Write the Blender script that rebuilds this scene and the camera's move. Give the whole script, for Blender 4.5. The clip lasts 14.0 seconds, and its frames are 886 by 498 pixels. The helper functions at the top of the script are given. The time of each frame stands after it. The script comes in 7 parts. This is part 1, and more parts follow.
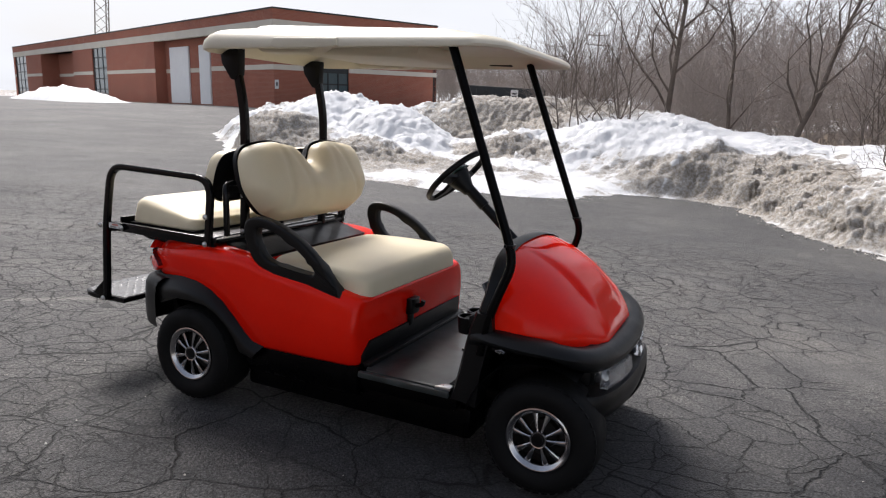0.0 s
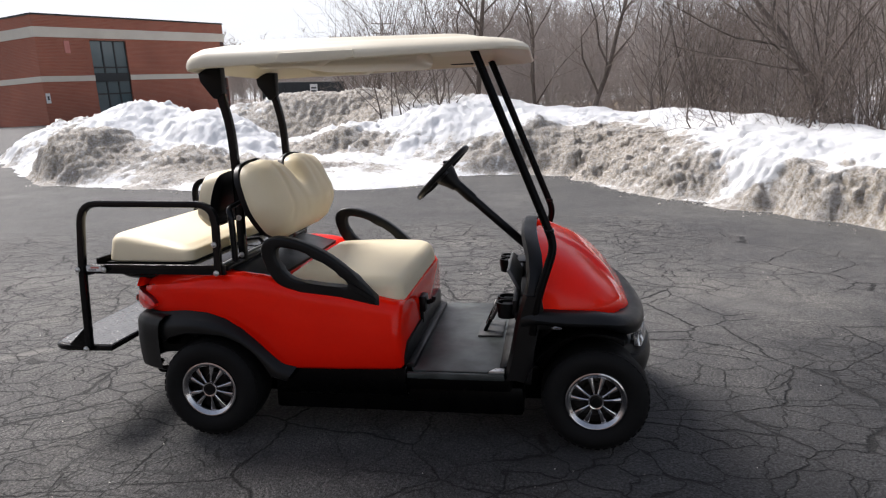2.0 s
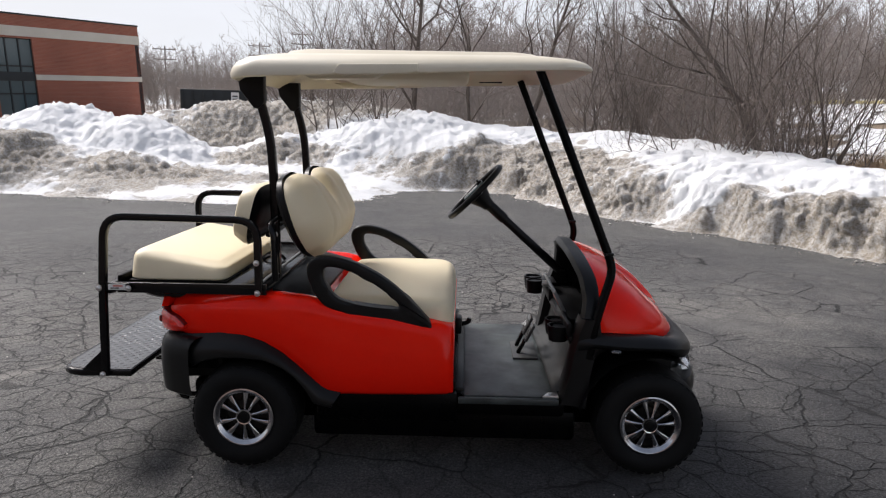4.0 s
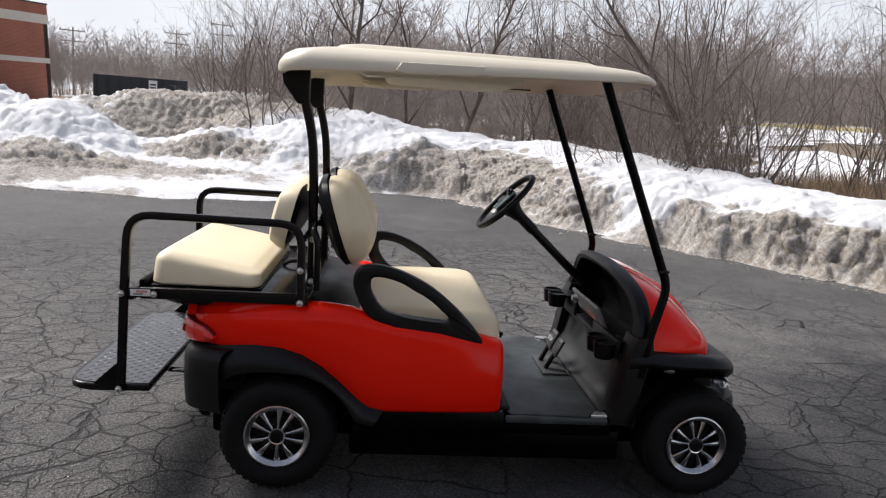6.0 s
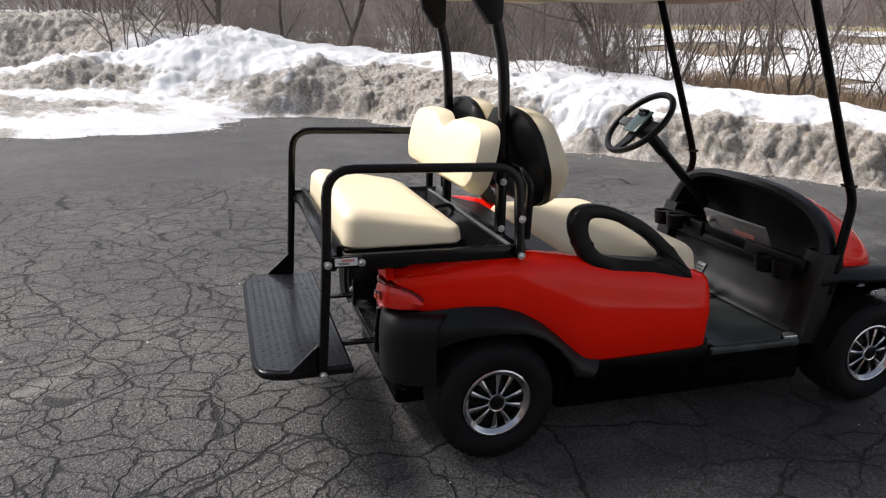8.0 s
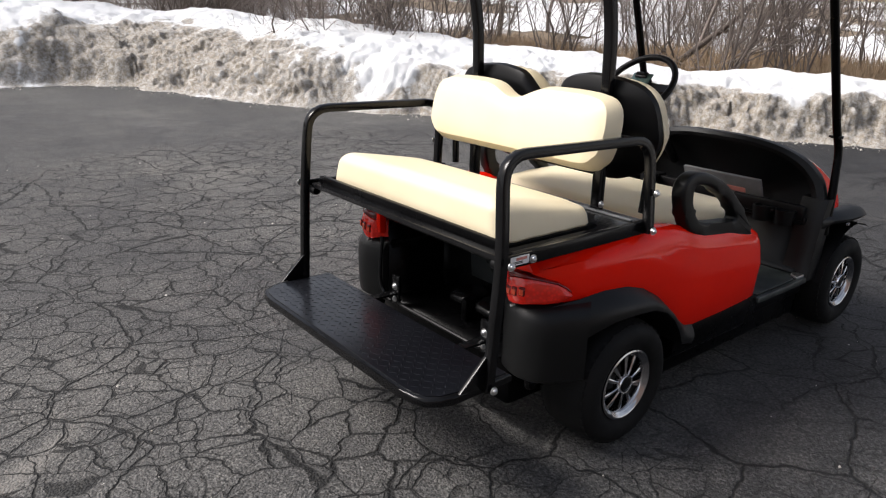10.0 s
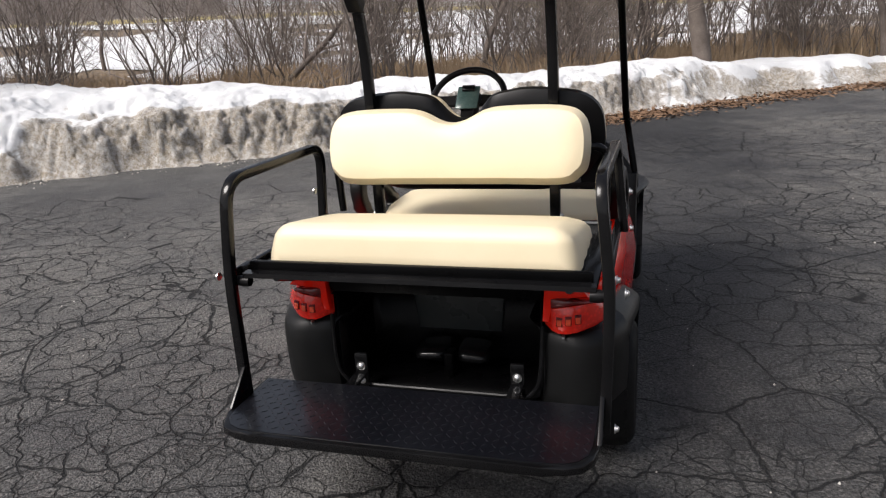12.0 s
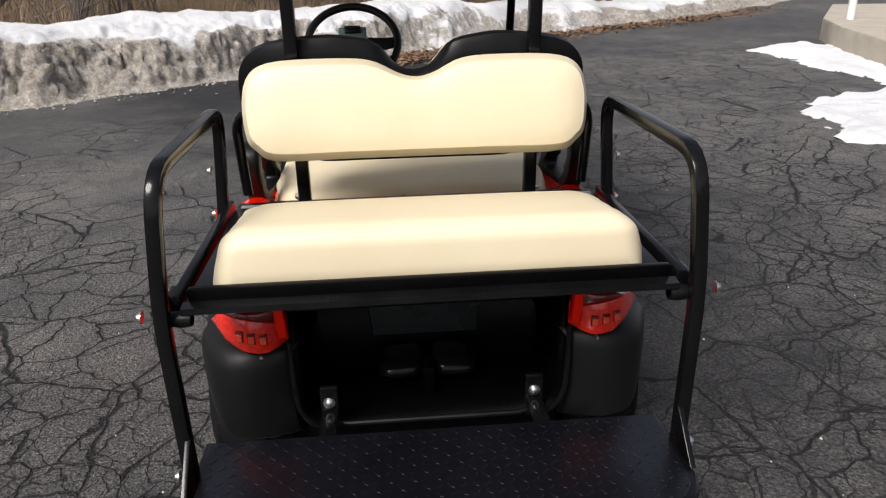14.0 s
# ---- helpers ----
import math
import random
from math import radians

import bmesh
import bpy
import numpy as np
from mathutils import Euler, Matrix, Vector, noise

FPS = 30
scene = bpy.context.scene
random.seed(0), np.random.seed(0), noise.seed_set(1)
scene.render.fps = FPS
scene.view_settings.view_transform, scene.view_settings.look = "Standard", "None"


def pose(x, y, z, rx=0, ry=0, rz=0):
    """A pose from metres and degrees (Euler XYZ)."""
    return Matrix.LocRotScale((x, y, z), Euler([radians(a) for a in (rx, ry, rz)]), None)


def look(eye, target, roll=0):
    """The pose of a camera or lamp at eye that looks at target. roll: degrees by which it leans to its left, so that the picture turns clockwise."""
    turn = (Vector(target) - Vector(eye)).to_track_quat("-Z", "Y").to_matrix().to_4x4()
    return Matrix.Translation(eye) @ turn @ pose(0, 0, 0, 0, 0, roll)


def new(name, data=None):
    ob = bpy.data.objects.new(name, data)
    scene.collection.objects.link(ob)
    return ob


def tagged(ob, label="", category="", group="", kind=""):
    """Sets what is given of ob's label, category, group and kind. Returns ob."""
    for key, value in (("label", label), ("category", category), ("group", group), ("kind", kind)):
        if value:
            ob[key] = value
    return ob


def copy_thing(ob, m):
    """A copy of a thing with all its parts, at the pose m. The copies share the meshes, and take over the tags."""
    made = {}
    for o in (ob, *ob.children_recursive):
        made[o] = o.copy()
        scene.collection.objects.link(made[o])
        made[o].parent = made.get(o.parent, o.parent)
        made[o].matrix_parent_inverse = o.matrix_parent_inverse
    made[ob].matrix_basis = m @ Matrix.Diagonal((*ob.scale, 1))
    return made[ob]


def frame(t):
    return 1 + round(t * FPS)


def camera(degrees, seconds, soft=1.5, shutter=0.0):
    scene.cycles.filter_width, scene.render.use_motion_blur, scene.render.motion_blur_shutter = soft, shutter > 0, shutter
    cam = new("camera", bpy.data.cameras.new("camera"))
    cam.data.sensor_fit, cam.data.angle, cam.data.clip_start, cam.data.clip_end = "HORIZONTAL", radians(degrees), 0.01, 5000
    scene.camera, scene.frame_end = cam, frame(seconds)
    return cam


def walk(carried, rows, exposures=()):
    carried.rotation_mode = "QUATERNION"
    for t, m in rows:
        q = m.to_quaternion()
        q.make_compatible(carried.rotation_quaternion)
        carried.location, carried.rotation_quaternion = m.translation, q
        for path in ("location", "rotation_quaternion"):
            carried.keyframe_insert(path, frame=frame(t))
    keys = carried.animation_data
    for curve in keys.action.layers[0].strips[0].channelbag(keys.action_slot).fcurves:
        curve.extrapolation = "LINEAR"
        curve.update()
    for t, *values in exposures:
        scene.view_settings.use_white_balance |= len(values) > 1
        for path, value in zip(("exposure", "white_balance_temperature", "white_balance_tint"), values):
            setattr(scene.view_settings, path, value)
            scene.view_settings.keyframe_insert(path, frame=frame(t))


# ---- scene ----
cam = camera(63.7, 14.0, soft=1.2)
PATH = [
    (0, (2.308, -2.984, 1.389), (1.505, -1.19, 1.015), 3.8),
    (0.5, (2.087, -3.16, 1.399), (1.434, -1.315, 0.987), 1.8),
    (1, (1.882, -3.218, 1.377), (1.309, -1.335, 1.019), 1.1),
    (1.5, (1.69, -3.276, 1.402), (1.241, -1.366, 1.013), 1.1),
    (2, (1.467, -3.365, 1.412), (1.175, -1.424, 1.026), -1.3),
    (2.5, (1.243, -3.35, 1.425), (0.977, -1.396, 1.093), -0.9),
    (3, (1.086, -3.292, 1.43), (0.893, -1.327, 1.112), -1.5),
    (3.2, (1.031, -3.308, 1.431), (0.878, -1.343, 1.096), -1.2),
    (5.3, (0.624, -3.344, 1.416), (0.646, -1.376, 1.062), 2.2),
    (5.5, (0.55, -3.263, 1.424), (0.626, -1.296, 1.067), 1.2),
    (6, (0.346, -3.185, 1.416), (0.528, -1.221, 1.086), 3.8),
    (6.5, (0.051, -3.147, 1.429), (0.318, -1.2, 1.057), 3.6),
    (7, (-0.245, -3.062, 1.379), (-0.011, -1.125, 0.938), 2.9),
    (7.2, (-0.37, -2.968, 1.399), (-0.088, -1.046, 0.922), 3.1),
    (9.3, (-1.58, -2.251, 1.399), (-0.564, -0.632, 0.81), 2.0),
    (9.5, (-1.676, -2.166, 1.4), (-0.602, -0.585, 0.81), 3.4),
    (10, (-1.831, -1.835, 1.387), (-0.625, -0.37, 0.757), 1.8),
    (10.5, (-2.031, -1.577, 1.382), (-0.62, -0.255, 0.869), 0.6),
    (10.8, (-2.158, -1.432, 1.414), (-0.645, -0.26, 0.832), -0.6),
    (11, (-2.205, -1.317, 1.403), (-0.623, -0.203, 0.898), 0.2),
    (11.3, (-2.218, -1.128, 1.385), (-0.587, -0.112, 0.831), -3.1),
    (11.5, (-2.213, -0.984, 1.403), (-0.513, -0.091, 0.844), -2.2),
    (12, (-2.271, -0.649, 1.405), (-0.444, -0.086, 0.819), -3.6),
    (12.5, (-2.258, -0.342, 1.392), (-0.368, -0.017, 0.824), -2.2),
    (13, (-2.168, -0.118, 1.397), (-0.268, 0.015, 0.787), -1.0),
    (13.5, (-2.09, 0.02, 1.402), (-0.228, -0.091, 0.68), -1.2),
    (14, (-1.847, 0.078, 1.401), (-0.005, -0.072, 0.636), -1.0),
]
EXPOSURES = [(0.0, 0.02, 6400, 13), (1.0, 0.13, 6400, 13), (2.0, 0.13, 6400, 13), (3.0, -0.03, 6400, 13), (5.5, -0.05, 6400, 13), (7.0, 0.06, 6420, 13),
             (9.5, 0.08, 6480, 12), (10.8, 0.15, 6480, 12), (12.0, -0.12, 6500, 12.5), (14.0, -0.29, 6500, 12.5)]
walk(cam, [(t, look(eye, target, roll)) for t, eye, target, roll in PATH], EXPOSURES)

# ---- world, sun ----
SUN_AZ, SUN_EL = 142.0, 47.0        # degrees: direction towards the sun in plan (from +x to +y), and its height
world = bpy.data.worlds.new("world")
scene.world = world
world.use_nodes = True
wn, wl = world.node_tree.nodes, world.node_tree.links
wn.clear()
w_out, w_bg, w_sky, w_mix = wn.new("ShaderNodeOutputWorld"), wn.new("ShaderNodeBackground"), wn.new("ShaderNodeTexSky"), wn.new("ShaderNodeMix")
w_sky.sky_type, w_sky.sun_disc = "NISHITA", False
w_sky.sun_elevation, w_sky.sun_rotation = radians(SUN_EL), radians(90 - SUN_AZ)
w_sky.dust_density, w_sky.air_density = 4.0, 1.0
w_co, w_map, w_ns, w_ramp = wn.new("ShaderNodeTexCoord"), wn.new("ShaderNodeMapping"), wn.new("ShaderNodeTexNoise"), wn.new("ShaderNodeValToRGB")
w_map.inputs["Scale"].default_value = (1.0, 1.0, 3.5)
w_ns.inputs["Scale"].default_value, w_ns.inputs["Detail"].default_value = 1.6, 6.0
w_ramp.color_ramp.elements[0].position, w_ramp.color_ramp.elements[1].position = 0.32, 0.6
w_ramp.color_ramp.elements[0].color, w_ramp.color_ramp.elements[1].color = (0.62, 0.62, 0.62, 1), (0.97, 0.97, 0.97, 1)
w_mix.data_type = "RGBA"
w_mix.inputs[7].default_value = (9.4, 9.7, 10.1, 1)       # the bright veil of high cloud
w_bg.inputs["Strength"].default_value = 0.1
wl.new(w_co.outputs["Generated"], w_map.inputs["Vector"])
wl.new(w_map.outputs[0], w_ns.inputs["Vector"])
wl.new(w_ns.outputs["Fac"], w_ramp.inputs[0])
w_sep, w_hi, w_mul = wn.new("ShaderNodeSeparateXYZ"), wn.new("ShaderNodeValToRGB"), wn.new("ShaderNodeMath")
w_hi.color_ramp.elements[0].position, w_hi.color_ramp.elements[1].position = 0.10, 0.55
w_hi.color_ramp.elements[0].color, w_hi.color_ramp.elements[1].color = (1, 1, 1, 1), (0.20, 0.20, 0.20, 1)   # the veil thins overhead
w_mul.operation = "MULTIPLY"
wl.new(w_co.outputs["Generated"], w_sep.inputs[0])
wl.new(w_sep.outputs[2], w_hi.inputs[0])
wl.new(w_ramp.outputs[0], w_mul.inputs[0])
wl.new(w_hi.outputs[0], w_mul.inputs[1])
wl.new(w_mul.outputs[0], w_mix.inputs[0])
wl.new(w_sky.outputs[0], w_mix.inputs[6])
wl.new(w_mix.outputs[2], w_bg.inputs["Color"])
wl.new(w_bg.outputs[0], w_out.inputs[0])

sun = new("sun", bpy.data.lights.new("sun", "SUN"))
sun.data.energy, sun.data.angle, sun.data.color = 4.9, radians(24), (1.0, 0.97, 0.93)
sun_dir = Vector((math.cos(radians(SUN_AZ)) * math.cos(radians(SUN_EL)), math.sin(radians(SUN_AZ)) * math.cos(radians(SUN_EL)), math.sin(radians(SUN_EL))))
sun.matrix_world = look(sun_dir * 60, (0, 0, 0))


# ---- materials ----
def node_mat(name):
    m = bpy.data.materials.new(name)
    m.use_nodes = True
    nt = m.node_tree
    return m, nt, nt.nodes["Principled BSDF"]


def ramp(nt, src, stops):
    r = nt.nodes.new("ShaderNodeValToRGB")
    els = r.color_ramp.elements
    while len(els) < len(stops):
        els.new(0.5)
    for e, (p, c) in zip(els, stops):
        e.position = p
        e.color = (*c, 1) if len(c) == 3 else c
    nt.links.new(src, r.inputs[0])
    return r.outputs[0]


def noise_tex(nt, scale, detail=5.0, rough=0.55, vec=None, distort=0.0):
    n = nt.nodes.new("ShaderNodeTexNoise")
    n.inputs["Scale"].default_value, n.inputs["Detail"].default_value = scale, detail
    n.inputs["Roughness"].default_value, n.inputs["Distortion"].default_value = rough, distort
    nt.links.new(vec if vec else nt.nodes.new("ShaderNodeTexCoord").outputs["Object"], n.inputs["Vector"])
    return n.outputs["Fac"]


def mixed(nt, kind, fac, a, b):
    m = nt.nodes.new("ShaderNodeMix")
    m.data_type, m.blend_type = "RGBA", kind
    for sock, val in ((m.inputs[0], fac), (m.inputs[6], a), (m.inputs[7], b)):
        if isinstance(val, (int, float)):
            sock.default_value = val
        elif isinstance(val, tuple):
            sock.default_value = (*val, 1)
        else:
            nt.links.new(val, sock)
    return m.outputs[2]


def maths(nt, op, a, b=0.0):
    m = nt.nodes.new("ShaderNodeMath")
    m.operation = op
    for sock, val in zip(m.inputs, (a, b)):
        if isinstance(val, (int, float)):
            sock.default_value = val
        else:
            nt.links.new(val, sock)
    return m.outputs[0]


def bump(nt, bsdf, height, strength, distance):
    b = nt.nodes.new("ShaderNodeBump")
    b.inputs["Strength"].default_value, b.inputs["Distance"].default_value = strength, distance
    nt.links.new(height, b.inputs["Height"])
    nt.links.new(b.outputs[0], bsdf.inputs["Normal"])
    return b


def surface(name, dark, light, scale=8.0, rough=(0.4, 0.6), metal=0.0, grain=120.0, relief=0.15, depth=0.002, coat=0.0, spec=0.5):
    """A surface whose colour and gloss drift at one scale and whose fine relief sits at another."""
    m, nt, p = node_mat(name)
    big = noise_tex(nt, scale)
    fine = noise_tex(nt, grain, 3.0)
    both = maths(nt, "ADD", maths(nt, "MULTIPLY", big, 0.7), maths(nt, "MULTIPLY", fine, 0.3))
    nt.links.new(ramp(nt, both, [(0.3, dark), (0.7, light)]), p.inputs["Base Color"])
    nt.links.new(ramp(nt, big, [(0.3, (rough[0],) * 3), (0.7, (rough[1],) * 3)]), p.inputs["Roughness"])
    p.inputs["Metallic"].default_value, p.inputs["Coat Weight"].default_value = metal, coat
    p.inputs["Coat Roughness"].default_value = 0.06
    p.inputs["Specular IOR Level"].default_value = spec
    if relief:
        bump(nt, p, fine, relief, depth)
    return m


M_RED = surface("red_paint", (0.88, 0.010, 0.0015), (0.94, 0.015, 0.003), 5, (0.05, 0.09), grain=60, relief=0.006, coat=0.0, spec=0.23)
M_PLASTIC = surface("black_textured_plastic", (0.003, 0.0032, 0.0034), (0.0065, 0.0068, 0.007), 4, (0.36, 0.5), grain=420, relief=0.2, depth=0.001, spec=0.27)
M_SATIN = surface("black_satin_plastic", (0.003, 0.003, 0.0033), (0.007, 0.007, 0.0075), 6, (0.30, 0.45), grain=300, relief=0.12, depth=0.001, spec=0.2)
M_STEEL = surface("black_powder_coat", (0.003, 0.003, 0.0034), (0.007, 0.007, 0.0075), 9, (0.14, 0.24), grain=260, relief=0.05, depth=0.0006, coat=0.0, spec=0.24)
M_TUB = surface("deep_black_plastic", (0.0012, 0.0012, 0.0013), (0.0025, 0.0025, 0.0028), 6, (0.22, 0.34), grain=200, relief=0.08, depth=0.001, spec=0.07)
M_RUBBER = surface("tyre_rubber", (0.004, 0.004, 0.004), (0.009, 0.009, 0.009), 14, (0.6, 0.85), grain=200, relief=0.25, depth=0.001, spec=0.2)
M_ICE = surface("dirty_ice", (0.22, 0.19, 0.15), (0.66, 0.64, 0.60), 3.5, (0.6, 0.85), grain=60, relief=0.2)
M_NEARWALL = surface("unseen_wall", (0.15, 0.105, 0.09), (0.24, 0.18, 0.16), 0.5, (0.85, 0.95), grain=12, relief=0.2, depth=0.01)
M_TOE = surface("dusty_toe_board", (0.007, 0.0078, 0.0078), (0.024, 0.0255, 0.0255), 5, (0.42, 0.6), grain=240, relief=0.1, depth=0.001, spec=0.25)
M_CHROME = surface("chrome", (0.78, 0.78, 0.79), (0.92, 0.92, 0.93), 20, (0.05, 0.15), metal=1.0, relief=0.0)
M_RIM = surface("wheel_chrome", (0.40, 0.40, 0.41), (0.58, 0.58, 0.59), 20, (0.08, 0.2), metal=1.0, relief=0.0)
M_BOLT = surface("zinc_bolt", (0.6, 0.6, 0.6), (0.75, 0.75, 0.74), 60, (0.25, 0.4), metal=1.0, relief=0.0)
M_VINYL = surface("cream_vinyl", (0.745, 0.64, 0.435), (0.81, 0.715, 0.505), 4, (0.42, 0.56), grain=380, relief=0.22, depth=0.0009)
M_ROOF = surface("cream_roof_plastic", (0.62, 0.565, 0.44), (0.70, 0.645, 0.52), 3, (0.35, 0.5), grain=240, relief=0.1, depth=0.0008)
M_CONC = surface("concrete", (0.36, 0.32, 0.26), (0.52, 0.47, 0.38), 3, (0.8, 0.95), grain=70, relief=0.5, depth=0.006)
M_CREAMBAND = surface("cream_stone_band", (0.58, 0.53, 0.45), (0.70, 0.66, 0.57), 0.7, (0.8, 0.95), grain=12, relief=0.2, depth=0.01)
M_DOORWHITE = surface("painted_steel_door", (0.78, 0.79, 0.80), (0.86, 0.87, 0.87), 1.2, (0.5, 0.65), grain=20, relief=0.05)
M_DARKSTEEL = surface("dark_green_steel", (0.012, 0.016, 0.018), (0.035, 0.04, 0.042), 1.5, (0.55, 0.75), grain=30, relief=0.2, depth=0.004)
# weathered grey-brown, lightened so that the haze of distance sits in the colour
M_POLE = surface("weathered_hazy_pole", (0.17, 0.15, 0.135), (0.29, 0.26, 0.235), 2, (0.85, 0.95), grain=30, relief=0.3)
M_SIGN = surface("white_sign", (0.7, 0.7, 0.69), (0.8, 0.8, 0.79), 3, (0.5, 0.6), relief=0.0)
M_SIGNRED = surface("faded_red_sign", (0.5, 0.18, 0.15), (0.62, 0.27, 0.23), 3, (0.6, 0.7), relief=0.0)
M_WELL = surface("moulded_black_tub", (0.022, 0.025, 0.025), (0.036, 0.040, 0.040), 3, (0.26, 0.36), grain=200, relief=0.1, depth=0.001, spec=0.4)
M_BRAKE = surface("dull_brake_drum", (0.015, 0.014, 0.013), (0.06, 0.055, 0.05), 20, (0.35, 0.6), metal=0.6, relief=0.1)
M_TANWALL = surface("tan_wall", (0.34, 0.30, 0.26), (0.42, 0.375, 0.33), 0.15, (0.85, 0.95), grain=6, relief=0.0)
M_PEDAL = surface("worn_dark_pedal", (0.03, 0.031, 0.031), (0.085, 0.087, 0.087), 14, (0.35, 0.5), grain=300, relief=0.1)
M_INK = surface("dark_print", (0.03, 0.03, 0.03), (0.06, 0.06, 0.06), 8, (0.5, 0.6), relief=0.0)
M_GREYPANEL = surface("grey_dash_plate", (0.13, 0.135, 0.135), (0.22, 0.225, 0.225), 12, (0.35, 0.5), grain=300, relief=0.1)
M_GREENCLIP = surface("teal_clip_board", (0.04, 0.085, 0.08), (0.10, 0.15, 0.14), 20, (0.10, 0.2), relief=0.0)
M_BARK = surface("grey_brown_bark", (0.07, 0.055, 0.046), (0.17, 0.14, 0.12), 3, (0.85, 0.95), grain=40, relief=0.6, depth=0.01)
M_TWIG = surface("brown_twigs", (0.155, 0.124, 0.106), (0.30, 0.25, 0.22), 1.5, (0.85, 0.95), relief=0.0)
# paler than the near twigs: haze of distance is put into the colour
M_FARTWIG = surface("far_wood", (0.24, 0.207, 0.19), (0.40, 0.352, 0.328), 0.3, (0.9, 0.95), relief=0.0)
M_GRASS = surface("dry_grass", (0.20, 0.135, 0.08), (0.36, 0.265, 0.17), 0.8, (0.85, 0.95), relief=0.0)
M_LEAF = surface("dead_leaves", (0.10, 0.055, 0.03), (0.28, 0.17, 0.10), 2.5, (0.8, 0.9), relief=0.0)
M_YELLOW = surface("yellow_bank", (0.40, 0.33, 0.13), (0.52, 0.44, 0.20), 0.4, (0.85, 0.95), relief=0.0)


def mat_lens(name, colour, rough, weight):
    m, nt, p = node_mat(name)
    nt.links.new(ramp(nt, noise_tex(nt, 30), [(0.3, tuple(0.8 * c for c in colour)), (0.7, colour)]), p.inputs["Base Color"])
    p.inputs["Roughness"].default_value, p.inputs["Transmission Weight"].default_value = rough, weight
    p.inputs["Coat Weight"].default_value = 0.3
    p.inputs["Coat Roughness"].default_value = 0.04
    return m


def mat_reflex(name, colour, metal):
    """Moulded red plastic with small bright facets behind it."""
    m, nt, p = node_mat(name)
    v = nt.nodes.new("ShaderNodeTexVoronoi")
    v.inputs["Scale"].default_value = 85.0
    nt.links.new(nt.nodes.new("ShaderNodeTexCoord").outputs["Object"], v.inputs["Vector"])
    nt.links.new(ramp(nt, v.outputs["Distance"], [(0.0, colour), (0.6, tuple(0.75 * c for c in colour))]), p.inputs["Base Color"])
    p.inputs["Metallic"].default_value, p.inputs["Roughness"].default_value = metal, 0.22
    bump(nt, p, v.outputs["Distance"], 0.2, 0.002)
    p.inputs["Coat Weight"].default_value, p.inputs["Coat Roughness"].default_value = 0.8, 0.03
    p.inputs["Specular IOR Level"].default_value = 0.3
    return m


M_TAIL = mat_reflex("red_lens", (1.0, 0.024, 0.010), 0.0)
M_REFLEX = mat_reflex("red_reflex", (1.0, 0.11, 0.04), 0.0)
M_CLEAR = mat_lens("clear_lens", (0.95, 0.96, 0.97), 0.05, 0.9)
M_DARKLENS = mat_lens("smoked_lens", (0.16, 0.008, 0.008), 0.06, 0.0)
M_GLASS = mat_lens("dark_window_glass", (0.10, 0.14, 0.15), 0.05, 0.0)


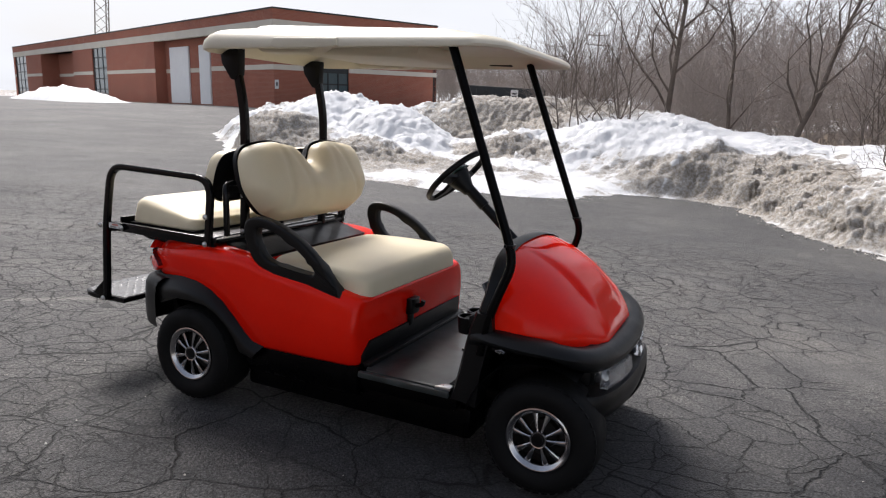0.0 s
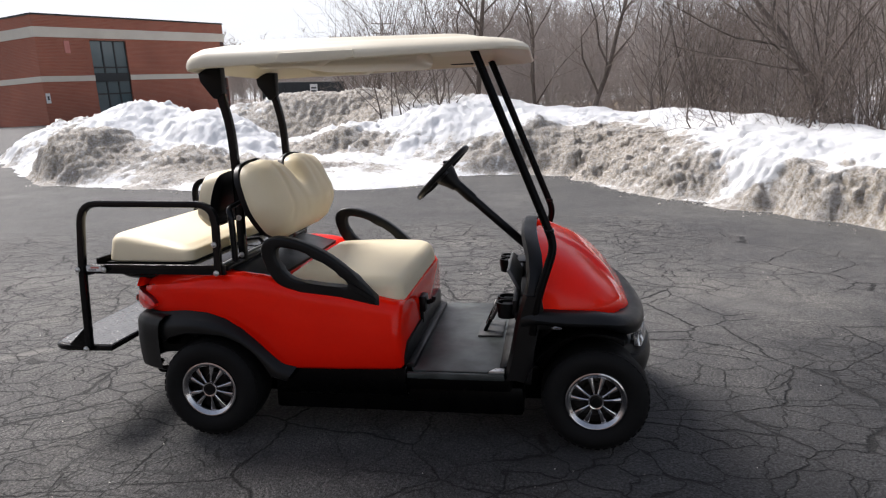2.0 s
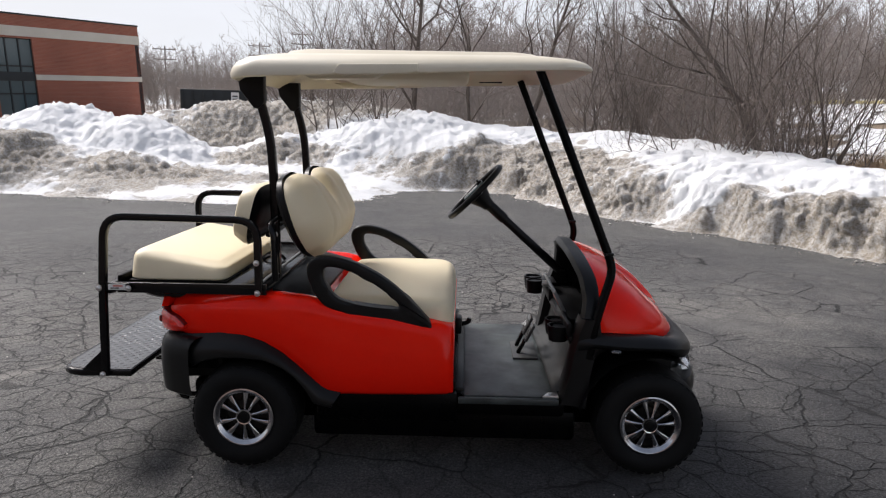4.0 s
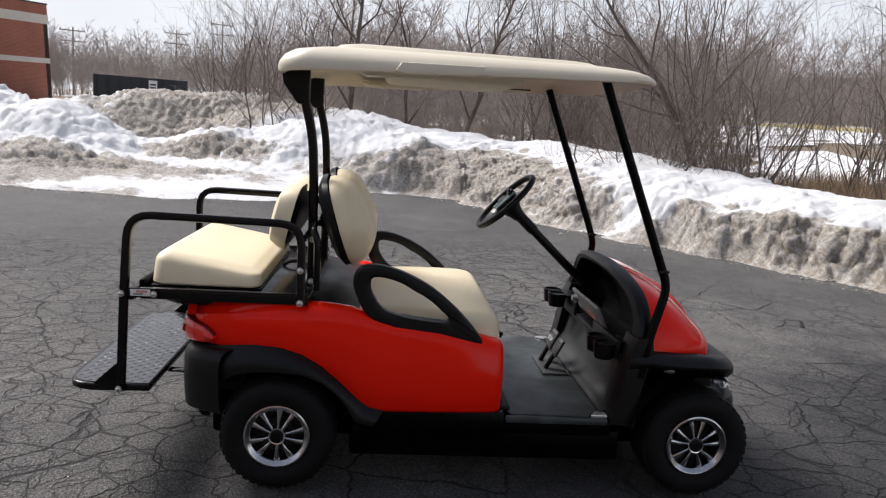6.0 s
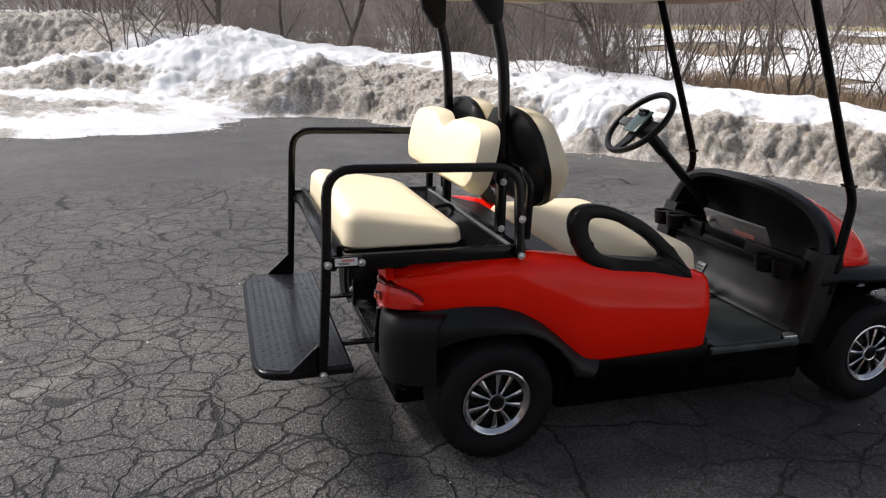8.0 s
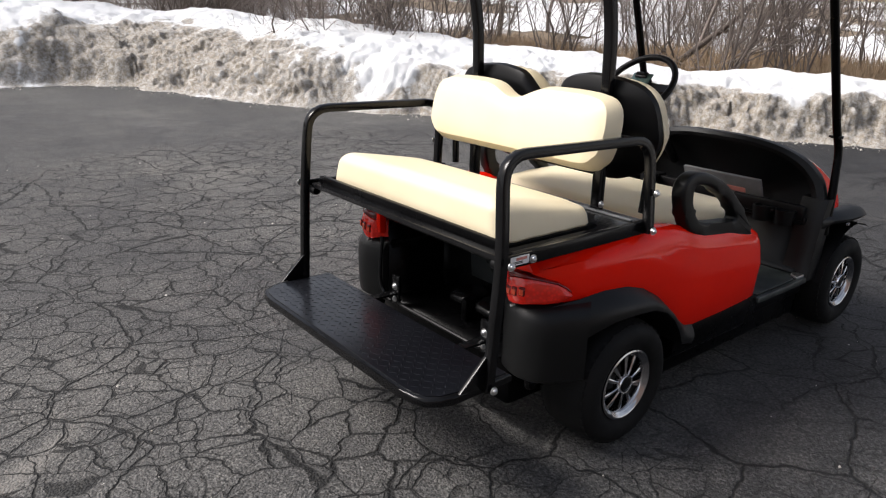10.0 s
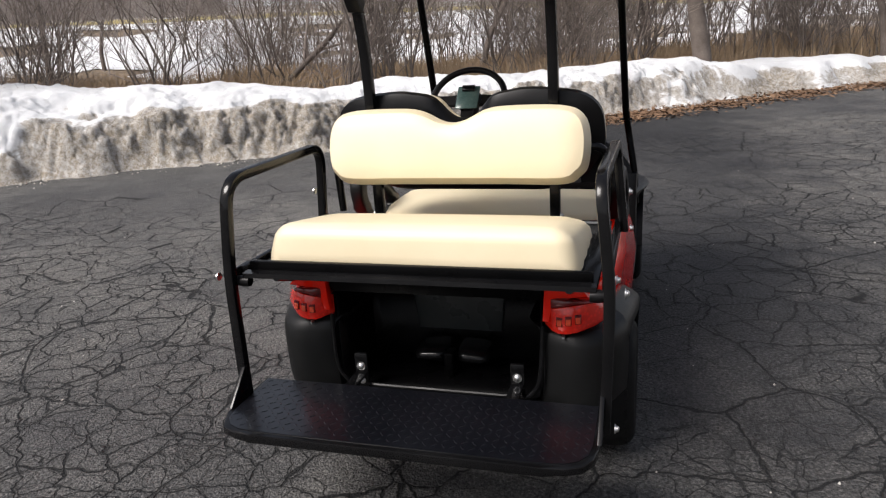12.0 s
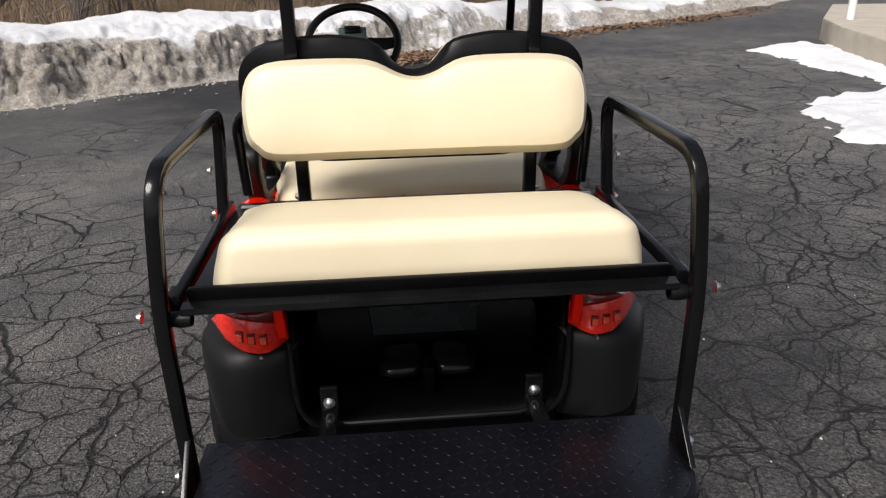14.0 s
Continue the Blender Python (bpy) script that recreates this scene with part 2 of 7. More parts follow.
def mat_asphalt():
    m, nt, p = node_mat("cracked_asphalt")
    co = nt.nodes.new("ShaderNodeTexCoord").outputs["Object"]
    sep = nt.nodes.new("ShaderNodeSeparateXYZ")
    nt.links.new(co, sep.inputs[0])
    px, py = sep.outputs[0], sep.outputs[1]

    def wobble(scale, amount, vec):
        w = nt.nodes.new("ShaderNodeTexNoise")
        w.inputs["Scale"].default_value, w.inputs["Detail"].default_value = scale, 3.0
        nt.links.new(co, w.inputs["Vector"])
        o = nt.nodes.new("ShaderNodeVectorMath")
        o.operation = "MULTIPLY_ADD"
        nt.links.new(w.outputs["Color"], o.inputs[0])
        o.inputs[1].default_value = (amount, amount, 0.0)
        nt.links.new(vec, o.inputs[2])
        return o.outputs[0]
    bent = wobble(34.0, 0.018, wobble(12.0, 0.042, wobble(3.0, 0.17, co)))
    ragged = maths(nt, "MULTIPLY", maths(nt, "SUBTRACT", noise_tex(nt, 70.0, 4.0, 0.7, co), 0.5), 0.013)
    # newer, denser asphalt runs along the snow; the old surface breaks up towards the rear of the cart
    far = maths(nt, "SUBTRACT", maths(nt, "SUBTRACT", py, maths(nt, "MULTIPLY", px, 0.2)), 5.0)
    side = maths(nt, "SUBTRACT", maths(nt, "ADD", maths(nt, "MULTIPLY", px, 0.84), maths(nt, "MULTIPLY", py, 0.54)), 5.1)
    firm = maths(nt, "ADD", maths(nt, "MAXIMUM", far, side), maths(nt, "MULTIPLY", maths(nt, "SUBTRACT", noise_tex(nt, 0.8, 4.0, 0.6, co), 0.5), 1.6))
    firm = ramp(nt, firm, [(0.0, (0, 0, 0)), (0.7, (1, 1, 1))])
    loose = maths(nt, "ADD", maths(nt, "MULTIPLY", px, -0.06), maths(nt, "MULTIPLY", maths(nt, "SUBTRACT", maths(nt, "ABSOLUTE", py), 0.6), 0.05))
    loose = maths(nt, "MINIMUM", maths(nt, "MAXIMUM", loose, -0.06), 0.12)

    def cracks(scale, width, patchy, lo, hi, seed, bias):
        v = nt.nodes.new("ShaderNodeTexVoronoi")
        v.feature = "DISTANCE_TO_EDGE"
        v.inputs["Scale"].default_value = scale
        sh = nt.nodes.new("ShaderNodeMapping")
        sh.inputs["Location"].default_value = (seed, seed * 1.7, 0)
        nt.links.new(bent, sh.inputs["Vector"])
        nt.links.new(sh.outputs[0], v.inputs["Vector"])
        line = ramp(nt, maths(nt, "ADD", v.outputs["Distance"], ragged), [(0.0, (1, 1, 1)), (width * 0.62, (0.95, 0.95, 0.95)), (width, (0, 0, 0))])
        spot = noise_tex(nt, patchy, 2.0, vec=sh.outputs[0])
        keep = ramp(nt, maths(nt, "ADD", spot, maths(nt, "MULTIPLY", loose, bias)), [(lo, (0, 0, 0)), (hi, (1, 1, 1))])
        return maths(nt, "MULTIPLY", line, keep), v.outputs["Distance"]
    wide, _ = cracks(1.5, 0.0092, 0.45, 0.36, 0.46, 0.0, 0.6)
    mid, cell = cracks(4.3, 0.0172, 0.35, 0.34, 0.44, 3.1, 1.2)
    fine, _ = cracks(9.0, 0.0215, 0.5, 0.44, 0.53, 7.7, 1.4)
    crack = maths(nt, "MAXIMUM", maths(nt, "MAXIMUM", wide, mid), maths(nt, "MULTIPLY", fine, 0.85))
    crack = maths(nt, "MULTIPLY", crack, maths(nt, "SUBTRACT", 1.0, maths(nt, "MULTIPLY", firm, 0.85)))
    stone = nt.nodes.new("ShaderNodeTexVoronoi")
    stone.inputs["Scale"].default_value = 120.0
    nt.links.new(co, stone.inputs["Vector"])
    grit = noise_tex(nt, 75.0, 5.0, 0.8, co)
    tone = noise_tex(nt, 0.35, 5.0, 0.6, co)
    patch = noise_tex(nt, 2.1, 5.0, 0.65, co)
    base = ramp(nt, tone, [(0.3, (0.070, 0.070, 0.073)), (0.52, (0.108, 0.107, 0.105)), (0.72, (0.158, 0.154, 0.146))])
    base = mixed(nt, "MULTIPLY", 0.7, base, ramp(nt, patch, [(0.3, (0.52, 0.52, 0.54)), (0.7, (1.44, 1.41, 1.36))]))
    base = mixed(nt, "MULTIPLY", 0.9, base, ramp(nt, grit, [(0.36, (0.16, 0.16, 0.16)), (0.5, (0.92, 0.92, 0.91)), (0.64, (2.1, 2.08, 2.04))]))
    base = mixed(nt, "MULTIPLY", 0.55, base, ramp(nt, stone.outputs["Color"], [(0.2, (0.55, 0.55, 0.55)), (0.8, (1.6, 1.58, 1.55))]))
    base = mixed(nt, "MULTIPLY", 0.7, base, ramp(nt, cell, [(0.0, (0.78, 0.78, 0.78)), (0.10, (1.08, 1.07, 1.06))]))
    dust = ramp(nt, noise_tex(nt, 0.8, 6.0, 0.65, co), [(0.54, (0, 0, 0)), (0.74, (1, 1, 1))])
    base = mixed(nt, "MIX", maths(nt, "MULTIPLY", dust, 0.4), base, (0.23, 0.22, 0.205))
    base = mixed(nt, "MULTIPLY", firm, base, (0.80, 0.81, 0.83))
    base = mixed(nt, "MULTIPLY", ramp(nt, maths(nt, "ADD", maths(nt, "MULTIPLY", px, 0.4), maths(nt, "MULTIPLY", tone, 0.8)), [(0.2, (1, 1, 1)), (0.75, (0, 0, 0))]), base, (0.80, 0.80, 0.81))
    # pale smear of sand dragged across the old surface
    bent_x, bent_y = maths(nt, "ADD", px, 1.86), maths(nt, "SUBTRACT", py, 0.21)
    across = maths(nt, "ADD", maths(nt, "MULTIPLY", bent_x, -0.67), maths(nt, "MULTIPLY", bent_y, 0.742))
    across = maths(nt, "ABSOLUTE", maths(nt, "ADD", across, maths(nt, "MULTIPLY", maths(nt, "SUBTRACT", noise_tex(nt, 4.0, 5.0, 0.7, co), 0.5), 0.10)))
    along = maths(nt, "ADD", maths(nt, "MULTIPLY", bent_x, 0.742), maths(nt, "MULTIPLY", bent_y, 0.67))
    smear = maths(nt, "MULTIPLY", ramp(nt, across, [(0.02, (1, 1, 1)), (0.055, (0, 0, 0))]), ramp(nt, maths(nt, "ABSOLUTE", maths(nt, "ADD", along, 0.1)), [(0.55, (1, 1, 1)), (0.78, (0, 0, 0))]))
    base = mixed(nt, "MIX", maths(nt, "MULTIPLY", smear, 0.55), base, (0.24, 0.225, 0.205))
    # melt water from the snow patches, plus the cart's own shade painted into the colour
    shade_seep = maths(nt, "ADD", maths(nt, "SUBTRACT", maths(nt, "MULTIPLY", py, -0.30), 0.04), maths(nt, "MULTIPLY", px, 0.17))
    shade_seep = maths(nt, "ADD", shade_seep, maths(nt, "MULTIPLY", maths(nt, "SUBTRACT", noise_tex(nt, 0.9, 6.0, 0.65, co), 0.5), 1.0))
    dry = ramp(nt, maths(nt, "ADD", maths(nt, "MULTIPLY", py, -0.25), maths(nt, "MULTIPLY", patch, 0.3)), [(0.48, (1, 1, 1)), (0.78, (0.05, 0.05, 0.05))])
    damp_shade = maths(nt, "MULTIPLY", ramp(nt, shade_seep, [(-0.12, (0, 0, 0)), (0.36, (1, 1, 1))]), dry)
    base = mixed(nt, "MULTIPLY", damp_shade, base, (0.33, 0.34, 0.37))
    base = mixed(nt, "MIX", maths(nt, "MULTIPLY", crack, 0.95), base, (0.006, 0.006, 0.006))
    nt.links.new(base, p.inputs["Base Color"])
    nt.links.new(ramp(nt, patch, [(0.3, (0.62,) * 3), (0.7, (0.85,) * 3)]), p.inputs["Roughness"])
    p.inputs["Specular IOR Level"].default_value = 0.35
    h = maths(nt, "SUBTRACT", maths(nt, "ADD", maths(nt, "MULTIPLY", stone.outputs["Distance"], -0.5), maths(nt, "MULTIPLY", grit, 0.5)), maths(nt, "MULTIPLY", crack, 1.1))
    bump(nt, p, h, 1.0, 0.012)
    return m


def mat_snow(name, clean_only=False):
    m, nt, p = node_mat(name)
    co = nt.nodes.new("ShaderNodeTexCoord").outputs["Object"]
    big, mid, fine = noise_tex(nt, 1.1, 5.0, 0.6, co), noise_tex(nt, 13.0, 8.0, 0.78, co), noise_tex(nt, 55.0, 5.0, 0.8, co)
    white = ramp(nt, maths(nt, "ADD", maths(nt, "MULTIPLY", big, 0.6), maths(nt, "MULTIPLY", mid, 0.4)), [(0.34, (0.66, 0.665, 0.67)), (0.5, (0.78, 0.79, 0.80)), (0.66, (0.86, 0.865, 0.87))])
    if clean_only:
        col = white
    else:
        att = nt.nodes.new("ShaderNodeAttribute")
        att.attribute_name = "dirt"
        lay = nt.nodes.new("ShaderNodeMapping")
        lay.inputs["Scale"].default_value = (1.0, 1.0, 2.0)
        nt.links.new(co, lay.inputs["Vector"])
        wash = noise_tex(nt, 2.6, 8.0, 0.72, lay.outputs[0], 0.4)
        d = maths(nt, "ADD", att.outputs["Fac"], maths(nt, "MULTIPLY", maths(nt, "SUBTRACT", wash, 0.5), 1.6))
        amount = ramp(nt, d, [(-0.04, (0, 0, 0)), (0.16, (0.14, 0.14, 0.14)), (0.31, (0.82, 0.82, 0.82)), (0.75, (1, 1, 1))])
        crumbs = ramp(nt, noise_tex(nt, 17.0, 5.0, 0.75, co), [(0.42, (1, 1, 1)), (0.66, (0.5, 0.5, 0.5))])
        amount = maths(nt, "MULTIPLY", amount, crumbs)
        soil = ramp(nt, mid, [(0.3, (0.13, 0.103, 0.073)), (0.53, (0.31, 0.265, 0.205)), (0.72, (0.52, 0.475, 0.41))])
        col = mixed(nt, "MIX", amount, white, soil)
        speck = ramp(nt, fine, [(0.54, (0, 0, 0)), (0.64, (1, 1, 1))])
        col = mixed(nt, "MIX", maths(nt, "MULTIPLY", speck, maths(nt, "MULTIPLY", amount, 0.8)), col, (0.06, 0.05, 0.04))
    nt.links.new(col, p.inputs["Base Color"])
    p.inputs["Roughness"].default_value = 0.75
    bump(nt, p, maths(nt, "ADD", mid, maths(nt, "MULTIPLY", fine, 0.5)), 0.8, 0.02 if clean_only else 0.036)
    return m


def mat_ground():
    m, nt, p = node_mat("thawing_ground")
    co = nt.nodes.new("ShaderNodeTexCoord").outputs["Object"]
    litter = ramp(nt, noise_tex(nt, 3.0, 7.0, 0.75, co), [(0.3, (0.09, 0.065, 0.045)), (0.5, (0.20, 0.15, 0.10)), (0.72, (0.33, 0.26, 0.18))])
    snow = ramp(nt, noise_tex(nt, 0.13, 6.0, 0.65, co), [(0.50, (0, 0, 0)), (0.58, (1, 1, 1))])
    nt.links.new(mixed(nt, "MIX", snow, litter, (0.80, 0.82, 0.85)), p.inputs["Base Color"])
    p.inputs["Roughness"].default_value = 0.9
    bump(nt, p, noise_tex(nt, 9.0, 6.0, 0.7, co), 0.6, 0.05)
    return m


def mat_brick():
    m, nt, p = node_mat("red_brick_wall")
    co = nt.nodes.new("ShaderNodeTexCoord").outputs["UV"]
    b = nt.nodes.new("ShaderNodeTexBrick")
    b.inputs["Scale"].default_value = 1.0
    b.inputs["Brick Width"].default_value, b.inputs["Row Height"].default_value = 0.22, 0.085
    b.inputs["Mortar Size"].default_value, b.inputs["Mortar Smooth"].default_value = 0.010, 0.3
    b.inputs["Color1"].default_value = (0.29, 0.085, 0.052, 1)
    b.inputs["Color2"].default_value = (0.36, 0.112, 0.068, 1)
    b.inputs["Mortar"].default_value = (0.40, 0.23, 0.17, 1)
    nt.links.new(co, b.inputs["Vector"])
    stain = noise_tex(nt, 0.35, 5.0, 0.6, co)
    nt.links.new(mixed(nt, "MULTIPLY", 0.6, b.outputs["Color"], ramp(nt, stain, [(0.3, (0.75, 0.73, 0.72)), (0.7, (1.2, 1.15, 1.12))])), p.inputs["Base Color"])
    p.inputs["Roughness"].default_value = 0.88
    bump(nt, p, b.outputs["Fac"], -0.4, 0.012)
    return m


def mat_mat():
    """Black rubber floor mat, grey with dust where feet go."""
    m, nt, p = node_mat("dusty_floor_mat")
    co = nt.nodes.new("ShaderNodeTexCoord").outputs["Object"]
    dust = ramp(nt, noise_tex(nt, 3.5, 5.0, 0.6, co, 0.6), [(0.35, (0.010, 0.0125, 0.0120)), (0.68, (0.062, 0.075, 0.072))])
    nt.links.new(dust, p.inputs["Base Color"])
    nt.links.new(ramp(nt, noise_tex(nt, 6.0, 4.0, 0.6, co), [(0.3, (0.30,) * 3), (0.7, (0.52,) * 3)]), p.inputs["Roughness"])
    p.inputs["Specular IOR Level"].default_value = 0.55
    bump(nt, p, noise_tex(nt, 240.0, 2.0, 0.5, co), 0.2, 0.001)
    return m


def mat_plate():
    m, nt, p = node_mat("dark_tread_plate")
    co = nt.nodes.new("ShaderNodeTexCoord").outputs["Object"]
    nt.links.new(ramp(nt, noise_tex(nt, 5.0, 5.0, 0.6, co), [(0.3, (0.003, 0.0034, 0.005)), (0.7, (0.007, 0.0075, 0.010))]), p.inputs["Base Color"])
    nt.links.new(ramp(nt, noise_tex(nt, 9.0, 4.0, 0.6, co), [(0.3, (0.36,) * 3), (0.7, (0.5,) * 3)]), p.inputs["Roughness"])
    p.inputs["Coat Weight"].default_value, p.inputs["Coat Roughness"].default_value = 1.0, 0.20
    p.inputs["Coat IOR"].default_value, p.inputs["Specular IOR Level"].default_value = 1.40, 0.12
    return m


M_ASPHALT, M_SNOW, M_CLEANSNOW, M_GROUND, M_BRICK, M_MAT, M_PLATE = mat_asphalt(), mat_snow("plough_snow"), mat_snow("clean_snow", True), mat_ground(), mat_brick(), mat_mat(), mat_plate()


# ---- mesh helpers ----
def as_mesh(name, bm, material, smooth=True):
    me = bpy.data.meshes.new(name)
    bmesh.ops.recalc_face_normals(bm, faces=bm.faces)
    bm.to_mesh(me)
    bm.free()
    me.materials.append(material)
    if smooth:
        me.shade_smooth()
        me.set_sharp_from_angle(angle=radians(38))
    return me


def part(name, bm, material, parent, label="", smooth=True):
    """Links bm as one mesh object under a thing or a part."""
    ob = new(name, as_mesh(name, bm, material, smooth))
    ob.parent = parent
    if label:
        ob["label"] = label
    return ob


def thing(name, label, category, at=(0, 0, 0), group="", kind=""):
    ob = new(name)
    ob.empty_display_size = 0.1
    ob.location = at
    return tagged(ob, label, category, group, kind)


def solid(name, bm, material, label="", category="", group="", kind="", smooth=True):
    return tagged(new(name, as_mesh(name, bm, material, smooth)), label, category, group, kind)


def box(bm, lo, hi, m=None, bevel=0.0, seg=2):
    c = [(a + b) / 2 for a, b in zip(lo, hi)]
    s = [max(abs(b - a), 1e-4) for a, b in zip(lo, hi)]
    mat = (m or Matrix()) @ Matrix.Translation(c) @ Matrix.Diagonal((*s, 1))
    vs = bmesh.ops.create_cube(bm, size=1.0, matrix=mat)["verts"]
    if bevel:
        es = {e for v in vs for e in v.link_edges}
        bmesh.ops.bevel(bm, geom=list(es), offset=bevel, segments=seg, affect="EDGES", profile=0.5)
    return bm


def rounded(points, fillet, n=5):
    """A polyline with its inner corners rounded off."""
    pts = [Vector(p) for p in points]
    out = [pts[0]]
    for a, b, c in zip(pts, pts[1:], pts[2:]):
        u, v = (a - b), (c - b)
        r = min(fillet, u.length * 0.48, v.length * 0.48)
        p, q = b + u.normalized() * r, b + v.normalized() * r
        for i in range(n + 1):
            t = i / n
            out.append(p * (1 - t) ** 2 + b * 2 * t * (1 - t) + q * t * t)
    return out + [pts[-1]]


def tube(bm, points, r, seg=10, fillet=0.0, square=False, ends=True, taper=1.0):
    """A round or square bar along a polyline."""
    pts = rounded(points, fillet) if fillet else [Vector(p) for p in points]
    rings = []
    side = None
    for i, p in enumerate(pts):
        d = (pts[min(i + 1, len(pts) - 1)] - pts[max(i - 1, 0)]).normalized()
        if side is None:
            ref = Vector((0, 1, 0)) if abs(d.y) < 0.9 else Vector((0, 0, 1))
            side = d.cross(ref).normalized()
        else:
            side = (side - d * side.dot(d)).normalized()
        up = d.cross(side)
        k = r * (1 + (taper - 1) * i / max(len(pts) - 1, 1))
        ring = []
        for j in range(seg):
            a = 2 * math.pi * (j + 0.5) / seg
            c, s = math.cos(a), math.sin(a)
            if square:
                e = 0.35
                c, s = math.copysign(abs(c) ** e, c), math.copysign(abs(s) ** e, s)
            ring.append(bm.verts.new(p + side * (k * c) + up * (k * s)))
        rings.append(ring)
    for a, b in zip(rings, rings[1:]):
        for j in range(seg):
            bm.faces.new((a[j], a[(j + 1) % seg], b[(j + 1) % seg], b[j]))
    if ends:
        bm.faces.new(rings[0][::-1])
        bm.faces.new(rings[-1])
    return bm


def prism(bm, outline, lo, hi, axis="y", bevel=0.0, seg=2):
    """An outline in the plane across axis, extruded from lo to hi along it."""
    def put(a, b, c):
        return {"y": (a, c, b), "x": (c, a, b), "z": (a, b, c)}[axis]
    low = [bm.verts.new(put(a, b, lo)) for a, b in outline]
    high = [bm.verts.new(put(a, b, hi)) for a, b in outline]
    f1, f2 = bm.faces.new(low), bm.faces.new(high[::-1])
    n = len(outline)
    for i in range(n):
        bm.faces.new((low[i], low[(i + 1) % n], high[(i + 1) % n], high[i]))
    if bevel:
        bmesh.ops.bevel(bm, geom=list(f1.edges) + list(f2.edges), offset=bevel, segments=seg, affect="EDGES", profile=0.5)
    return bm


def ring_prism(bm, outer, inner, lo, hi, bevel=0.0):
    """A flat loop between two outlines with the same count of points, in the x-z plane, thick along y."""
    n = len(outer)
    o1, o2 = [bm.verts.new((a, lo, b)) for a, b in outer], [bm.verts.new((a, hi, b)) for a, b in outer]
    i1, i2 = [bm.verts.new((a, lo, b)) for a, b in inner], [bm.verts.new((a, hi, b)) for a, b in inner]
    for k in range(n):
        j = (k + 1) % n
        bm.faces.new((o1[k], o1[j], i1[j], i1[k]))
        bm.faces.new((o2[j], o2[k], i2[k], i2[j]))
        bm.faces.new((o1[j], o1[k], o2[k], o2[j]))
        bm.faces.new((i1[k], i1[j], i2[j], i2[k]))
    if bevel:
        es = [e for e in bm.edges if abs(e.verts[0].co.y - e.verts[1].co.y) < 1e-6 and ({e.verts[0], e.verts[1]} <= set(o1) or {e.verts[0], e.verts[1]} <= set(o2) or {e.verts[0], e.verts[1]} <= set(i1) or {e.verts[0], e.verts[1]} <= set(i2))]
        bmesh.ops.bevel(bm, geom=es, offset=bevel, segments=3, affect="EDGES", profile=0.5)
    return bm


def spline(pts, n, closed=True):
    """n points along a smooth curve through pts (any dimension)."""
    P = np.array(pts, float)
    k = len(P)
    out = []
    span = k if closed else k - 1
    for i in range(n):
        t = span * i / (n if closed else n - 1)
        j = min(int(t), span - 1)
        f = t - j
        idx = [(j + q) % k if closed else min(max(j + q, 0), k - 1) for q in (-1, 0, 1, 2)]
        a, b, c, d = (P[q] for q in idx)
        out.append(tuple(0.5 * (2 * b + (c - a) * f + (2 * a - 5 * b + 4 * c - d) * f * f + (3 * b - a - 3 * c + d) * f ** 3)))
    return out


def lathe(bm, profile, seg, axis_point, ax="y", m=None):
    """Turns (radius, along) pairs about an axis through axis_point."""
    cx, cy, cz = axis_point
    rings = []
    for r, y in profile:
        ring = []
        for j in range(seg):
            a = 2 * math.pi * j / seg
            v = {"y": (cx + r * math.cos(a), cy + y, cz + r * math.sin(a)), "z": (cx + r * math.cos(a), cy + r * math.sin(a), cz + y),
                 "x": (cx + y, cy + r * math.cos(a), cz + r * math.sin(a))}[ax]
            v = Vector(v)
            ring.append(bm.verts.new(m @ v if m else v))
        rings.append(ring)
    for a, b in zip(rings, rings[1:]):
        for j in range(seg):
            bm.faces.new((a[j], a[(j + 1) % seg], b[(j + 1) % seg], b[j]))
    return rings


def loft(bm, rows, close=False, caps=False):
    vs = [[bm.verts.new(p) for p in row] for row in rows]
    for a, b in zip(vs, vs[1:]):
        n = len(a)
        for j in range(n if close else n - 1):
            bm.faces.new((a[j], a[(j + 1) % n], b[(j + 1) % n], b[j]))
    if caps:
        bm.faces.new(vs[0])
        bm.faces.new(vs[-1][::-1])
    return vs


def interp(x, table):
    return float(np.interp(x, [t[0] for t in table], [t[1] for t in table]))


def pillow(bm, outline, spine, depth, steps=7, rim=0.0, power=0.5, m=None):
    """A padded shape: the outline (a, b) domes up along c towards a spine from spine[0] to spine[1]."""
    s0, s1 = Vector(spine[0]), Vector(spine[1])
    seg = s1 - s0
    rows = []
    m = m or Matrix()
    if rim:
        rows.append([m @ Vector((a, b, -rim)) for a, b in outline])
    for k in range(steps + 1):
        t = k / steps
        t = 1 - (1 - t) ** 1.6 if k < steps else 1.0
        h = depth * (1 - (1 - t) ** 2) ** power
        row = []
        for a, b in outline:
            p = Vector((a, b))
            f = min(max((p - s0).dot(seg) / max(seg.length_squared, 1e-9), 0), 1)
            q = p.lerp(s0 + seg * f, t)
            row.append(m @ Vector((q.x, q.y, h)))
        rows.append(row)
    loft(bm, rows, close=True)
    bmesh.ops.remove_doubles(bm, verts=bm.verts, dist=0.0008)
    return bm


def mirror_y(pts):
    return [(p[0], -p[1], p[2]) for p in pts]


# ---- the large structure: ground, lot, snow ----
# The lot leans a little against the level of the land round it: UP is plumb there.
UP = Vector((-0.031, -0.034, 1.0)).normalized()
LEVEL = Vector((0, 0, 1)).rotation_difference(UP).to_matrix().to_4x4()


def sstep(a, b, x):
    t = np.clip((x - a) / (b - a), 0, 1)
    return t * t * (3 - 2 * t)


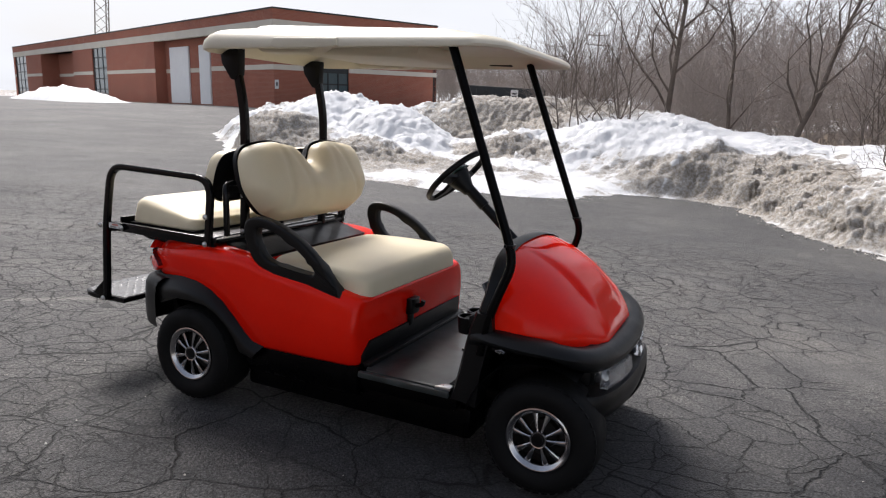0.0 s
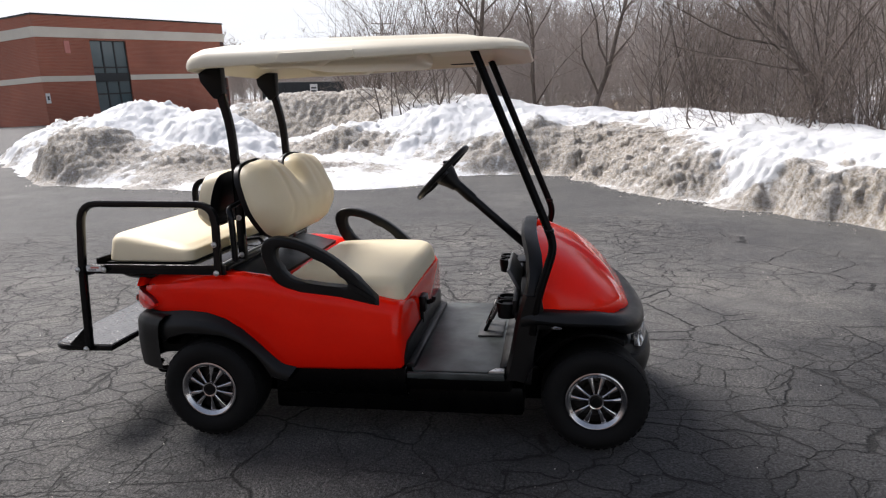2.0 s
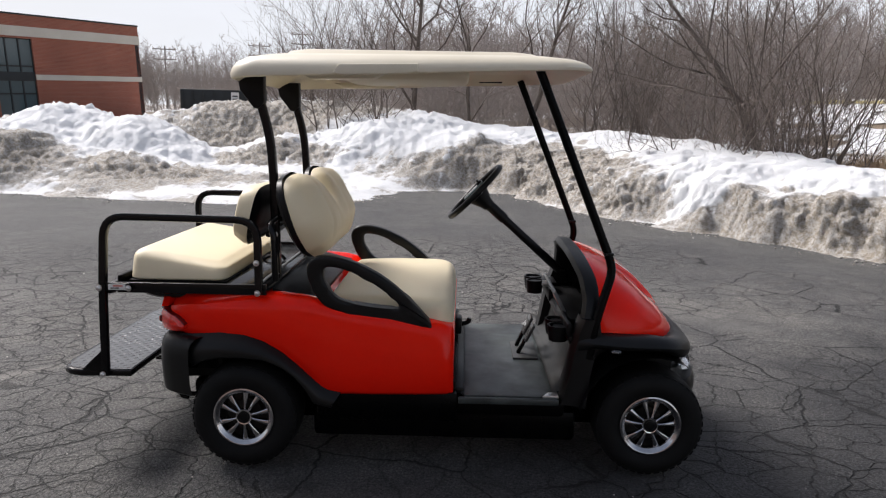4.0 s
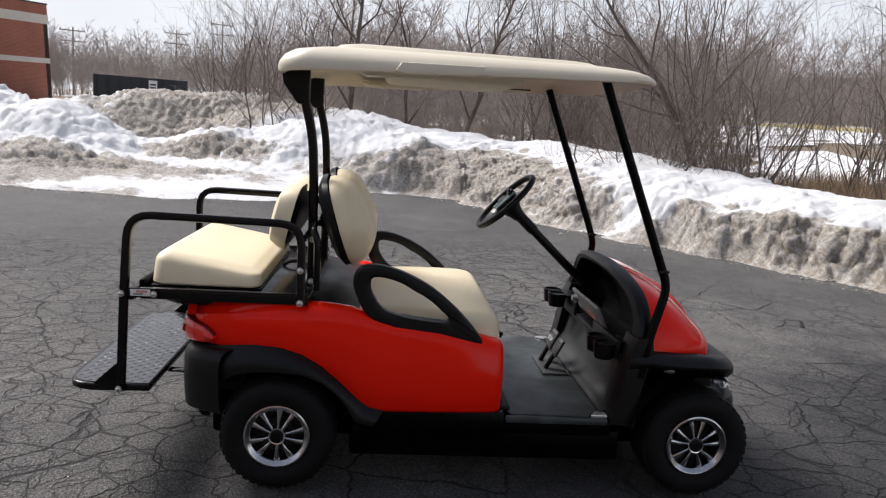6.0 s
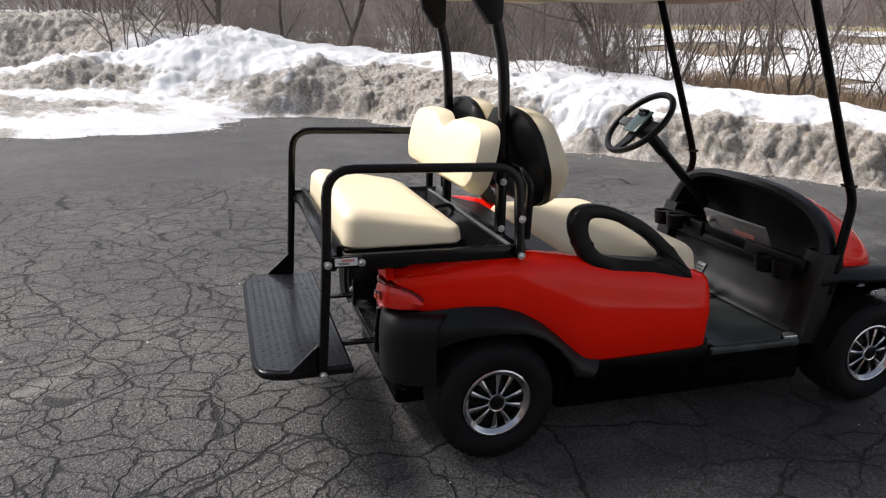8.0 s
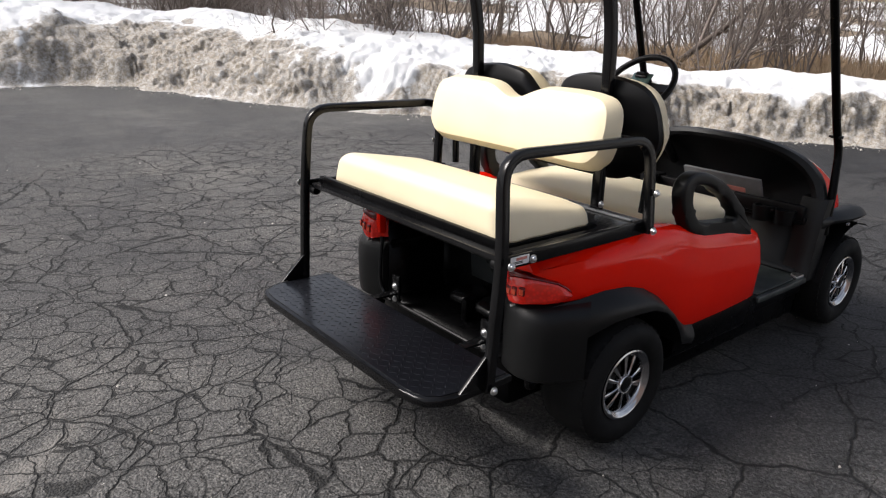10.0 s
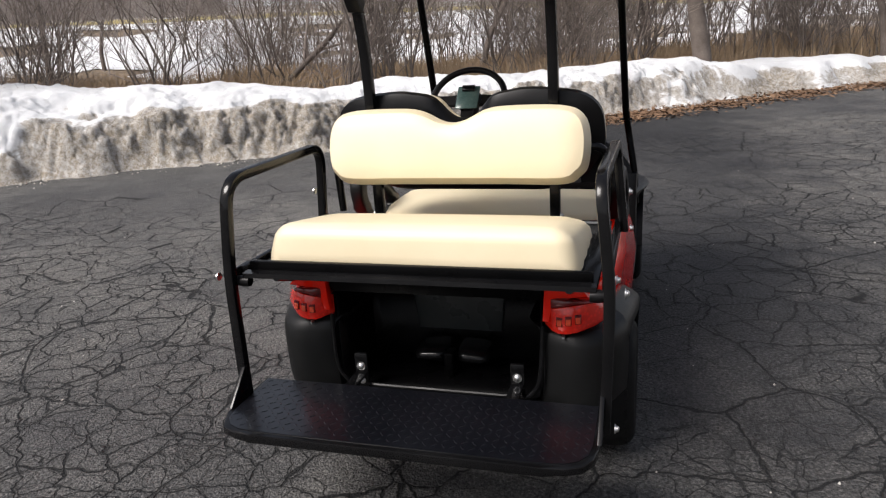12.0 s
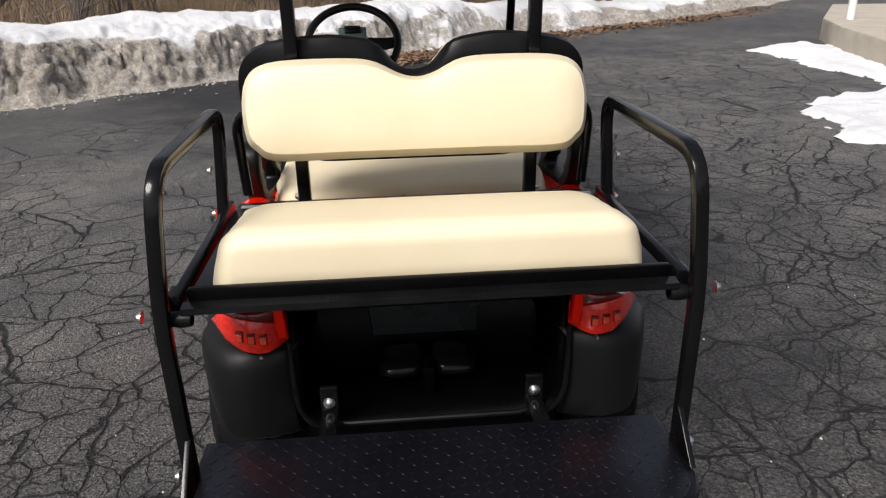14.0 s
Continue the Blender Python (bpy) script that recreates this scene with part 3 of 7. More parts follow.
def land(x, y):
    """Height of the bare land: flat at the cart, and the level of the country farther off."""
    x, y = np.asarray(x, float), np.asarray(y, float)
    r = np.hypot(x, y)
    return sstep(14, 48, r) * (0.031 * x + 0.034 * y + 0.6)


_rng = np.random.default_rng(7)
_PERM = _rng.permutation(512)


def vnoise(x, y, seed=0):
    """Smooth value noise, -1 to 1."""
    xi, yi = np.floor(x).astype(int), np.floor(y).astype(int)
    fx, fy = x - xi, y - yi
    ux, uy = fx * fx * fx * (fx * (fx * 6 - 15) + 10), fy * fy * fy * (fy * (fy * 6 - 15) + 10)

    def h(a, b):
        return _PERM[(_PERM[(a + seed * 37) % 512] + b + seed * 91) % 512] / 255.5 - 1.0
    top = h(xi, yi) * (1 - ux) + h(xi + 1, yi) * ux
    low = h(xi, yi + 1) * (1 - ux) + h(xi + 1, yi + 1) * ux
    return top * (1 - uy) + low * uy


def fbm(x, y, octaves=4, seed=0, gain=0.5):
    s, a, out = 1.0, 1.0, 0
    for i in range(octaves):
        out = out + a * vnoise(x * s + i * 13.7, y * s - i * 7.3, seed + i)
        s, a = s * 2.03, a * gain
    return out


def vnoise3(x, y, z, seed=0):
    """Smooth value noise in space, -1 to 1."""
    xi, yi, zi = np.floor(x).astype(int), np.floor(y).astype(int), np.floor(z).astype(int)
    fx, fy, fz = x - xi, y - yi, z - zi
    u, v, w = (f * f * (3 - 2 * f) for f in (fx, fy, fz))

    def h(a, b, c):
        return _PERM[(_PERM[(_PERM[(a + seed * 37) % 512] + b + seed * 91) % 512] + c) % 512] / 255.5 - 1.0
    out = 0
    for i, wx in ((0, 1 - u), (1, u)):
        for j, wy in ((0, 1 - v), (1, v)):
            for k, wz in ((0, 1 - w), (1, w)):
                out = out + h(xi + i, yi + j, zi + k) * wx * wy * wz
    return out


def grid_mesh(name, xs, ys, z, keep, material, attr=None, shift=None):
    """A height sheet over xs by ys; keep says which cells stay. Smooth."""
    nx, ny = len(xs), len(ys)
    X, Y = np.meshgrid(xs, ys, indexing="ij")
    ids = np.arange(nx * ny).reshape(nx, ny)
    cell = keep[:-1, :-1] & keep[1:, :-1] & keep[:-1, 1:] & keep[1:, 1:]
    quads = np.stack([ids[:-1, :-1][cell], ids[1:, :-1][cell], ids[1:, 1:][cell], ids[:-1, 1:][cell]], 1)
    used = np.unique(quads)
    remap = np.full(nx * ny, -1)
    remap[used] = np.arange(len(used))
    if shift is not None:
        X, Y = X + shift[0], Y + shift[1]
    verts = np.stack([X.ravel(), Y.ravel(), z.ravel()], 1)[used]
    me = bpy.data.meshes.new(name)
    me.from_pydata(verts.tolist(), [], remap[quads].tolist())
    me.materials.append(material)
    me.shade_smooth()
    if attr is not None:
        a = me.attributes.new("dirt", "FLOAT", "POINT")
        a.data.foreach_set("value", attr.ravel()[used].astype(np.float32))
    return new(name, me)


def inside(px, py, poly):
    res = np.zeros(px.shape, bool)
    n = len(poly)
    for i in range(n):
        (x1, y1), (x2, y2) = poly[i][:2], poly[(i + 1) % n][:2]
        if y1 == y2:
            continue
        hit = ((y1 > py) != (y2 > py)) & (px < (x2 - x1) * (py - y1) / (y2 - y1) + x1)
        res ^= hit
    return res


def edge_distance(px, py, line):
    """Distance to a polyline and the running index of the nearest spot on it."""
    best, at = np.full(px.shape, 1e9), np.zeros(px.shape)
    for i in range(len(line) - 1):
        (x1, y1), (x2, y2) = line[i][:2], line[i + 1][:2]
        dx, dy = x2 - x1, y2 - y1
        t = np.clip(((px - x1) * dx + (py - y1) * dy) / (dx * dx + dy * dy), 0, 1)
        d = np.hypot(px - x1 - t * dx, py - y1 - t * dy)
        near = d < best
        best, at = np.where(near, d, best), np.where(near, i + t, at)
    return best, at


# the foot of the ploughed snow along the lot: x, y, crest height, distance from foot to crest
BANK = [(-18.0, 21.0, 0.8, 2.5), (-15.8, 17.0, 1.3, 3.5), (-9.3, 10.4, 1.65, 5.0), (-7.0, 9.6, 1.75, 6.0), (-5.0, 9.1, 1.75, 7.0), (-3.3, 8.9, 1.9, 8.0),
        (-1.2, 9.4, 2.0, 8.0), (-0.9, 9.9, 2.0, 7.5), (-0.6, 11.6, 1.75, 6.0), (0.9, 12.0, 1.05, 4.0), (1.9, 11.2, 1.02, 3.0), (2.4, 9.6, 1.06, 2.4),
        (3.0, 8.0, 1.14, 1.9), (3.7, 7.0, 1.14, 1.8), (4.4, 6.1, 0.92, 1.6), (5.2, 4.8, 0.87, 1.3), (5.9, 3.7, 0.70, 1.15), (6.6, 2.6, 0.60, 1.1),
        (7.8, 1.2, 0.68, 1.1), (9.3, -0.6, 0.70, 1.0), (11.9, -3.4, 0.44, 0.9), (14.2, -7.0, 0.30, 0.8), (18.5, -12.0, 0.25, 0.8), (27.0, -20.0, 0.2, 0.8)]
# the heaps of the broad mound: x, y, reach along and across, height
HEAPS = [(-9.0, 11.8, 2.1, 1.3, 1.08), (-6.2, 11.6, 1.7, 1.4, 0.62), (-9.6, 15.3, 2.4, 1.9, 1.72), (-12.6, 17.3, 2.4, 2.0, 1.35), (-7.2, 14.4, 2.0, 1.6, 1.45), (-6.4, 19.2, 4.4, 1.9, 1.80),
         (-3.2, 19.4, 2.6, 1.9, 1.94), (-3.4, 14.6, 2.1, 1.3, 1.1), (-0.6, 15.0, 2.6, 1.8, 1.45), (1.5, 13.6, 2.4, 1.5, 1.12), (-1.6, 17.6, 3.2, 1.8, 1.7), (0.8, 16.2, 2.6, 1.7, 1.35)]
LAND_SIDE = [(80, -60), (120, 40), (60, 120), (-60, 120), (-40, 50), (-24, 34)]
SNOW_POLY = BANK + LAND_SIDE


def bank_height(X, Y):
    """Height of the snow and how dirty it is."""
    wob = 0.16 * fbm(X * 1.5, Y * 1.5, 2, 3) + 0.05 * fbm(X * 6, Y * 6, 2, 13)
    d, _ = edge_distance(X, Y, BANK)
    d = np.where(inside(X, Y, SNOW_POLY), d, -d) + wob
    wsum, H, D = 0.0, 0.0, 0.0
    for bx_, by_, h_, dc in BANK:
        w = 1.0 / (((X - bx_) ** 2 + (Y - by_) ** 2) ** 1.6 + 0.05)
        wsum, H, D = wsum + w, H + w * h_, D + w * dc
    H, D = H / wsum, D / wsum
    q = np.clip(d / D, 0, None)
    knob = fbm(X * 2.6, Y * 2.6, 4, 33)
    crumb = np.abs(fbm(X * 6.0, Y * 6.0, 4, 44, 0.62))
    lump = fbm(X * 0.6, Y * 0.6, 3, 21)
    # ploughed bank: a steep broken face and a rounded crest
    face = sstep(0.0, 0.56 + 0.2 * fbm(X * 1.3, Y * 1.3, 2, 9), d)
    back = 1 - sstep(0.2, 2.2, d - D)
    bank = H * (0.60 * face + 0.40 * sstep(0.05, 1.0, q)) * back * (1 + 0.10 * lump)
    broken = face * (1 - sstep(0.45, 0.95, q))
    bank = bank + broken * 0.06 * fbm(X * 2.4, Y * 2.4, 2, 51) + np.clip(d * 2, 0, 1) * back * (0.03 * knob)
    # broad mound: several heaps run together over a thin apron
    p4 = 0.0
    for hx_, hy_, rx_, ry_, h_ in HEAPS:
        k = np.exp(-(((X - hx_) / rx_) ** 2 + ((Y - hy_) / ry_) ** 2) ** 1.15)
        p4 = p4 + (h_ * k) ** 3
    apron = 0.07 * sstep(0.0, 0.2, d) + 0.28 * sstep(0.3, 2.6, d) * (1 - sstep(9.0, 13.0, d))
    mound = (p4 + apron ** 3) ** (1 / 3) * sstep(0.0, 0.5, d)
    env = sstep(0.1, 1.0, d) * np.clip(mound * 2.0, 0, 1)
    mound = mound * (1 + 0.10 * lump) + env * (0.08 * knob * (0.5 + 0.5 * np.abs(lump)) + 0.07 * (crumb - 0.2))
    side = sstep(1.0, 3.0, X + 0.3 * (Y - 12))
    z = bank * side + mound * (1 - side) + 0.03 * np.clip(d * 3, 0, 1)
    dirt = 0.22 + 0.36 * fbm(X * 0.5, Y * 0.5, 3, 61) + 0.22 * fbm(X * 1.5, Y * 1.5, 3, 71)
    dirt = dirt - 0.07 * (1 - side) + side * (0.36 * (1 - sstep(0.35, 0.70, q + 0.12 * knob)) - 0.80 * sstep(0.34, 0.64, q + 0.10 * knob))
    for cx, cy, rx_, ry_, k in ((-0.3, 14.4, 2.4, 0.8, -0.75), (1.2, 13.6, 1.3, 0.6, -0.6), (0.6, 12.5, 1.8, 0.5, 0.5), (2.6, 11.2, 0.8, 0.8, 0.3), (-9.2, 14.2, 2.2, 1.3, -0.9), (-6.6, 12.6, 1.3, 0.8, -0.7), (-8.7, 10.9, 1.8, 0.9, 0.80), (-2.6, 15.3, 2.7, 1.5, -0.7), (-6.6, 13.6, 2.4, 1.5, -0.4), (-4.6, 13.7, 1.1, 0.5, 0.75), (-3.9, 11.2, 1.7, 0.5, 0.5), (-4.8, 17.8, 3.8, 1.3, 0.85), (-3.0, 13.6, 1.5, 0.5, 0.6), (-5.0, 10.9, 1.6, 0.6, 0.45),
                               (-3.0, 9.6, 3.0, 0.6, -0.45), (-2.6, 12.4, 1.6, 0.5, -0.5), (4.55, 7.1, 0.4, 0.5, -0.6), (3.5, 7.7, 0.5, 0.7, 0.40), (4.3, 6.9, 0.32, 0.40, -1.1), (6.3, 3.2, 1.5, 1.8, 0.42), (2.6, 9.9, 1.0, 1.3, 0.15), (-0.2, 12.4, 1.4, 0.5, 0.3), (5.2, 5.4, 0.35, 0.35, 0.35), (10.5, -1.0, 2.5, 2.5, -0.25)):
        dirt = dirt + k * np.exp(-((X - cx) / rx_) ** 2 - ((Y - cy) / ry_) ** 2)
    z = np.where(d < 0, 0.55 * d, z)
    keep = (d > -0.16) & ((d < D + 2.4) | (side < 0.98)) & (d < 16)
    return land(X, Y) + z, dirt, d, keep


def snow_sheet(name, x0, x1, y0, y1, step, label):
    xs, ys = np.arange(x0, x1 + step / 2, step), np.arange(y0, y1 + step / 2, step)
    X, Y = np.meshgrid(xs, ys, indexing="ij")
    z, dirt, d, keep = bank_height(X, Y)
    # knobs and hollows push out square to the slope; the hollows hold the grit
    gxn, gyn = np.gradient(z, step, step)
    ln = np.sqrt(gxn ** 2 + gyn ** 2 + 1)
    steep = sstep(0.25, 0.9, np.hypot(gxn, gyn))
    k1, k2, k3 = (np.abs(vnoise3(X * f, Y * f, z * f, sd)) - 0.3 for f, sd in ((5.6, 3), (12.0, 8), (23.0, 14)))
    rough = np.clip(d * 3.0, 0, 1) * (0.25 + 0.75 * steep) * (0.35 + 0.65 * sstep(0.0, 0.6, dirt))
    push = rough * ((0.11 if step < 0.05 else 0.08) * k1 + 0.13 * k2 + 0.08 * k3)
    dirt = dirt - 0.9 * rough * (0.7 * k1 + 0.9 * k2 + 0.6 * k3) + (0.26 if step < 0.05 else 0.10) * steep
    ob = grid_mesh(name, xs, ys, z + push / ln, keep, M_SNOW, dirt, (-gxn / ln * push, -gyn / ln * push))
    return tagged(ob, label, "snow bank", kind="structure")


snow_sheet("snow_bank", 2.0, 10.4, -2.0, 19.0, 0.030, "long ploughed snow bank, white on top and dirty below")
snow_sheet("snow_mound", -20.0, 2.10, 8.4, 26.0, 0.065, "broad mound of ploughed snow with grey dirt streaks")
snow_sheet("roadside_snow", 10.4, 28.0, -21.0, -0.0, 0.09, "low white snow bank beside the drive")
snow_sheet("snow_slope", 10.4, 14.0, 0.0, 8.0, 0.12, "thin snow behind the ploughed bank")


def sheet_axis(lo, hi, fine_lo, fine_hi, fine, ratio=1.35):
    a = list(np.arange(fine_lo, fine_hi + fine / 2, fine))
    st = fine
    while a[-1] < hi:
        st *= ratio
        a.append(a[-1] + st)
    st = fine
    while a[0] > lo:
        st *= ratio
        a.insert(0, a[0] - st)
    return np.array(a)


gx, gy = sheet_axis(-1500, 1500, -60, 60, 2.0), sheet_axis(-1500, 1500, -60, 60, 2.0)
GX, GY = np.meshgrid(gx, gy, indexing="ij")
tagged(grid_mesh("ground", gx, gy, land(GX, GY) - 0.05, np.ones(GX.shape, bool), M_GROUND), "thawing ground with leaf litter, dry grass and snow", "ground", kind="structure")

# the asphalt reaches under the foot of the snow and out to the brick building
LOT = [(27.5, -20.6), (19.3, -11.4), (14.9, -6.6), (12.2, -3.2), (10.2, -0.9), (8.6, 1.7), (7.3, 3.2), (6.2, 5.0), (5.2, 6.6), (4.2, 8.2), (3.0, 10.6), (2.4, 12.6), (-0.8, 12.8), (-2.0, 10.6),
       (-5.0, 10.0), (-9.0, 11.2), (-16.0, 19.0), (-19.0, 26.0), (-21, 46), (-24.5, 52), (-30.0, 38.0), (-96, 66), (-130, 40), (-90, -60), (30, -60)]
lx, ly = sheet_axis(-135, 32, -8, 14, 0.5, 1.06), sheet_axis(-62, 66, -8, 14, 0.5, 1.06)
LX, LY = np.meshgrid(lx, ly, indexing="ij")
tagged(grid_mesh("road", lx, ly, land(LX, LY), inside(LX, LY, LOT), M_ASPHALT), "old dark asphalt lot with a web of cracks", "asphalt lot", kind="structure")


def snow_patch(poly, height, label):
    xs = np.arange(min(p[0] for p in poly), max(p[0] for p in poly), 0.04)
    ys = np.arange(min(p[1] for p in poly), max(p[1] for p in poly), 0.04)
    X, Y = np.meshgrid(xs, ys, indexing="ij")
    d, _ = edge_distance(X, Y, list(poly) + [poly[0]])
    d = np.where(inside(X, Y, poly), d, -d) + 0.10 * fbm(X * 5, Y * 5, 3, 5)
    z = height * sstep(0, 0.16, d) + 0.012 * fbm(X * 6, Y * 6, 3, 8) * (d > 0.05) + 0.04 * sstep(0.2, 1.4, d)
    return tagged(grid_mesh("snow_patch", xs, ys, z - 0.005, d > -0.03, M_CLEANSNOW), label, "snow patch", kind="structure")


snow_patch([(8.6, -5.25), (7.7, -5.5), (6.85, -5.35), (5.95, -5.5), (5.6, -5.35), (5.3, -6.0), (6.4, -6.6), (8.4, -7.0), (9.4, -6.6)], 0.05, "thin melting snow patch on the asphalt")
snow_patch([(5.35, -5.2), (4.75, -4.0), (4.3, -3.75), (3.75, -3.7), (3.25, -3.45), (3.1, -4.0), (2.7, -5.2), (3.2, -6.2), (4.6, -6.2)], 0.055, "thin melting snow patch on the asphalt")

# low concrete dock edge behind the snow patches
bm = bmesh.new()
prism(bm, [(9.75, -7.15), (8.2, -6.5), (6.2, -5.95), (4.2, -6.4), (3.4, -8.5), (3.6, -11), (12, -13), (12.5, -9)], -0.2, 0.34, "z", 0.02)
solid("concrete_ledge", bm, M_CONC, "low weathered concrete ledge with a sandy top", "ledge", kind="structure", smooth=False)
bm = bmesh.new()
tube(bm, [(9.35, -7.35, 0.3), (9.4, -7.38, 0.9)], 0.06, 10)
solid("bollard", bm, M_SIGN, "short pale post on the concrete ledge", "bollard")


# unseen plain wall, added to close the near side and block low sky
bm = bmesh.new()
box(bm, (-30, -9.0, -0.3), (3.0, -8.6, 3.8))
solid("unseen_wall_south", bm, M_NEARWALL, "unseen plain wall added to block low sky light", "wall", kind="structure", smooth=False)


# ---- the brick building ----
PK = Vector((-28.6, 36.8, 0.7))
U = Vector((-0.92284, 0.38487, -0.01552))
V = Vector((0.38394, 0.92235, 0.04326))
W_UP = Vector((-0.03097, -0.03396, 0.99894))
BASE, TOP = 0.05, 6.5


def wall_point(a, b, c):
    """a along the long wall, b along the gable wall (into the house), c up."""
    return PK + U * a + V * b + W_UP * c


house = thing("brick_building", "long flat-roofed red brick building with cream bands", "building")


def house_part(name, pieces, material, label="", parent=None, uv=False):
    """Pieces are boxes given by their spans along, into and up."""
    bm = bmesh.new()
    for (a0, a1), (b0, b1), (c0, c1) in pieces:
        vs = [bm.verts.new(wall_point(a, b, c)) for c in (c0, c1) for b in (b0, b1) for a in (a0, a1)]
        for q in ((0, 1, 3, 2), (4, 6, 7, 5), (0, 4, 5, 1), (2, 3, 7, 6), (0, 2, 6, 4), (1, 5, 7, 3)):
            bm.faces.new([vs[i] for i in q])
    bmesh.ops.recalc_face_normals(bm, faces=bm.faces)
    if uv:
        lay = bm.loops.layers.uv.new("UVMap")
        for f in bm.faces:
            along = abs(f.normal.dot(V)) > 0.5
            for l in f.loops:
                rel = l.vert.co - PK
                l[lay].uv = (rel.dot(U) if along else rel.dot(V), rel.dot(W_UP))
    return part(name, bm, material, parent or house, label, smooth=False)


T = 0.35                                     # wall thickness
long_gaps = [(9.4, 20.5, 1.0), (32.9, 37.3, 0.25), (43.8, 56.8, 2.0), (64.0, 69.8, 0.25)]     # from, to, depth of the recess
LEN, GABLE = 70.6, 14.6
solids, a = [], 0.0
for g0, g1, deep in long_gaps:
    solids.append(((a, g0), (0, T), (BASE - 1.5, 5.55)))
    solids.append(((g0, g1), (deep, deep + T), (BASE - 1.5, 5.55)))
    if deep > 0.5:
        solids.append(((g0 - T, g0), (T, deep + T), (BASE - 1.5, 5.55)))
        solids.append(((g1, g1 + T), (T, deep + T), (BASE - 1.5, 5.55)))
    a = g1
solids.append(((a, LEN), (0, T), (BASE - 1.5, 5.55)))
for sd in solids:
    house_part("wall", [sd], M_BRICK, uv=True)
house_part("parapet", [((-0.02, LEN + 0.02), (-0.02, T), (6.05, 6.72)), ((-0.02, T), (T, GABLE + 0.02), (6.05, 6.72))], M_BRICK, uv=True)
house_part("coping", [((-0.06, LEN + 0.06), (-0.06, T + 0.05), (6.72, 6.82)), ((-0.06, T + 0.05), (T + 0.05, GABLE + 0.06), (6.72, 6.82))], M_DARKSTEEL, "dark metal coping")
gable = [((0, T), (T, 3.5), (BASE - 1.5, 5.55)), ((0, T), (6.1, GABLE), (BASE - 1.5, 5.55)), ((0, T), (3.5, 6.1), (5.33, 5.55)), ((0.2, T), (3.5, 6.1), (BASE - 1.5, BASE + 0.25))]
for sd in gable:
    house_part("gable_wall", [sd], M_BRICK, uv=True)
house_part("band", [((-0.05, LEN + 0.05), (-0.05, T), (5.45, 6.05)), ((-0.05, T), (T, GABLE + 0.05), (5.45, 6.05))], M_CREAMBAND, "cream stone band")
mids = []
a = 0.0
for g0, g1, deep in long_gaps:
    mids.append(((a - 0.03 if a == 0 else a, g0), (-0.03, 0.05), (2.82, 3.16)))
    if deep > 0.5:
        mids.append(((g0, g1), (deep - 0.03, deep + 0.05), (2.82, 3.16)))
    a = g1
mids.append(((a, LEN), (-0.03, 0.05), (2.82, 3.16)))
mids += [((-0.03, 0.05), (0.05, 3.5), (2.82, 3.16)), ((-0.03, 0.05), (6.1, GABLE), (2.82, 3.16))]
for md in mids:
    house_part("middle_band", [md], M_CREAMBAND, "cream stone band")
house_part("roof", [((0, LEN), (0.1, GABLE), (6.0, 6.1)), ((0, LEN), (GABLE - T, GABLE), (-1.5, 6.0)), ((LEN - T, LEN), (T, GABLE), (-1.5, 6.0))], M_DARKSTEEL)
for d0, d1 in ((15.5, 19.4), (11.5, 13.5)):
    door = house_part("loading_door", [((d0, d1), (0.88, 0.99), (0.3, 4.95))], M_DOORWHITE, "tall white steel loading door")
    for k in range(7):
        house_part("door_panel", [((d0 + 0.1, d1 - 0.1), (0.855, 0.88), (0.35 + k * 0.65, 0.95 + k * 0.65))], M_DOORWHITE, parent=door)
house_part("door", [((43.9, 44.9), (1.88, 1.99), (0.3, 5.1))], M_CREAMBAND, "tall cream door")


def window(along0, along1, c0, c1, cols, rows, on_gable=False, face=0.1):
    fr, panes = [], []
    for i in range(cols + 1):
        p = along0 + (along1 - along0) * i / cols
        fr.append(((p - 0.05, p + 0.05), (face, face + 0.1), (c0, c1)))
    for j in range(rows + 1):
        q = c0 + (c1 - c0) * j / rows
        fr.append(((along0, along1), (face + 0.005, face + 0.095), (q - 0.05, q + 0.05)))
    for i in range(cols):
        for j in range(rows):
            w, h = (along1 - along0) / cols, (c1 - c0) / rows
            panes.append(((along0 + i * w, along0 + (i + 1) * w), (face + 0.04, face + 0.06), (c0 + j * h, c0 + (j + 1) * h)))
    if on_gable:
        fr, panes = [(b, a_, c) for a_, b, c in fr], [(b, a_, c) for a_, b, c in panes]
    win = house_part("window", fr, M_DARKSTEEL, "dark framed window")
    for pn in panes:
        house_part("pane", [pn], M_GLASS, parent=win)
    return win


window(3.5, 6.1, 0.3, 5.33, 3, 3, True)
house_part("spandrel", [((0.07, 0.10), (3.5, 6.1), (2.75, 3.3))], M_DARKSTEEL)
window(32.9, 37.3, 0.3, 5.55, 3, 5)
window(64.0, 69.8, 0.3, 5.55, 3, 5)
house_part("wall_sign", [((-0.05, -0.01), (1.75, 2.1), (4.53, 5.25))], M_SIGNRED, "faded pink wall sign")
s2 = house_part("notice", [((-0.05, -0.01), (0.05, 0.32), (1.55, 2.15))], M_SIGN, "small white notice")
house_part("print_bar", [((-0.06, -0.05), (0.13, 0.24), (1.75, 1.98))], M_INK, parent=s2)

# heap of snow at the foot of the building
hp = bmesh.new()
rows = []
for i in range(25):
    t = i / 24
    ring = []
    for j in range(13):
        w = j / 12 * 2 - 1
        h = 2.0 * math.sin(math.pi * t) ** 0.7 * (1 - w * w) ** 0.9 * (1 + 0.12 * math.sin(i * 1.7) + 0.1 * math.cos(j * 2.1 + i))
        ring.append(wall_point(15.5 + 25 * t, -5.5 + 2.6 * w, 0.1 + 0.66 * h))
    rows.append(ring)
loft(hp, rows)
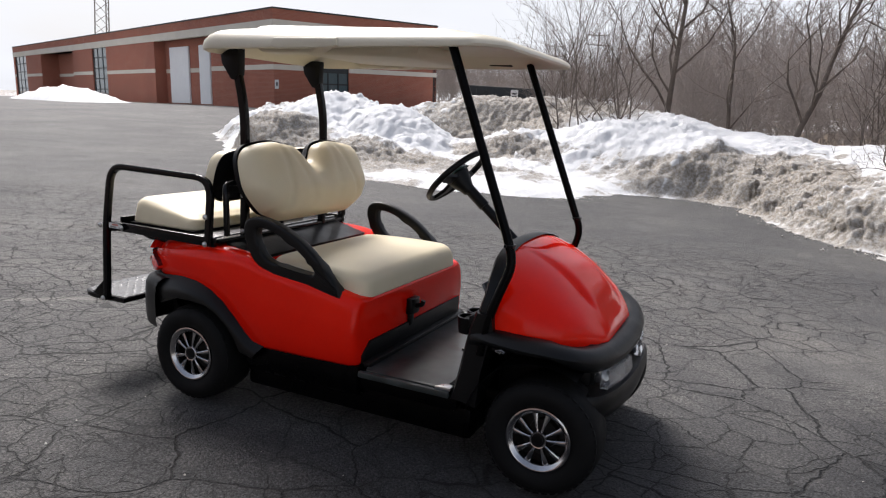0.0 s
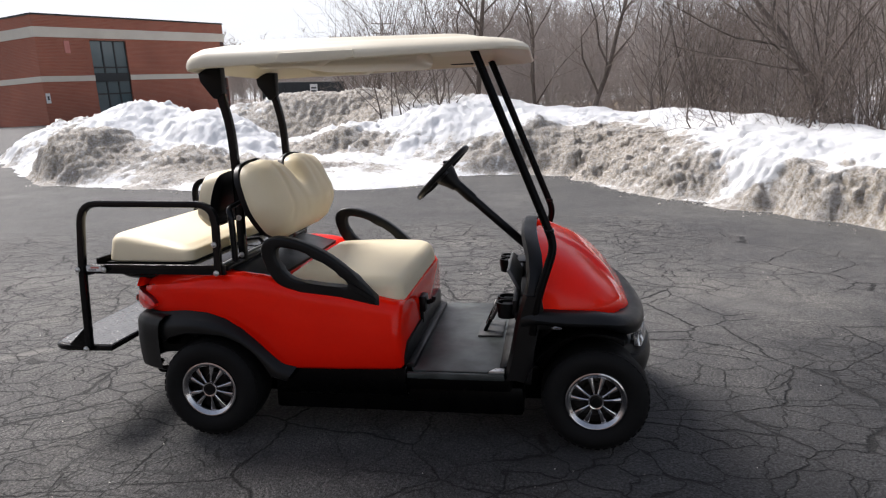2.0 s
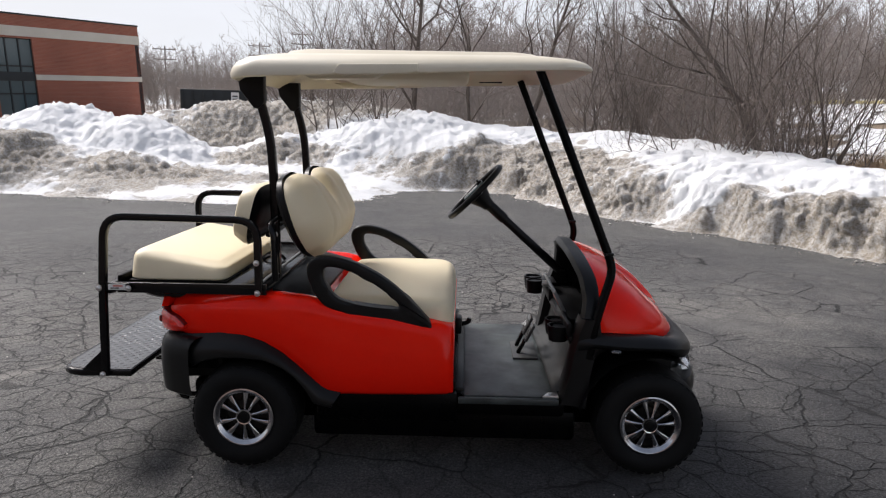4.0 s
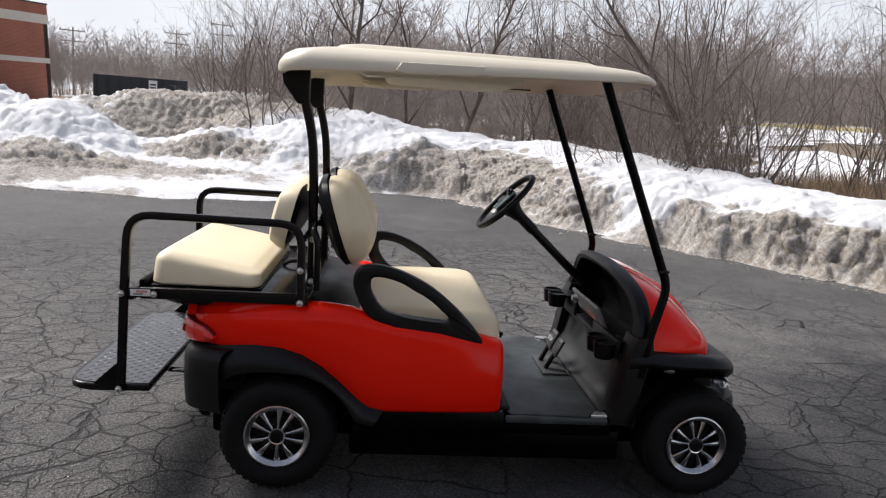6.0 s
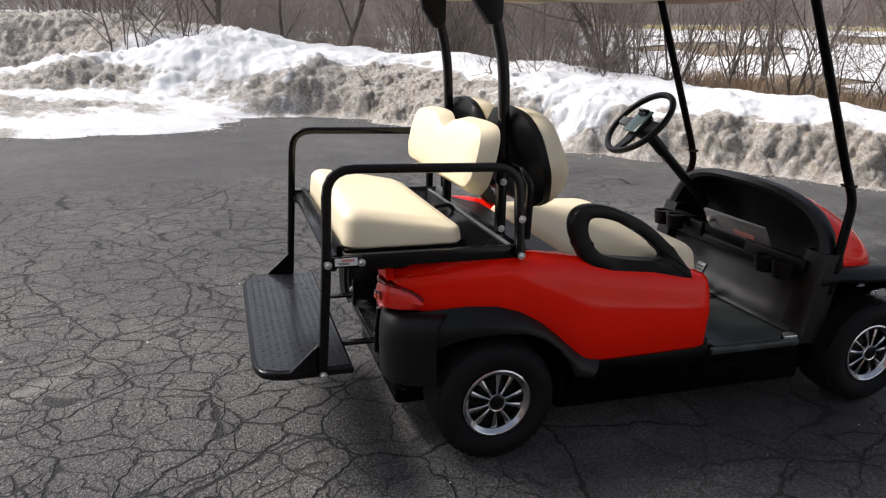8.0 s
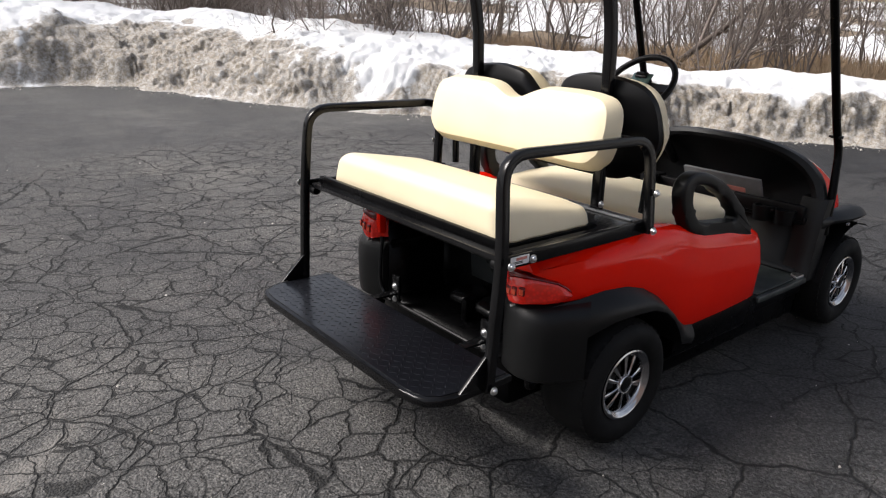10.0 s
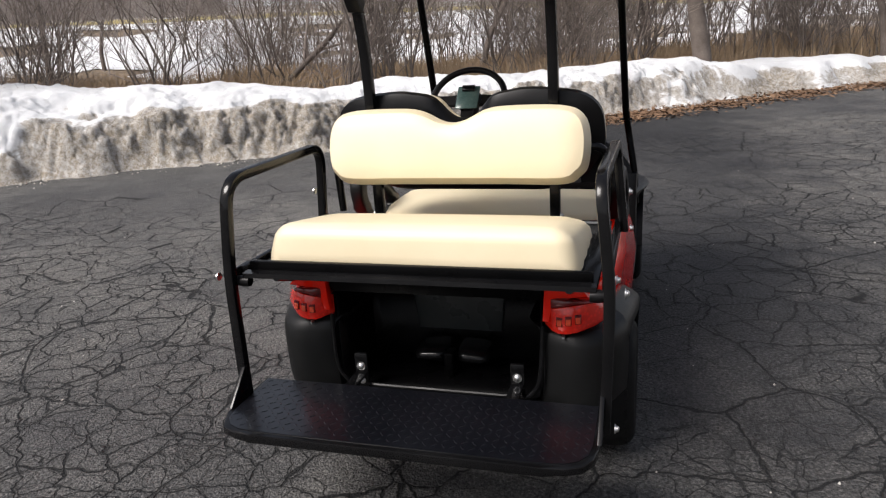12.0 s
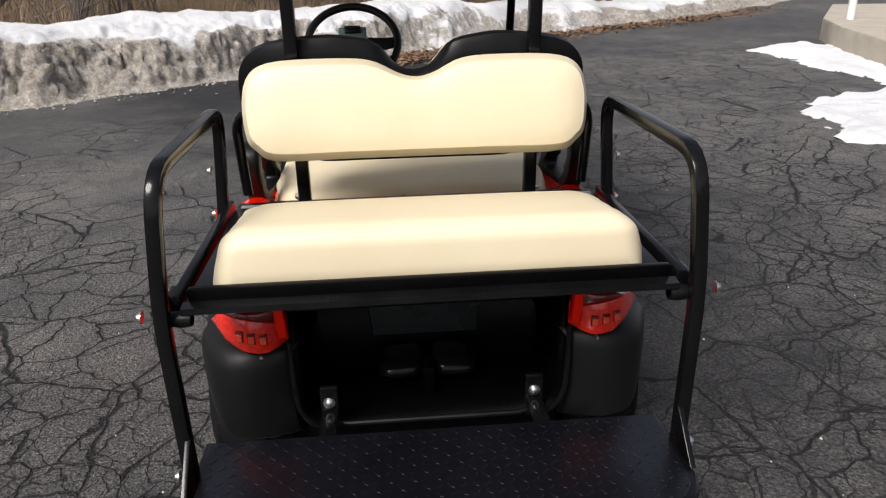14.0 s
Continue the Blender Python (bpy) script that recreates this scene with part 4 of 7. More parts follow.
solid("snow_heap", hp, M_CLEANSNOW, "rounded heap of clean snow before the brick wall", "snow heap", kind="structure")

# lattice mast behind the building
mast = thing("lattice_mast", "thin grey lattice radio mast behind the building", "mast")
mb = bmesh.new()
mx, my = -118.0, 99.0
for k in range(3):
    a = 2.1 * k
    tube(mb, [(mx + 1.6 * math.cos(a), my + 1.6 * math.sin(a), 0), (mx + 1.3 * math.cos(a), my + 1.3 * math.sin(a), 40)], 0.12, 5)
part("leg", mb, M_POLE, mast)
mb = bmesh.new()
for i in range(20):
    for k in range(3):
        a, b = 2.1 * k, 2.1 * (k + 1)
        z0 = 2 * i
        tube(mb, [(mx + 1.5 * math.cos(a), my + 1.5 * math.sin(a), z0), (mx + 1.5 * math.cos(b), my + 1.5 * math.sin(b), z0 + 2)], 0.05, 4)
part("lattice", mb, M_POLE, mast)

# dark roll-off container beyond the mound
bin_ = thing("waste_container", "long dark steel roll-off waste container", "container")
bm = bmesh.new()
bx = Matrix.Translation((-15.0, 44.3, 2.45)) @ Matrix.Rotation(radians(17.8), 4, "Z")
box(bm, (-2.75, 0, -1.6), (2.75, 2.2, 0.95), bx, 0.03)
part("body", bm, M_DARKSTEEL, bin_)
for k in range(9):
    bm = bmesh.new()
    box(bm, (-2.7 + k * 0.66, -0.09, -1.5), (-2.6 + k * 0.66, 0.0, 0.85), bx)
    part("rib", bm, M_DARKSTEEL, bin_)
bm = bmesh.new()
box(bm, (0.42, -0.13, -0.1), (0.92, -0.1, 0.8), bx)
lab = part("label_plate", bm, M_SIGN, bin_, "white label plate with dark print")
bm = bmesh.new()
for k in range(3):
    box(bm, (0.5, -0.14, 0.1 + k * 0.2), (0.84, -0.13, 0.2 + k * 0.2), bx)
part("print_bar", bm, M_INK, lab)


def utility_pole(x, y, z, h):
    ob = thing("utility_pole", "weathered wooden utility pole with two crossarms", "utility pole", (x, y, z), "poles along the road")
    bm = bmesh.new()
    tube(bm, [(0, 0, -2), (0.1, 0, h)], 0.16, 8, taper=0.65)
    part("post", bm, M_POLE, ob)
    for dz in (0.5, 2.0):
        bm = bmesh.new()
        box(bm, (-1.7, -0.06, h - dz - 0.07), (1.7, 0.06, h - dz + 0.07))
        arm = part("crossarm", bm, M_POLE, ob)
        for k in (-1.7, -0.9, 0.9, 1.7):
            bm = bmesh.new()
            lathe(bm, [(0.0, 0), (0.07, 0.02), (0.07, 0.18), (0.0, 0.22)], 8, (k * 0.92, 0, h - dz + 0.07), "z")
            part("insulator", bm, M_CONC, arm)
    ob.rotation_euler = (0, 0, 0.35)
    return ob


utility_pole(-45.2, 107.8, 1.5, 11.0)
utility_pole(-31.9, 112.4, 1.8, 11.8)
utility_pole(-25.4, 114.0, 2.0, 13.6)


# long pale building far across the field
A_FAR, B_FAR, FAR_BASE, FAR_TOP = Vector((53.0, 96.0, 0.0)), Vector((97.0, 62.0, 0.0)), 3.0, 12.2
far_house = thing("far_building", "long low tan building with a white roof edge across the field", "building")
run = (B_FAR - A_FAR).normalized()
back = Vector((-run.y, run.x, 0.0))


def far_block(name, a0, a1, b0, b1, z0, z1, material, label=""):
    bm = bmesh.new()
    m = Matrix(((run.x, back.x, 0, A_FAR.x), (run.y, back.y, 0, A_FAR.y), (0, 0, 1, 0), (0, 0, 0, 1)))
    box(bm, (a0, b0, z0), (a1, b1, z1), m)
    return part(name, bm, material, far_house, label, smooth=False)


FAR_LEN = (B_FAR - A_FAR).length
far_block("wall", 0.0, FAR_LEN, 0.0, 18.0, FAR_BASE, FAR_TOP - 0.5, M_TANWALL, "plain tan wall")
far_block("roof_edge", -0.3, FAR_LEN + 0.3, -0.3, 18.3, FAR_TOP - 0.5, FAR_TOP, M_DOORWHITE, "white roof edge")
for k in range(9):
    far_block("wall_rib", 2.5 + k * 6.2, 2.9 + k * 6.2, -0.14, 0.0, FAR_BASE, FAR_TOP - 0.5, M_TANWALL)


# ---- trees ----
def branch(store, p, d, length, r, level, rnd, spread, depth):
    """A crooked tapering limb and what grows from it; store[level] gathers vertices and faces."""
    segs = (7, 5, 4, 2, 1)[min(level, 4)]
    sides = (8, 6, 4, 3, 3)[min(level, 4)]
    verts, faces = store[min(level, len(store) - 1)]
    ring0 = None
    pts = []
    q, dirn = Vector(p), Vector(d).normalized()
    for i in range(segs + 1):
        f = i / segs
        rr = r * (1 - 0.75 * f) if level < 4 else r * (1 - 0.5 * f)
        pts.append((q.copy(), dirn.copy(), rr))
        a = dirn.orthogonal().normalized()
        b = dirn.cross(a)
        start = len(verts)
        for k in range(sides):
            ang = 2 * math.pi * k / sides
            verts.append(tuple(q + a * (rr * math.cos(ang)) + b * (rr * math.sin(ang))))
        if ring0 is not None:
            for k in range(sides):
                faces.append((ring0 + k, ring0 + (k + 1) % sides, start + (k + 1) % sides, start + k))
        ring0 = start
        q = q + dirn * (length / segs)
        bend = 0.16 if level == 0 else 0.26
        dirn = (dirn + Vector((rnd.gauss(0, bend), rnd.gauss(0, bend), rnd.gauss(0.10 if level else 0.02, bend * 0.6)))).normalized()
    if level >= depth:
        return
    count = spread[level]
    for i in range(count):
        f = (0.28 if level == 0 else 0.15) + (1 - (0.28 if level == 0 else 0.15)) * (i + rnd.random()) / count
        j = min(int(f * segs), segs - 1)
        base, dr, rr = pts[j]
        at = base.lerp(pts[j + 1][0], f * segs - j)
        side = dr.orthogonal().normalized()
        side.rotate(Matrix.Rotation(rnd.random() * 6.283, 3, dr))
        nd = (dr * rnd.uniform(0.5, 1.0) + side * rnd.uniform(0.6, 1.0) + Vector((0, 0, 0.22))).normalized()
        branch(store, at, nd, length * rnd.uniform(0.38, 0.62) * (1.15 - 0.5 * f), max(rr * rnd.uniform(0.42, 0.6), 0.0035), level + 1, rnd, spread, depth)


def mesh_of(name, data, material):
    me = bpy.data.meshes.new(name)
    me.from_pydata(data[0], [], data[1])
    me.materials.append(material)
    me.shade_smooth()
    return me


def make_tree(seed, height, r, spread, depth=4, lean=0.1):
    rnd = random.Random(seed)
    low, fine = ([], []), ([], [])
    store = [low, low, fine]
    branch(store, (0, 0, -0.3), (rnd.uniform(-lean, lean), rnd.uniform(-lean, lean), 1), height * 0.8, r, 0, rnd, spread, depth)
    return low, fine


def make_bush(seed, height, stems, thick=(0.010, 0.028), spread=(0, 7, 6, 2), wide=0.75):
    rnd = random.Random(seed)
    low, fine = ([], []), ([], [])
    for i in range(stems):
        a = rnd.random() * 6.283
        k = rnd.uniform(0.1, wide)
        branch([low, low, low, fine], (rnd.gauss(0, 0.25), rnd.gauss(0, 0.25), -0.2), (k * math.cos(a), k * math.sin(a), 1), height * rnd.uniform(0.6, 1.0), rnd.uniform(*thick), 1, rnd, spread, 4 if spread[3] else 3)
    return low, fine


def plant(name, data, label, category, group):
    ob = thing(name, label, category, (0, 0, -50), group)
    for nm, d, mat in (("trunk", data[0], M_BARK), ("crown", data[1], M_TWIG)):
        c = new(nm, mesh_of(nm, d, mat))
        c.parent = ob
    return ob


TREES = [plant("bare_tree", d_, lb, "tree", "trees behind the snow") for d_, lb in (
    (make_tree(3, 7.4, 0.095, (10, 7, 5, 2)), "bare leafless tree with a grey-brown trunk"), (make_tree(8, 8.6, 0.105, (13, 8, 6, 2)), "tall bare tree with spreading limbs"),
    (make_bush(15, 6.4, 5, (0.025, 0.045), (0, 10, 7, 2), 0.3), "bare tree of several slender stems"), (make_bush(21, 5.8, 6, (0.022, 0.040), (0, 9, 7, 2), 0.4), "bare crooked tree with many twigs"),
    (make_tree(34, 5.6, 0.055, (10, 7, 5, 2), lean=0.35), "thin bare leaning sapling"),
    (make_bush(44, 5.2, 3, (0.016, 0.028), (0, 8, 5, 0), 0.14), "clump of thin upright bare saplings"), (make_bush(47, 4.4, 4, (0.012, 0.024), (0, 8, 5, 0), 0.22), "clump of thin upright bare saplings"),
    (make_tree(8, 8.6, 0.19, (12, 7, 5, 2)), "large bare tree with a thick grey trunk"))]
SAPLINGS = TREES[5:7]


def make_leaning(seed):
    """A half-fallen tree: one long low limb and thin stems round its foot."""
    rnd = random.Random(seed)
    low, fine = ([], []), ([], [])
    for d_, ln, r_ in (((0.15, -0.85, 0.62), 5.4, 0.085), ((0.1, 0.75, 0.8), 3.6, 0.042), ((-0.2, -0.2, 1.0), 2.6, 0.022), ((0.2, -0.5, 0.9), 2.8, 0.025)):
        branch([low, low, fine], (0, 0, -0.3), d_, ln, r_, 1, rnd, (0, 7, 6, 3), 4)
    return low, fine


LEANER = plant("bare_tree", make_leaning(6), "half-fallen bare tree with a long low limb", "tree", "trees behind the snow")
BUSHES = [plant("bare_bush", make_bush(s, h, n), "tangled leafless brown bush", "bush", "bushes behind the snow") for s, h, n in ((4, 2.8, 8), (9, 3.6, 8), (13, 2.1, 9))]


def bank_spot(s, d):
    """A place at running index s along the snow's foot and d metres behind it."""
    i = min(int(s), len(BANK) - 2)
    f = s - i
    a, b = Vector(BANK[i][:2]), Vector(BANK[i + 1][:2])
    p = a.lerp(b, f)
    t = (Vector(BANK[min(i + 2, len(BANK) - 1)][:2]) - Vector(BANK[max(i - 1, 0)][:2])).normalized()
    return p + Vector((-t.y, t.x)) * d


def grow(ob, x, y, size, rnd, sink=0.0):
    z = float(land(x, y))
    m = Matrix.Translation((x, y, z - sink)) @ LEVEL @ Matrix.Rotation(rnd.random() * 6.283, 4, "Z")
    c = copy_thing(ob, m)
    c.scale = (size,) * 3
    return c


rnd = random.Random(5)
# singled-out trees: place and variant
for x, y, k, size in ((-0.9, 20.0, 1, 1.05), (1.2, 19.6, 4, 1.3), (2.6, 18.4, 1, 0.95), (11.9, -1.5, 7, 1.0), (12.4, -0.2, 2, 1.0), (8.9, 7.9, 3, 0.7), (8.7, 4.1, 2, 0.8), (14.0, 3.2, 0, 0.9), (14.4, -5.0, 0, 0.95), (6.4, 12.6, 5, 1.2)):
    grow(TREES[k], x, y, size, rnd)
for i in range(135):
    s = rnd.uniform(5.0, 22.5)
    deep = 5.0 if s > 11 else 10.5
    p = bank_spot(s, deep + rnd.random() ** 1.2 * 20 - (1.8 if s > 11 else 0))
    if p.x < -4 and p.y < 38 or p.x < -9 or math.degrees(math.atan2(p.y + 3, p.x - 1)) > 101:
        continue
    if 40 < math.degrees(math.atan2(p.y + 3.3, p.x - 0.6)) < 66 and rnd.random() < 0.85 or 12 < s < 18 and rnd.random() < 0.6:
        continue
    grow(rnd.choice(TREES[:5] if s < 12 else TREES[2:7]), p.x, p.y, rnd.uniform(0.65, 1.05) * (1.0 if s < 12 else 0.8), rnd)
for i in range(105):
    s = rnd.uniform(12.0, 22.5)
    p = bank_spot(s, 2.2 + rnd.random() ** 1.3 * 13)
    if 40 < math.degrees(math.atan2(p.y + 3.3, p.x - 0.6)) < 64 and rnd.random() < 0.86:
        continue
    grow(rnd.choice(SAPLINGS), p.x, p.y, rnd.uniform(0.7, 1.15), rnd)
for i in range(150):
    s = rnd.uniform(8.0, 22.5)
    deep = 2.5 if s > 11 else 6.5
    p = bank_spot(s, deep + rnd.random() ** 1.3 * 16)
    if p.x < -3 or 40 < math.degrees(math.atan2(p.y + 3.3, p.x - 0.6)) < 63 and rnd.random() < 0.92 or s > 13 and rnd.random() < 0.55:
        continue
    grow(rnd.choice(BUSHES), p.x, p.y, rnd.uniform(0.55, 1.1) * (1.0 if s < 13 else 0.75), rnd)
# tall slender trunks behind the bank
rnd = random.Random(77)
for i in range(36):
    p = bank_spot(rnd.uniform(8.3, 11.4), 5.0 + rnd.random() ** 1.2 * 9)
    grow(SAPLINGS[i % 2], p.x, p.y, rnd.uniform(1.0, 1.5), rnd)
# young trunks along the drive
rnd = random.Random(31)
for i in range(54):
    p = bank_spot(rnd.uniform(18.6, 21.9) if i < 34 else rnd.uniform(20.0, 22.4), 1.6 + rnd.random() ** 1.2 * 9)
    grow(rnd.choice(SAPLINGS) if i % 3 else rnd.choice(TREES[2:7]), p.x, p.y, rnd.uniform(0.7, 1.05) * (1.0 if i % 3 else 0.8), rnd)
LEANER.matrix_world = Matrix.Translation((9.8, 7.8, float(land(9.8, 7.8)))) @ LEVEL
for ob in TREES + BUSHES:
    for c in ob.children_recursive:
        bpy.data.objects.remove(c)
    bpy.data.objects.remove(ob)


def far_wood(count, seed, spots, h0, h1):
    """Distant bare trees as tufts of thin upright twigs."""
    rnd = random.Random(seed)
    verts, faces = [], []

    def stick(p, q, r):
        d = (q - p).normalized()
        a = d.orthogonal().normalized()
        b = d.cross(a)
        i = len(verts)
        for w, rr in ((p, r), (q, r * 0.25)):
            for k in range(3):
                verts.append(tuple(w + a * rr * math.cos(2.094 * k) + b * rr * math.sin(2.094 * k)))
        for k in range(3):
            faces.append((i + k, i + (k + 1) % 3, i + 3 + (k + 1) % 3, i + 3 + k))
    for _ in range(count):
        x, y = spots(rnd)
        z = float(land(x, y))
        h = rnd.uniform(h0, h1)
        base = Vector((x, y, z))
        knots = [base]
        way = UP + Vector((rnd.gauss(0, 0.12), rnd.gauss(0, 0.12), 0))
        for j in range(3):
            way = (way + Vector((rnd.gauss(0, 0.16), rnd.gauss(0, 0.16), 0.1))).normalized()
            knots.append(knots[-1] + way * h / 3)
            stick(knots[j], knots[j + 1], h * (0.0075 - 0.0018 * j))
        for j in range(24):
            f = rnd.uniform(0.12, 0.99)
            kk = min(int(f * 3), 2)
            p = knots[kk].lerp(knots[kk + 1], f * 3 - kk)
            ang = rnd.random() * 6.283
            ln = h * rnd.uniform(0.14, 0.46) * (1.2 - f)
            q = p + Vector((math.cos(ang) * ln * 0.8, math.sin(ang) * ln * 0.8, ln * rnd.uniform(0.5, 1.3)))
            stick(p, q, h * 0.0032)
            for _k in range(3):
                g = p.lerp(q, rnd.uniform(0.3, 0.9))
                stick(g, g + Vector((rnd.gauss(0, ln * 0.3), rnd.gauss(0, ln * 0.3), ln * rnd.uniform(0.1, 0.5))), h * 0.0022)
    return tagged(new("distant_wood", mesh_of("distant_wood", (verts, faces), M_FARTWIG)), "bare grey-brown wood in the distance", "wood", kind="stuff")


def polar(rnd, a0, a1, r0, r1):
    a, r = radians(rnd.uniform(a0, a1)), rnd.uniform(r0, r1)
    return r * math.cos(a), r * math.sin(a)


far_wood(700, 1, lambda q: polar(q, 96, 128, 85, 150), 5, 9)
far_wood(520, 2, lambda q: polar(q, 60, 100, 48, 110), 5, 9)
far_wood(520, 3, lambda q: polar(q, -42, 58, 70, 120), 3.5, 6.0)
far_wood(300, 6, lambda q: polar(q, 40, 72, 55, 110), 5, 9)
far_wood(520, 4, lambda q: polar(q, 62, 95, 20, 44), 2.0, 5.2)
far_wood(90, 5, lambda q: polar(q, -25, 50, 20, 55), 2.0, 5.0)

# open snow field seen through the trees, and the yellow bank beyond it
fx, fy = np.arange(8, 90, 1.0), np.arange(-40, 75, 1.0)
FX, FY = np.meshgrid(fx, fy, indexing="ij")
fd, _ = edge_distance(FX, FY, BANK)
fr_ = np.hypot(FX, FY)
keepf = (np.degrees(np.arctan2(FY, FX)) < 80) & (fbm(FX * 0.22, FY * 0.22, 3, 17) > -0.28 - 0.02 * (fd - 9)) & (fd > 9.5 + 3 * fbm(FX * 0.15, FY * 0.15, 3, 4)) & (fr_ < 62) & inside(FX, FY, SNOW_POLY)
tagged(grid_mesh("snow_field", fx, fy, land(FX, FY) + 0.0 + 0.05 * fbm(FX * 0.3, FY * 0.3, 3, 2), keepf, M_CLEANSNOW), "open snow field beyond the trees", "snow field", kind="structure")
rowsy = []
for k in range(60):
    a = radians(-30 + k * 1.6)
    r = 58 + 2 * math.sin(k * 0.7)
    x, y = r * math.cos(a), r * math.sin(a)
    z = float(land(x, y))
    rowsy.append([(x, y, z - 0.2), (x * 1.01, y * 1.01, z + 0.25 + 0.1 * math.sin(k * 1.9)), (x * 1.03, y * 1.03, z + 0.32), (x * 1.06, y * 1.06, z - 0.2)])
bm = bmesh.new()
loft(bm, rowsy)
solid("yellow_bank", bm, M_YELLOW, "low bank with yellow dry growth across the field", "bank", kind="structure")


def grass_tufts(count, seed, spot, h0, h1, label, material):
    rnd = random.Random(seed)
    verts, faces = [], []
    for _ in range(count):
        x, y = spot(rnd)
        z = float(land(x, y)) - 0.05
        for b in range(7):
            a = rnd.random() * 6.283
            h, w = rnd.uniform(h0, h1), rnd.uniform(0.004, 0.009)
            bx_, by_ = x + rnd.gauss(0, 0.12), y + rnd.gauss(0, 0.12)
            lx_, ly_ = math.cos(a) * h * rnd.uniform(0.1, 0.6), math.sin(a) * h * rnd.uniform(0.1, 0.6)
            i = len(verts)
            sx, sy = -math.sin(a) * w, math.cos(a) * w
            verts.extend([(bx_ - sx, by_ - sy, z), (bx_ + sx, by_ + sy, z), (bx_ + lx_ * 0.45 + sx, by_ + ly_ * 0.45 + sy, z + h * 0.62), (bx_ + lx_ * 0.45 - sx, by_ + ly_ * 0.45 - sy, z + h * 0.62), (bx_ + lx_, by_ + ly_, z + h)])
            faces.extend([(i, i + 1, i + 2, i + 3), (i + 3, i + 2, i + 4)])
    return tagged(new("dry_grass", mesh_of("dry_grass", (verts, faces), material)), label, "grass", kind="stuff")


def behind(rnd, s0, s1, d0, d1):
    s = rnd.uniform(s0, s1)
    p = bank_spot(s, rnd.uniform(d0, d1) + (3.5 if s < 11 else 0))
    return p.x, p.y


grass_tufts(6000, 11, lambda q: behind(q, 8, 20, 2.4, 11), 0.35, 1.0, "tall dry brown grass behind the snow", M_GRASS)
grass_tufts(5200, 19, lambda q: behind(q, 17.6, 21.8, 1.6, 9), 0.3, 0.9, "brown dry weeds under the trees by the drive", M_GRASS)


# strip of fallen leaves between asphalt and snow
def leaf_strip():
    rnd = random.Random(9)
    verts, faces = [], []
    for _ in range(7000):
        s = rnd.uniform(18.2, 22.0)
        p = bank_spot(s, rnd.gauss(-0.15, 0.32))
        z = 0.012 + abs(rnd.gauss(0, 0.02))
        a, ln, w = rnd.random() * 6.283, rnd.uniform(0.02, 0.05), rnd.uniform(0.01, 0.025)
        c, s_ = math.cos(a), math.sin(a)
        t = rnd.gauss(0, 0.012)
        i = len(verts)
        for u, v, h in ((-ln, 0, t), (0, -w, 0), (ln, 0, -t), (0, w, 0.01)):
            verts.append((p.x + u * c - v * s_, p.y + u * s_ + v * c, z + h))
        faces.append((i, i + 1, i + 2, i + 3))
    for _ in range(260):
        s = rnd.uniform(18.2, 22.0)
        p = bank_spot(s, rnd.gauss(-0.1, 0.35))
        a, ln = rnd.random() * 6.283, rnd.uniform(0.1, 0.5)
        i = len(verts)
        for u, v, h in ((-ln, -0.006, 0.02), (ln, -0.004, 0.03), (ln, 0.004, 0.035), (-ln, 0.006, 0.03)):
            verts.append((p.x + u * math.cos(a) - v * math.sin(a), p.y + u * math.sin(a) + v * math.cos(a), h))
        faces.append((i, i + 1, i + 2, i + 3))
    return tagged(new("leaf_litter", mesh_of("leaf_litter", (verts, faces), M_LEAF)), "brown dead leaves and twigs along the asphalt edge", "leaf litter", kind="stuff")


leaf_strip()


# crumbs of dirty ice broken off along the foot of the snow
def ice_crumbs():
    rnd = random.Random(31)
    verts, faces = [], []
    for _ in range(2200):
        s = rnd.uniform(2.0, 19.5)
        p = bank_spot(s, 0.12 - abs(rnd.gauss(0, 0.22)))
        r = 0.004 + 0.024 * rnd.random() ** 4.5
        z = float(land(p.x, p.y)) + r * 0.4
        i = len(verts)
        for u, v, w in ((1, 0, 0), (-1, 0, 0), (0, 1, 0), (0, -1, 0), (0, 0, 1), (0, 0, -1)):
            k = r * rnd.uniform(0.6, 1.3)
            verts.append((p.x + u * k + rnd.gauss(0, r * 0.2), p.y + v * k + rnd.gauss(0, r * 0.2), z + w * k * 0.7))
        faces.extend([(i + a, i + b, i + c) for a, b, c in ((0, 2, 4), (2, 1, 4), (1, 3, 4), (3, 0, 4), (2, 0, 5), (1, 2, 5), (3, 1, 5), (0, 3, 5))])
    return tagged(new("ice_crumbs", mesh_of("ice_crumbs", (verts, faces), M_ICE)), "dirty crumbs of ice and grit along the snow", "ice crumbs", kind="stuff")


ice_crumbs()


# grit and bits of leaf lying about on the asphalt
def loose_grit():
    rnd = random.Random(77)
    verts, faces = [], []
    for _ in range(420):
        x, y = rnd.uniform(-4.5, 6.5), rnd.uniform(-4.5, 6.0)
        r = 0.0025 + 0.005 * rnd.random() ** 3
        i = len(verts)
        for u, v, w in ((1, 0, 0), (-1, 0, 0), (0, 1, 0), (0, -1, 0), (0, 0, 1)):
            k = r * rnd.uniform(0.6, 1.4)
            verts.append((x + u * k, y + v * k, max(w * k, 0.0) + 0.001))
        faces.extend([(i + a, i + b, i + c) for a, b, c in ((0, 2, 4), (2, 1, 4), (1, 3, 4), (3, 0, 4))])
    return tagged(new("loose_grit", mesh_of("loose_grit", (verts, faces), M_ICE)), "small pale stones and grit on the asphalt", "grit", kind="stuff")


loose_grit()


# ---- the golf cart (x forward, y to its left, rear axle at x = 0) ----
CART_Y = -0.012
cart = thing("golf_cart", "red golf cart with cream seats and cream roof, parked on asphalt", "golf cart", (0, CART_Y, 0))


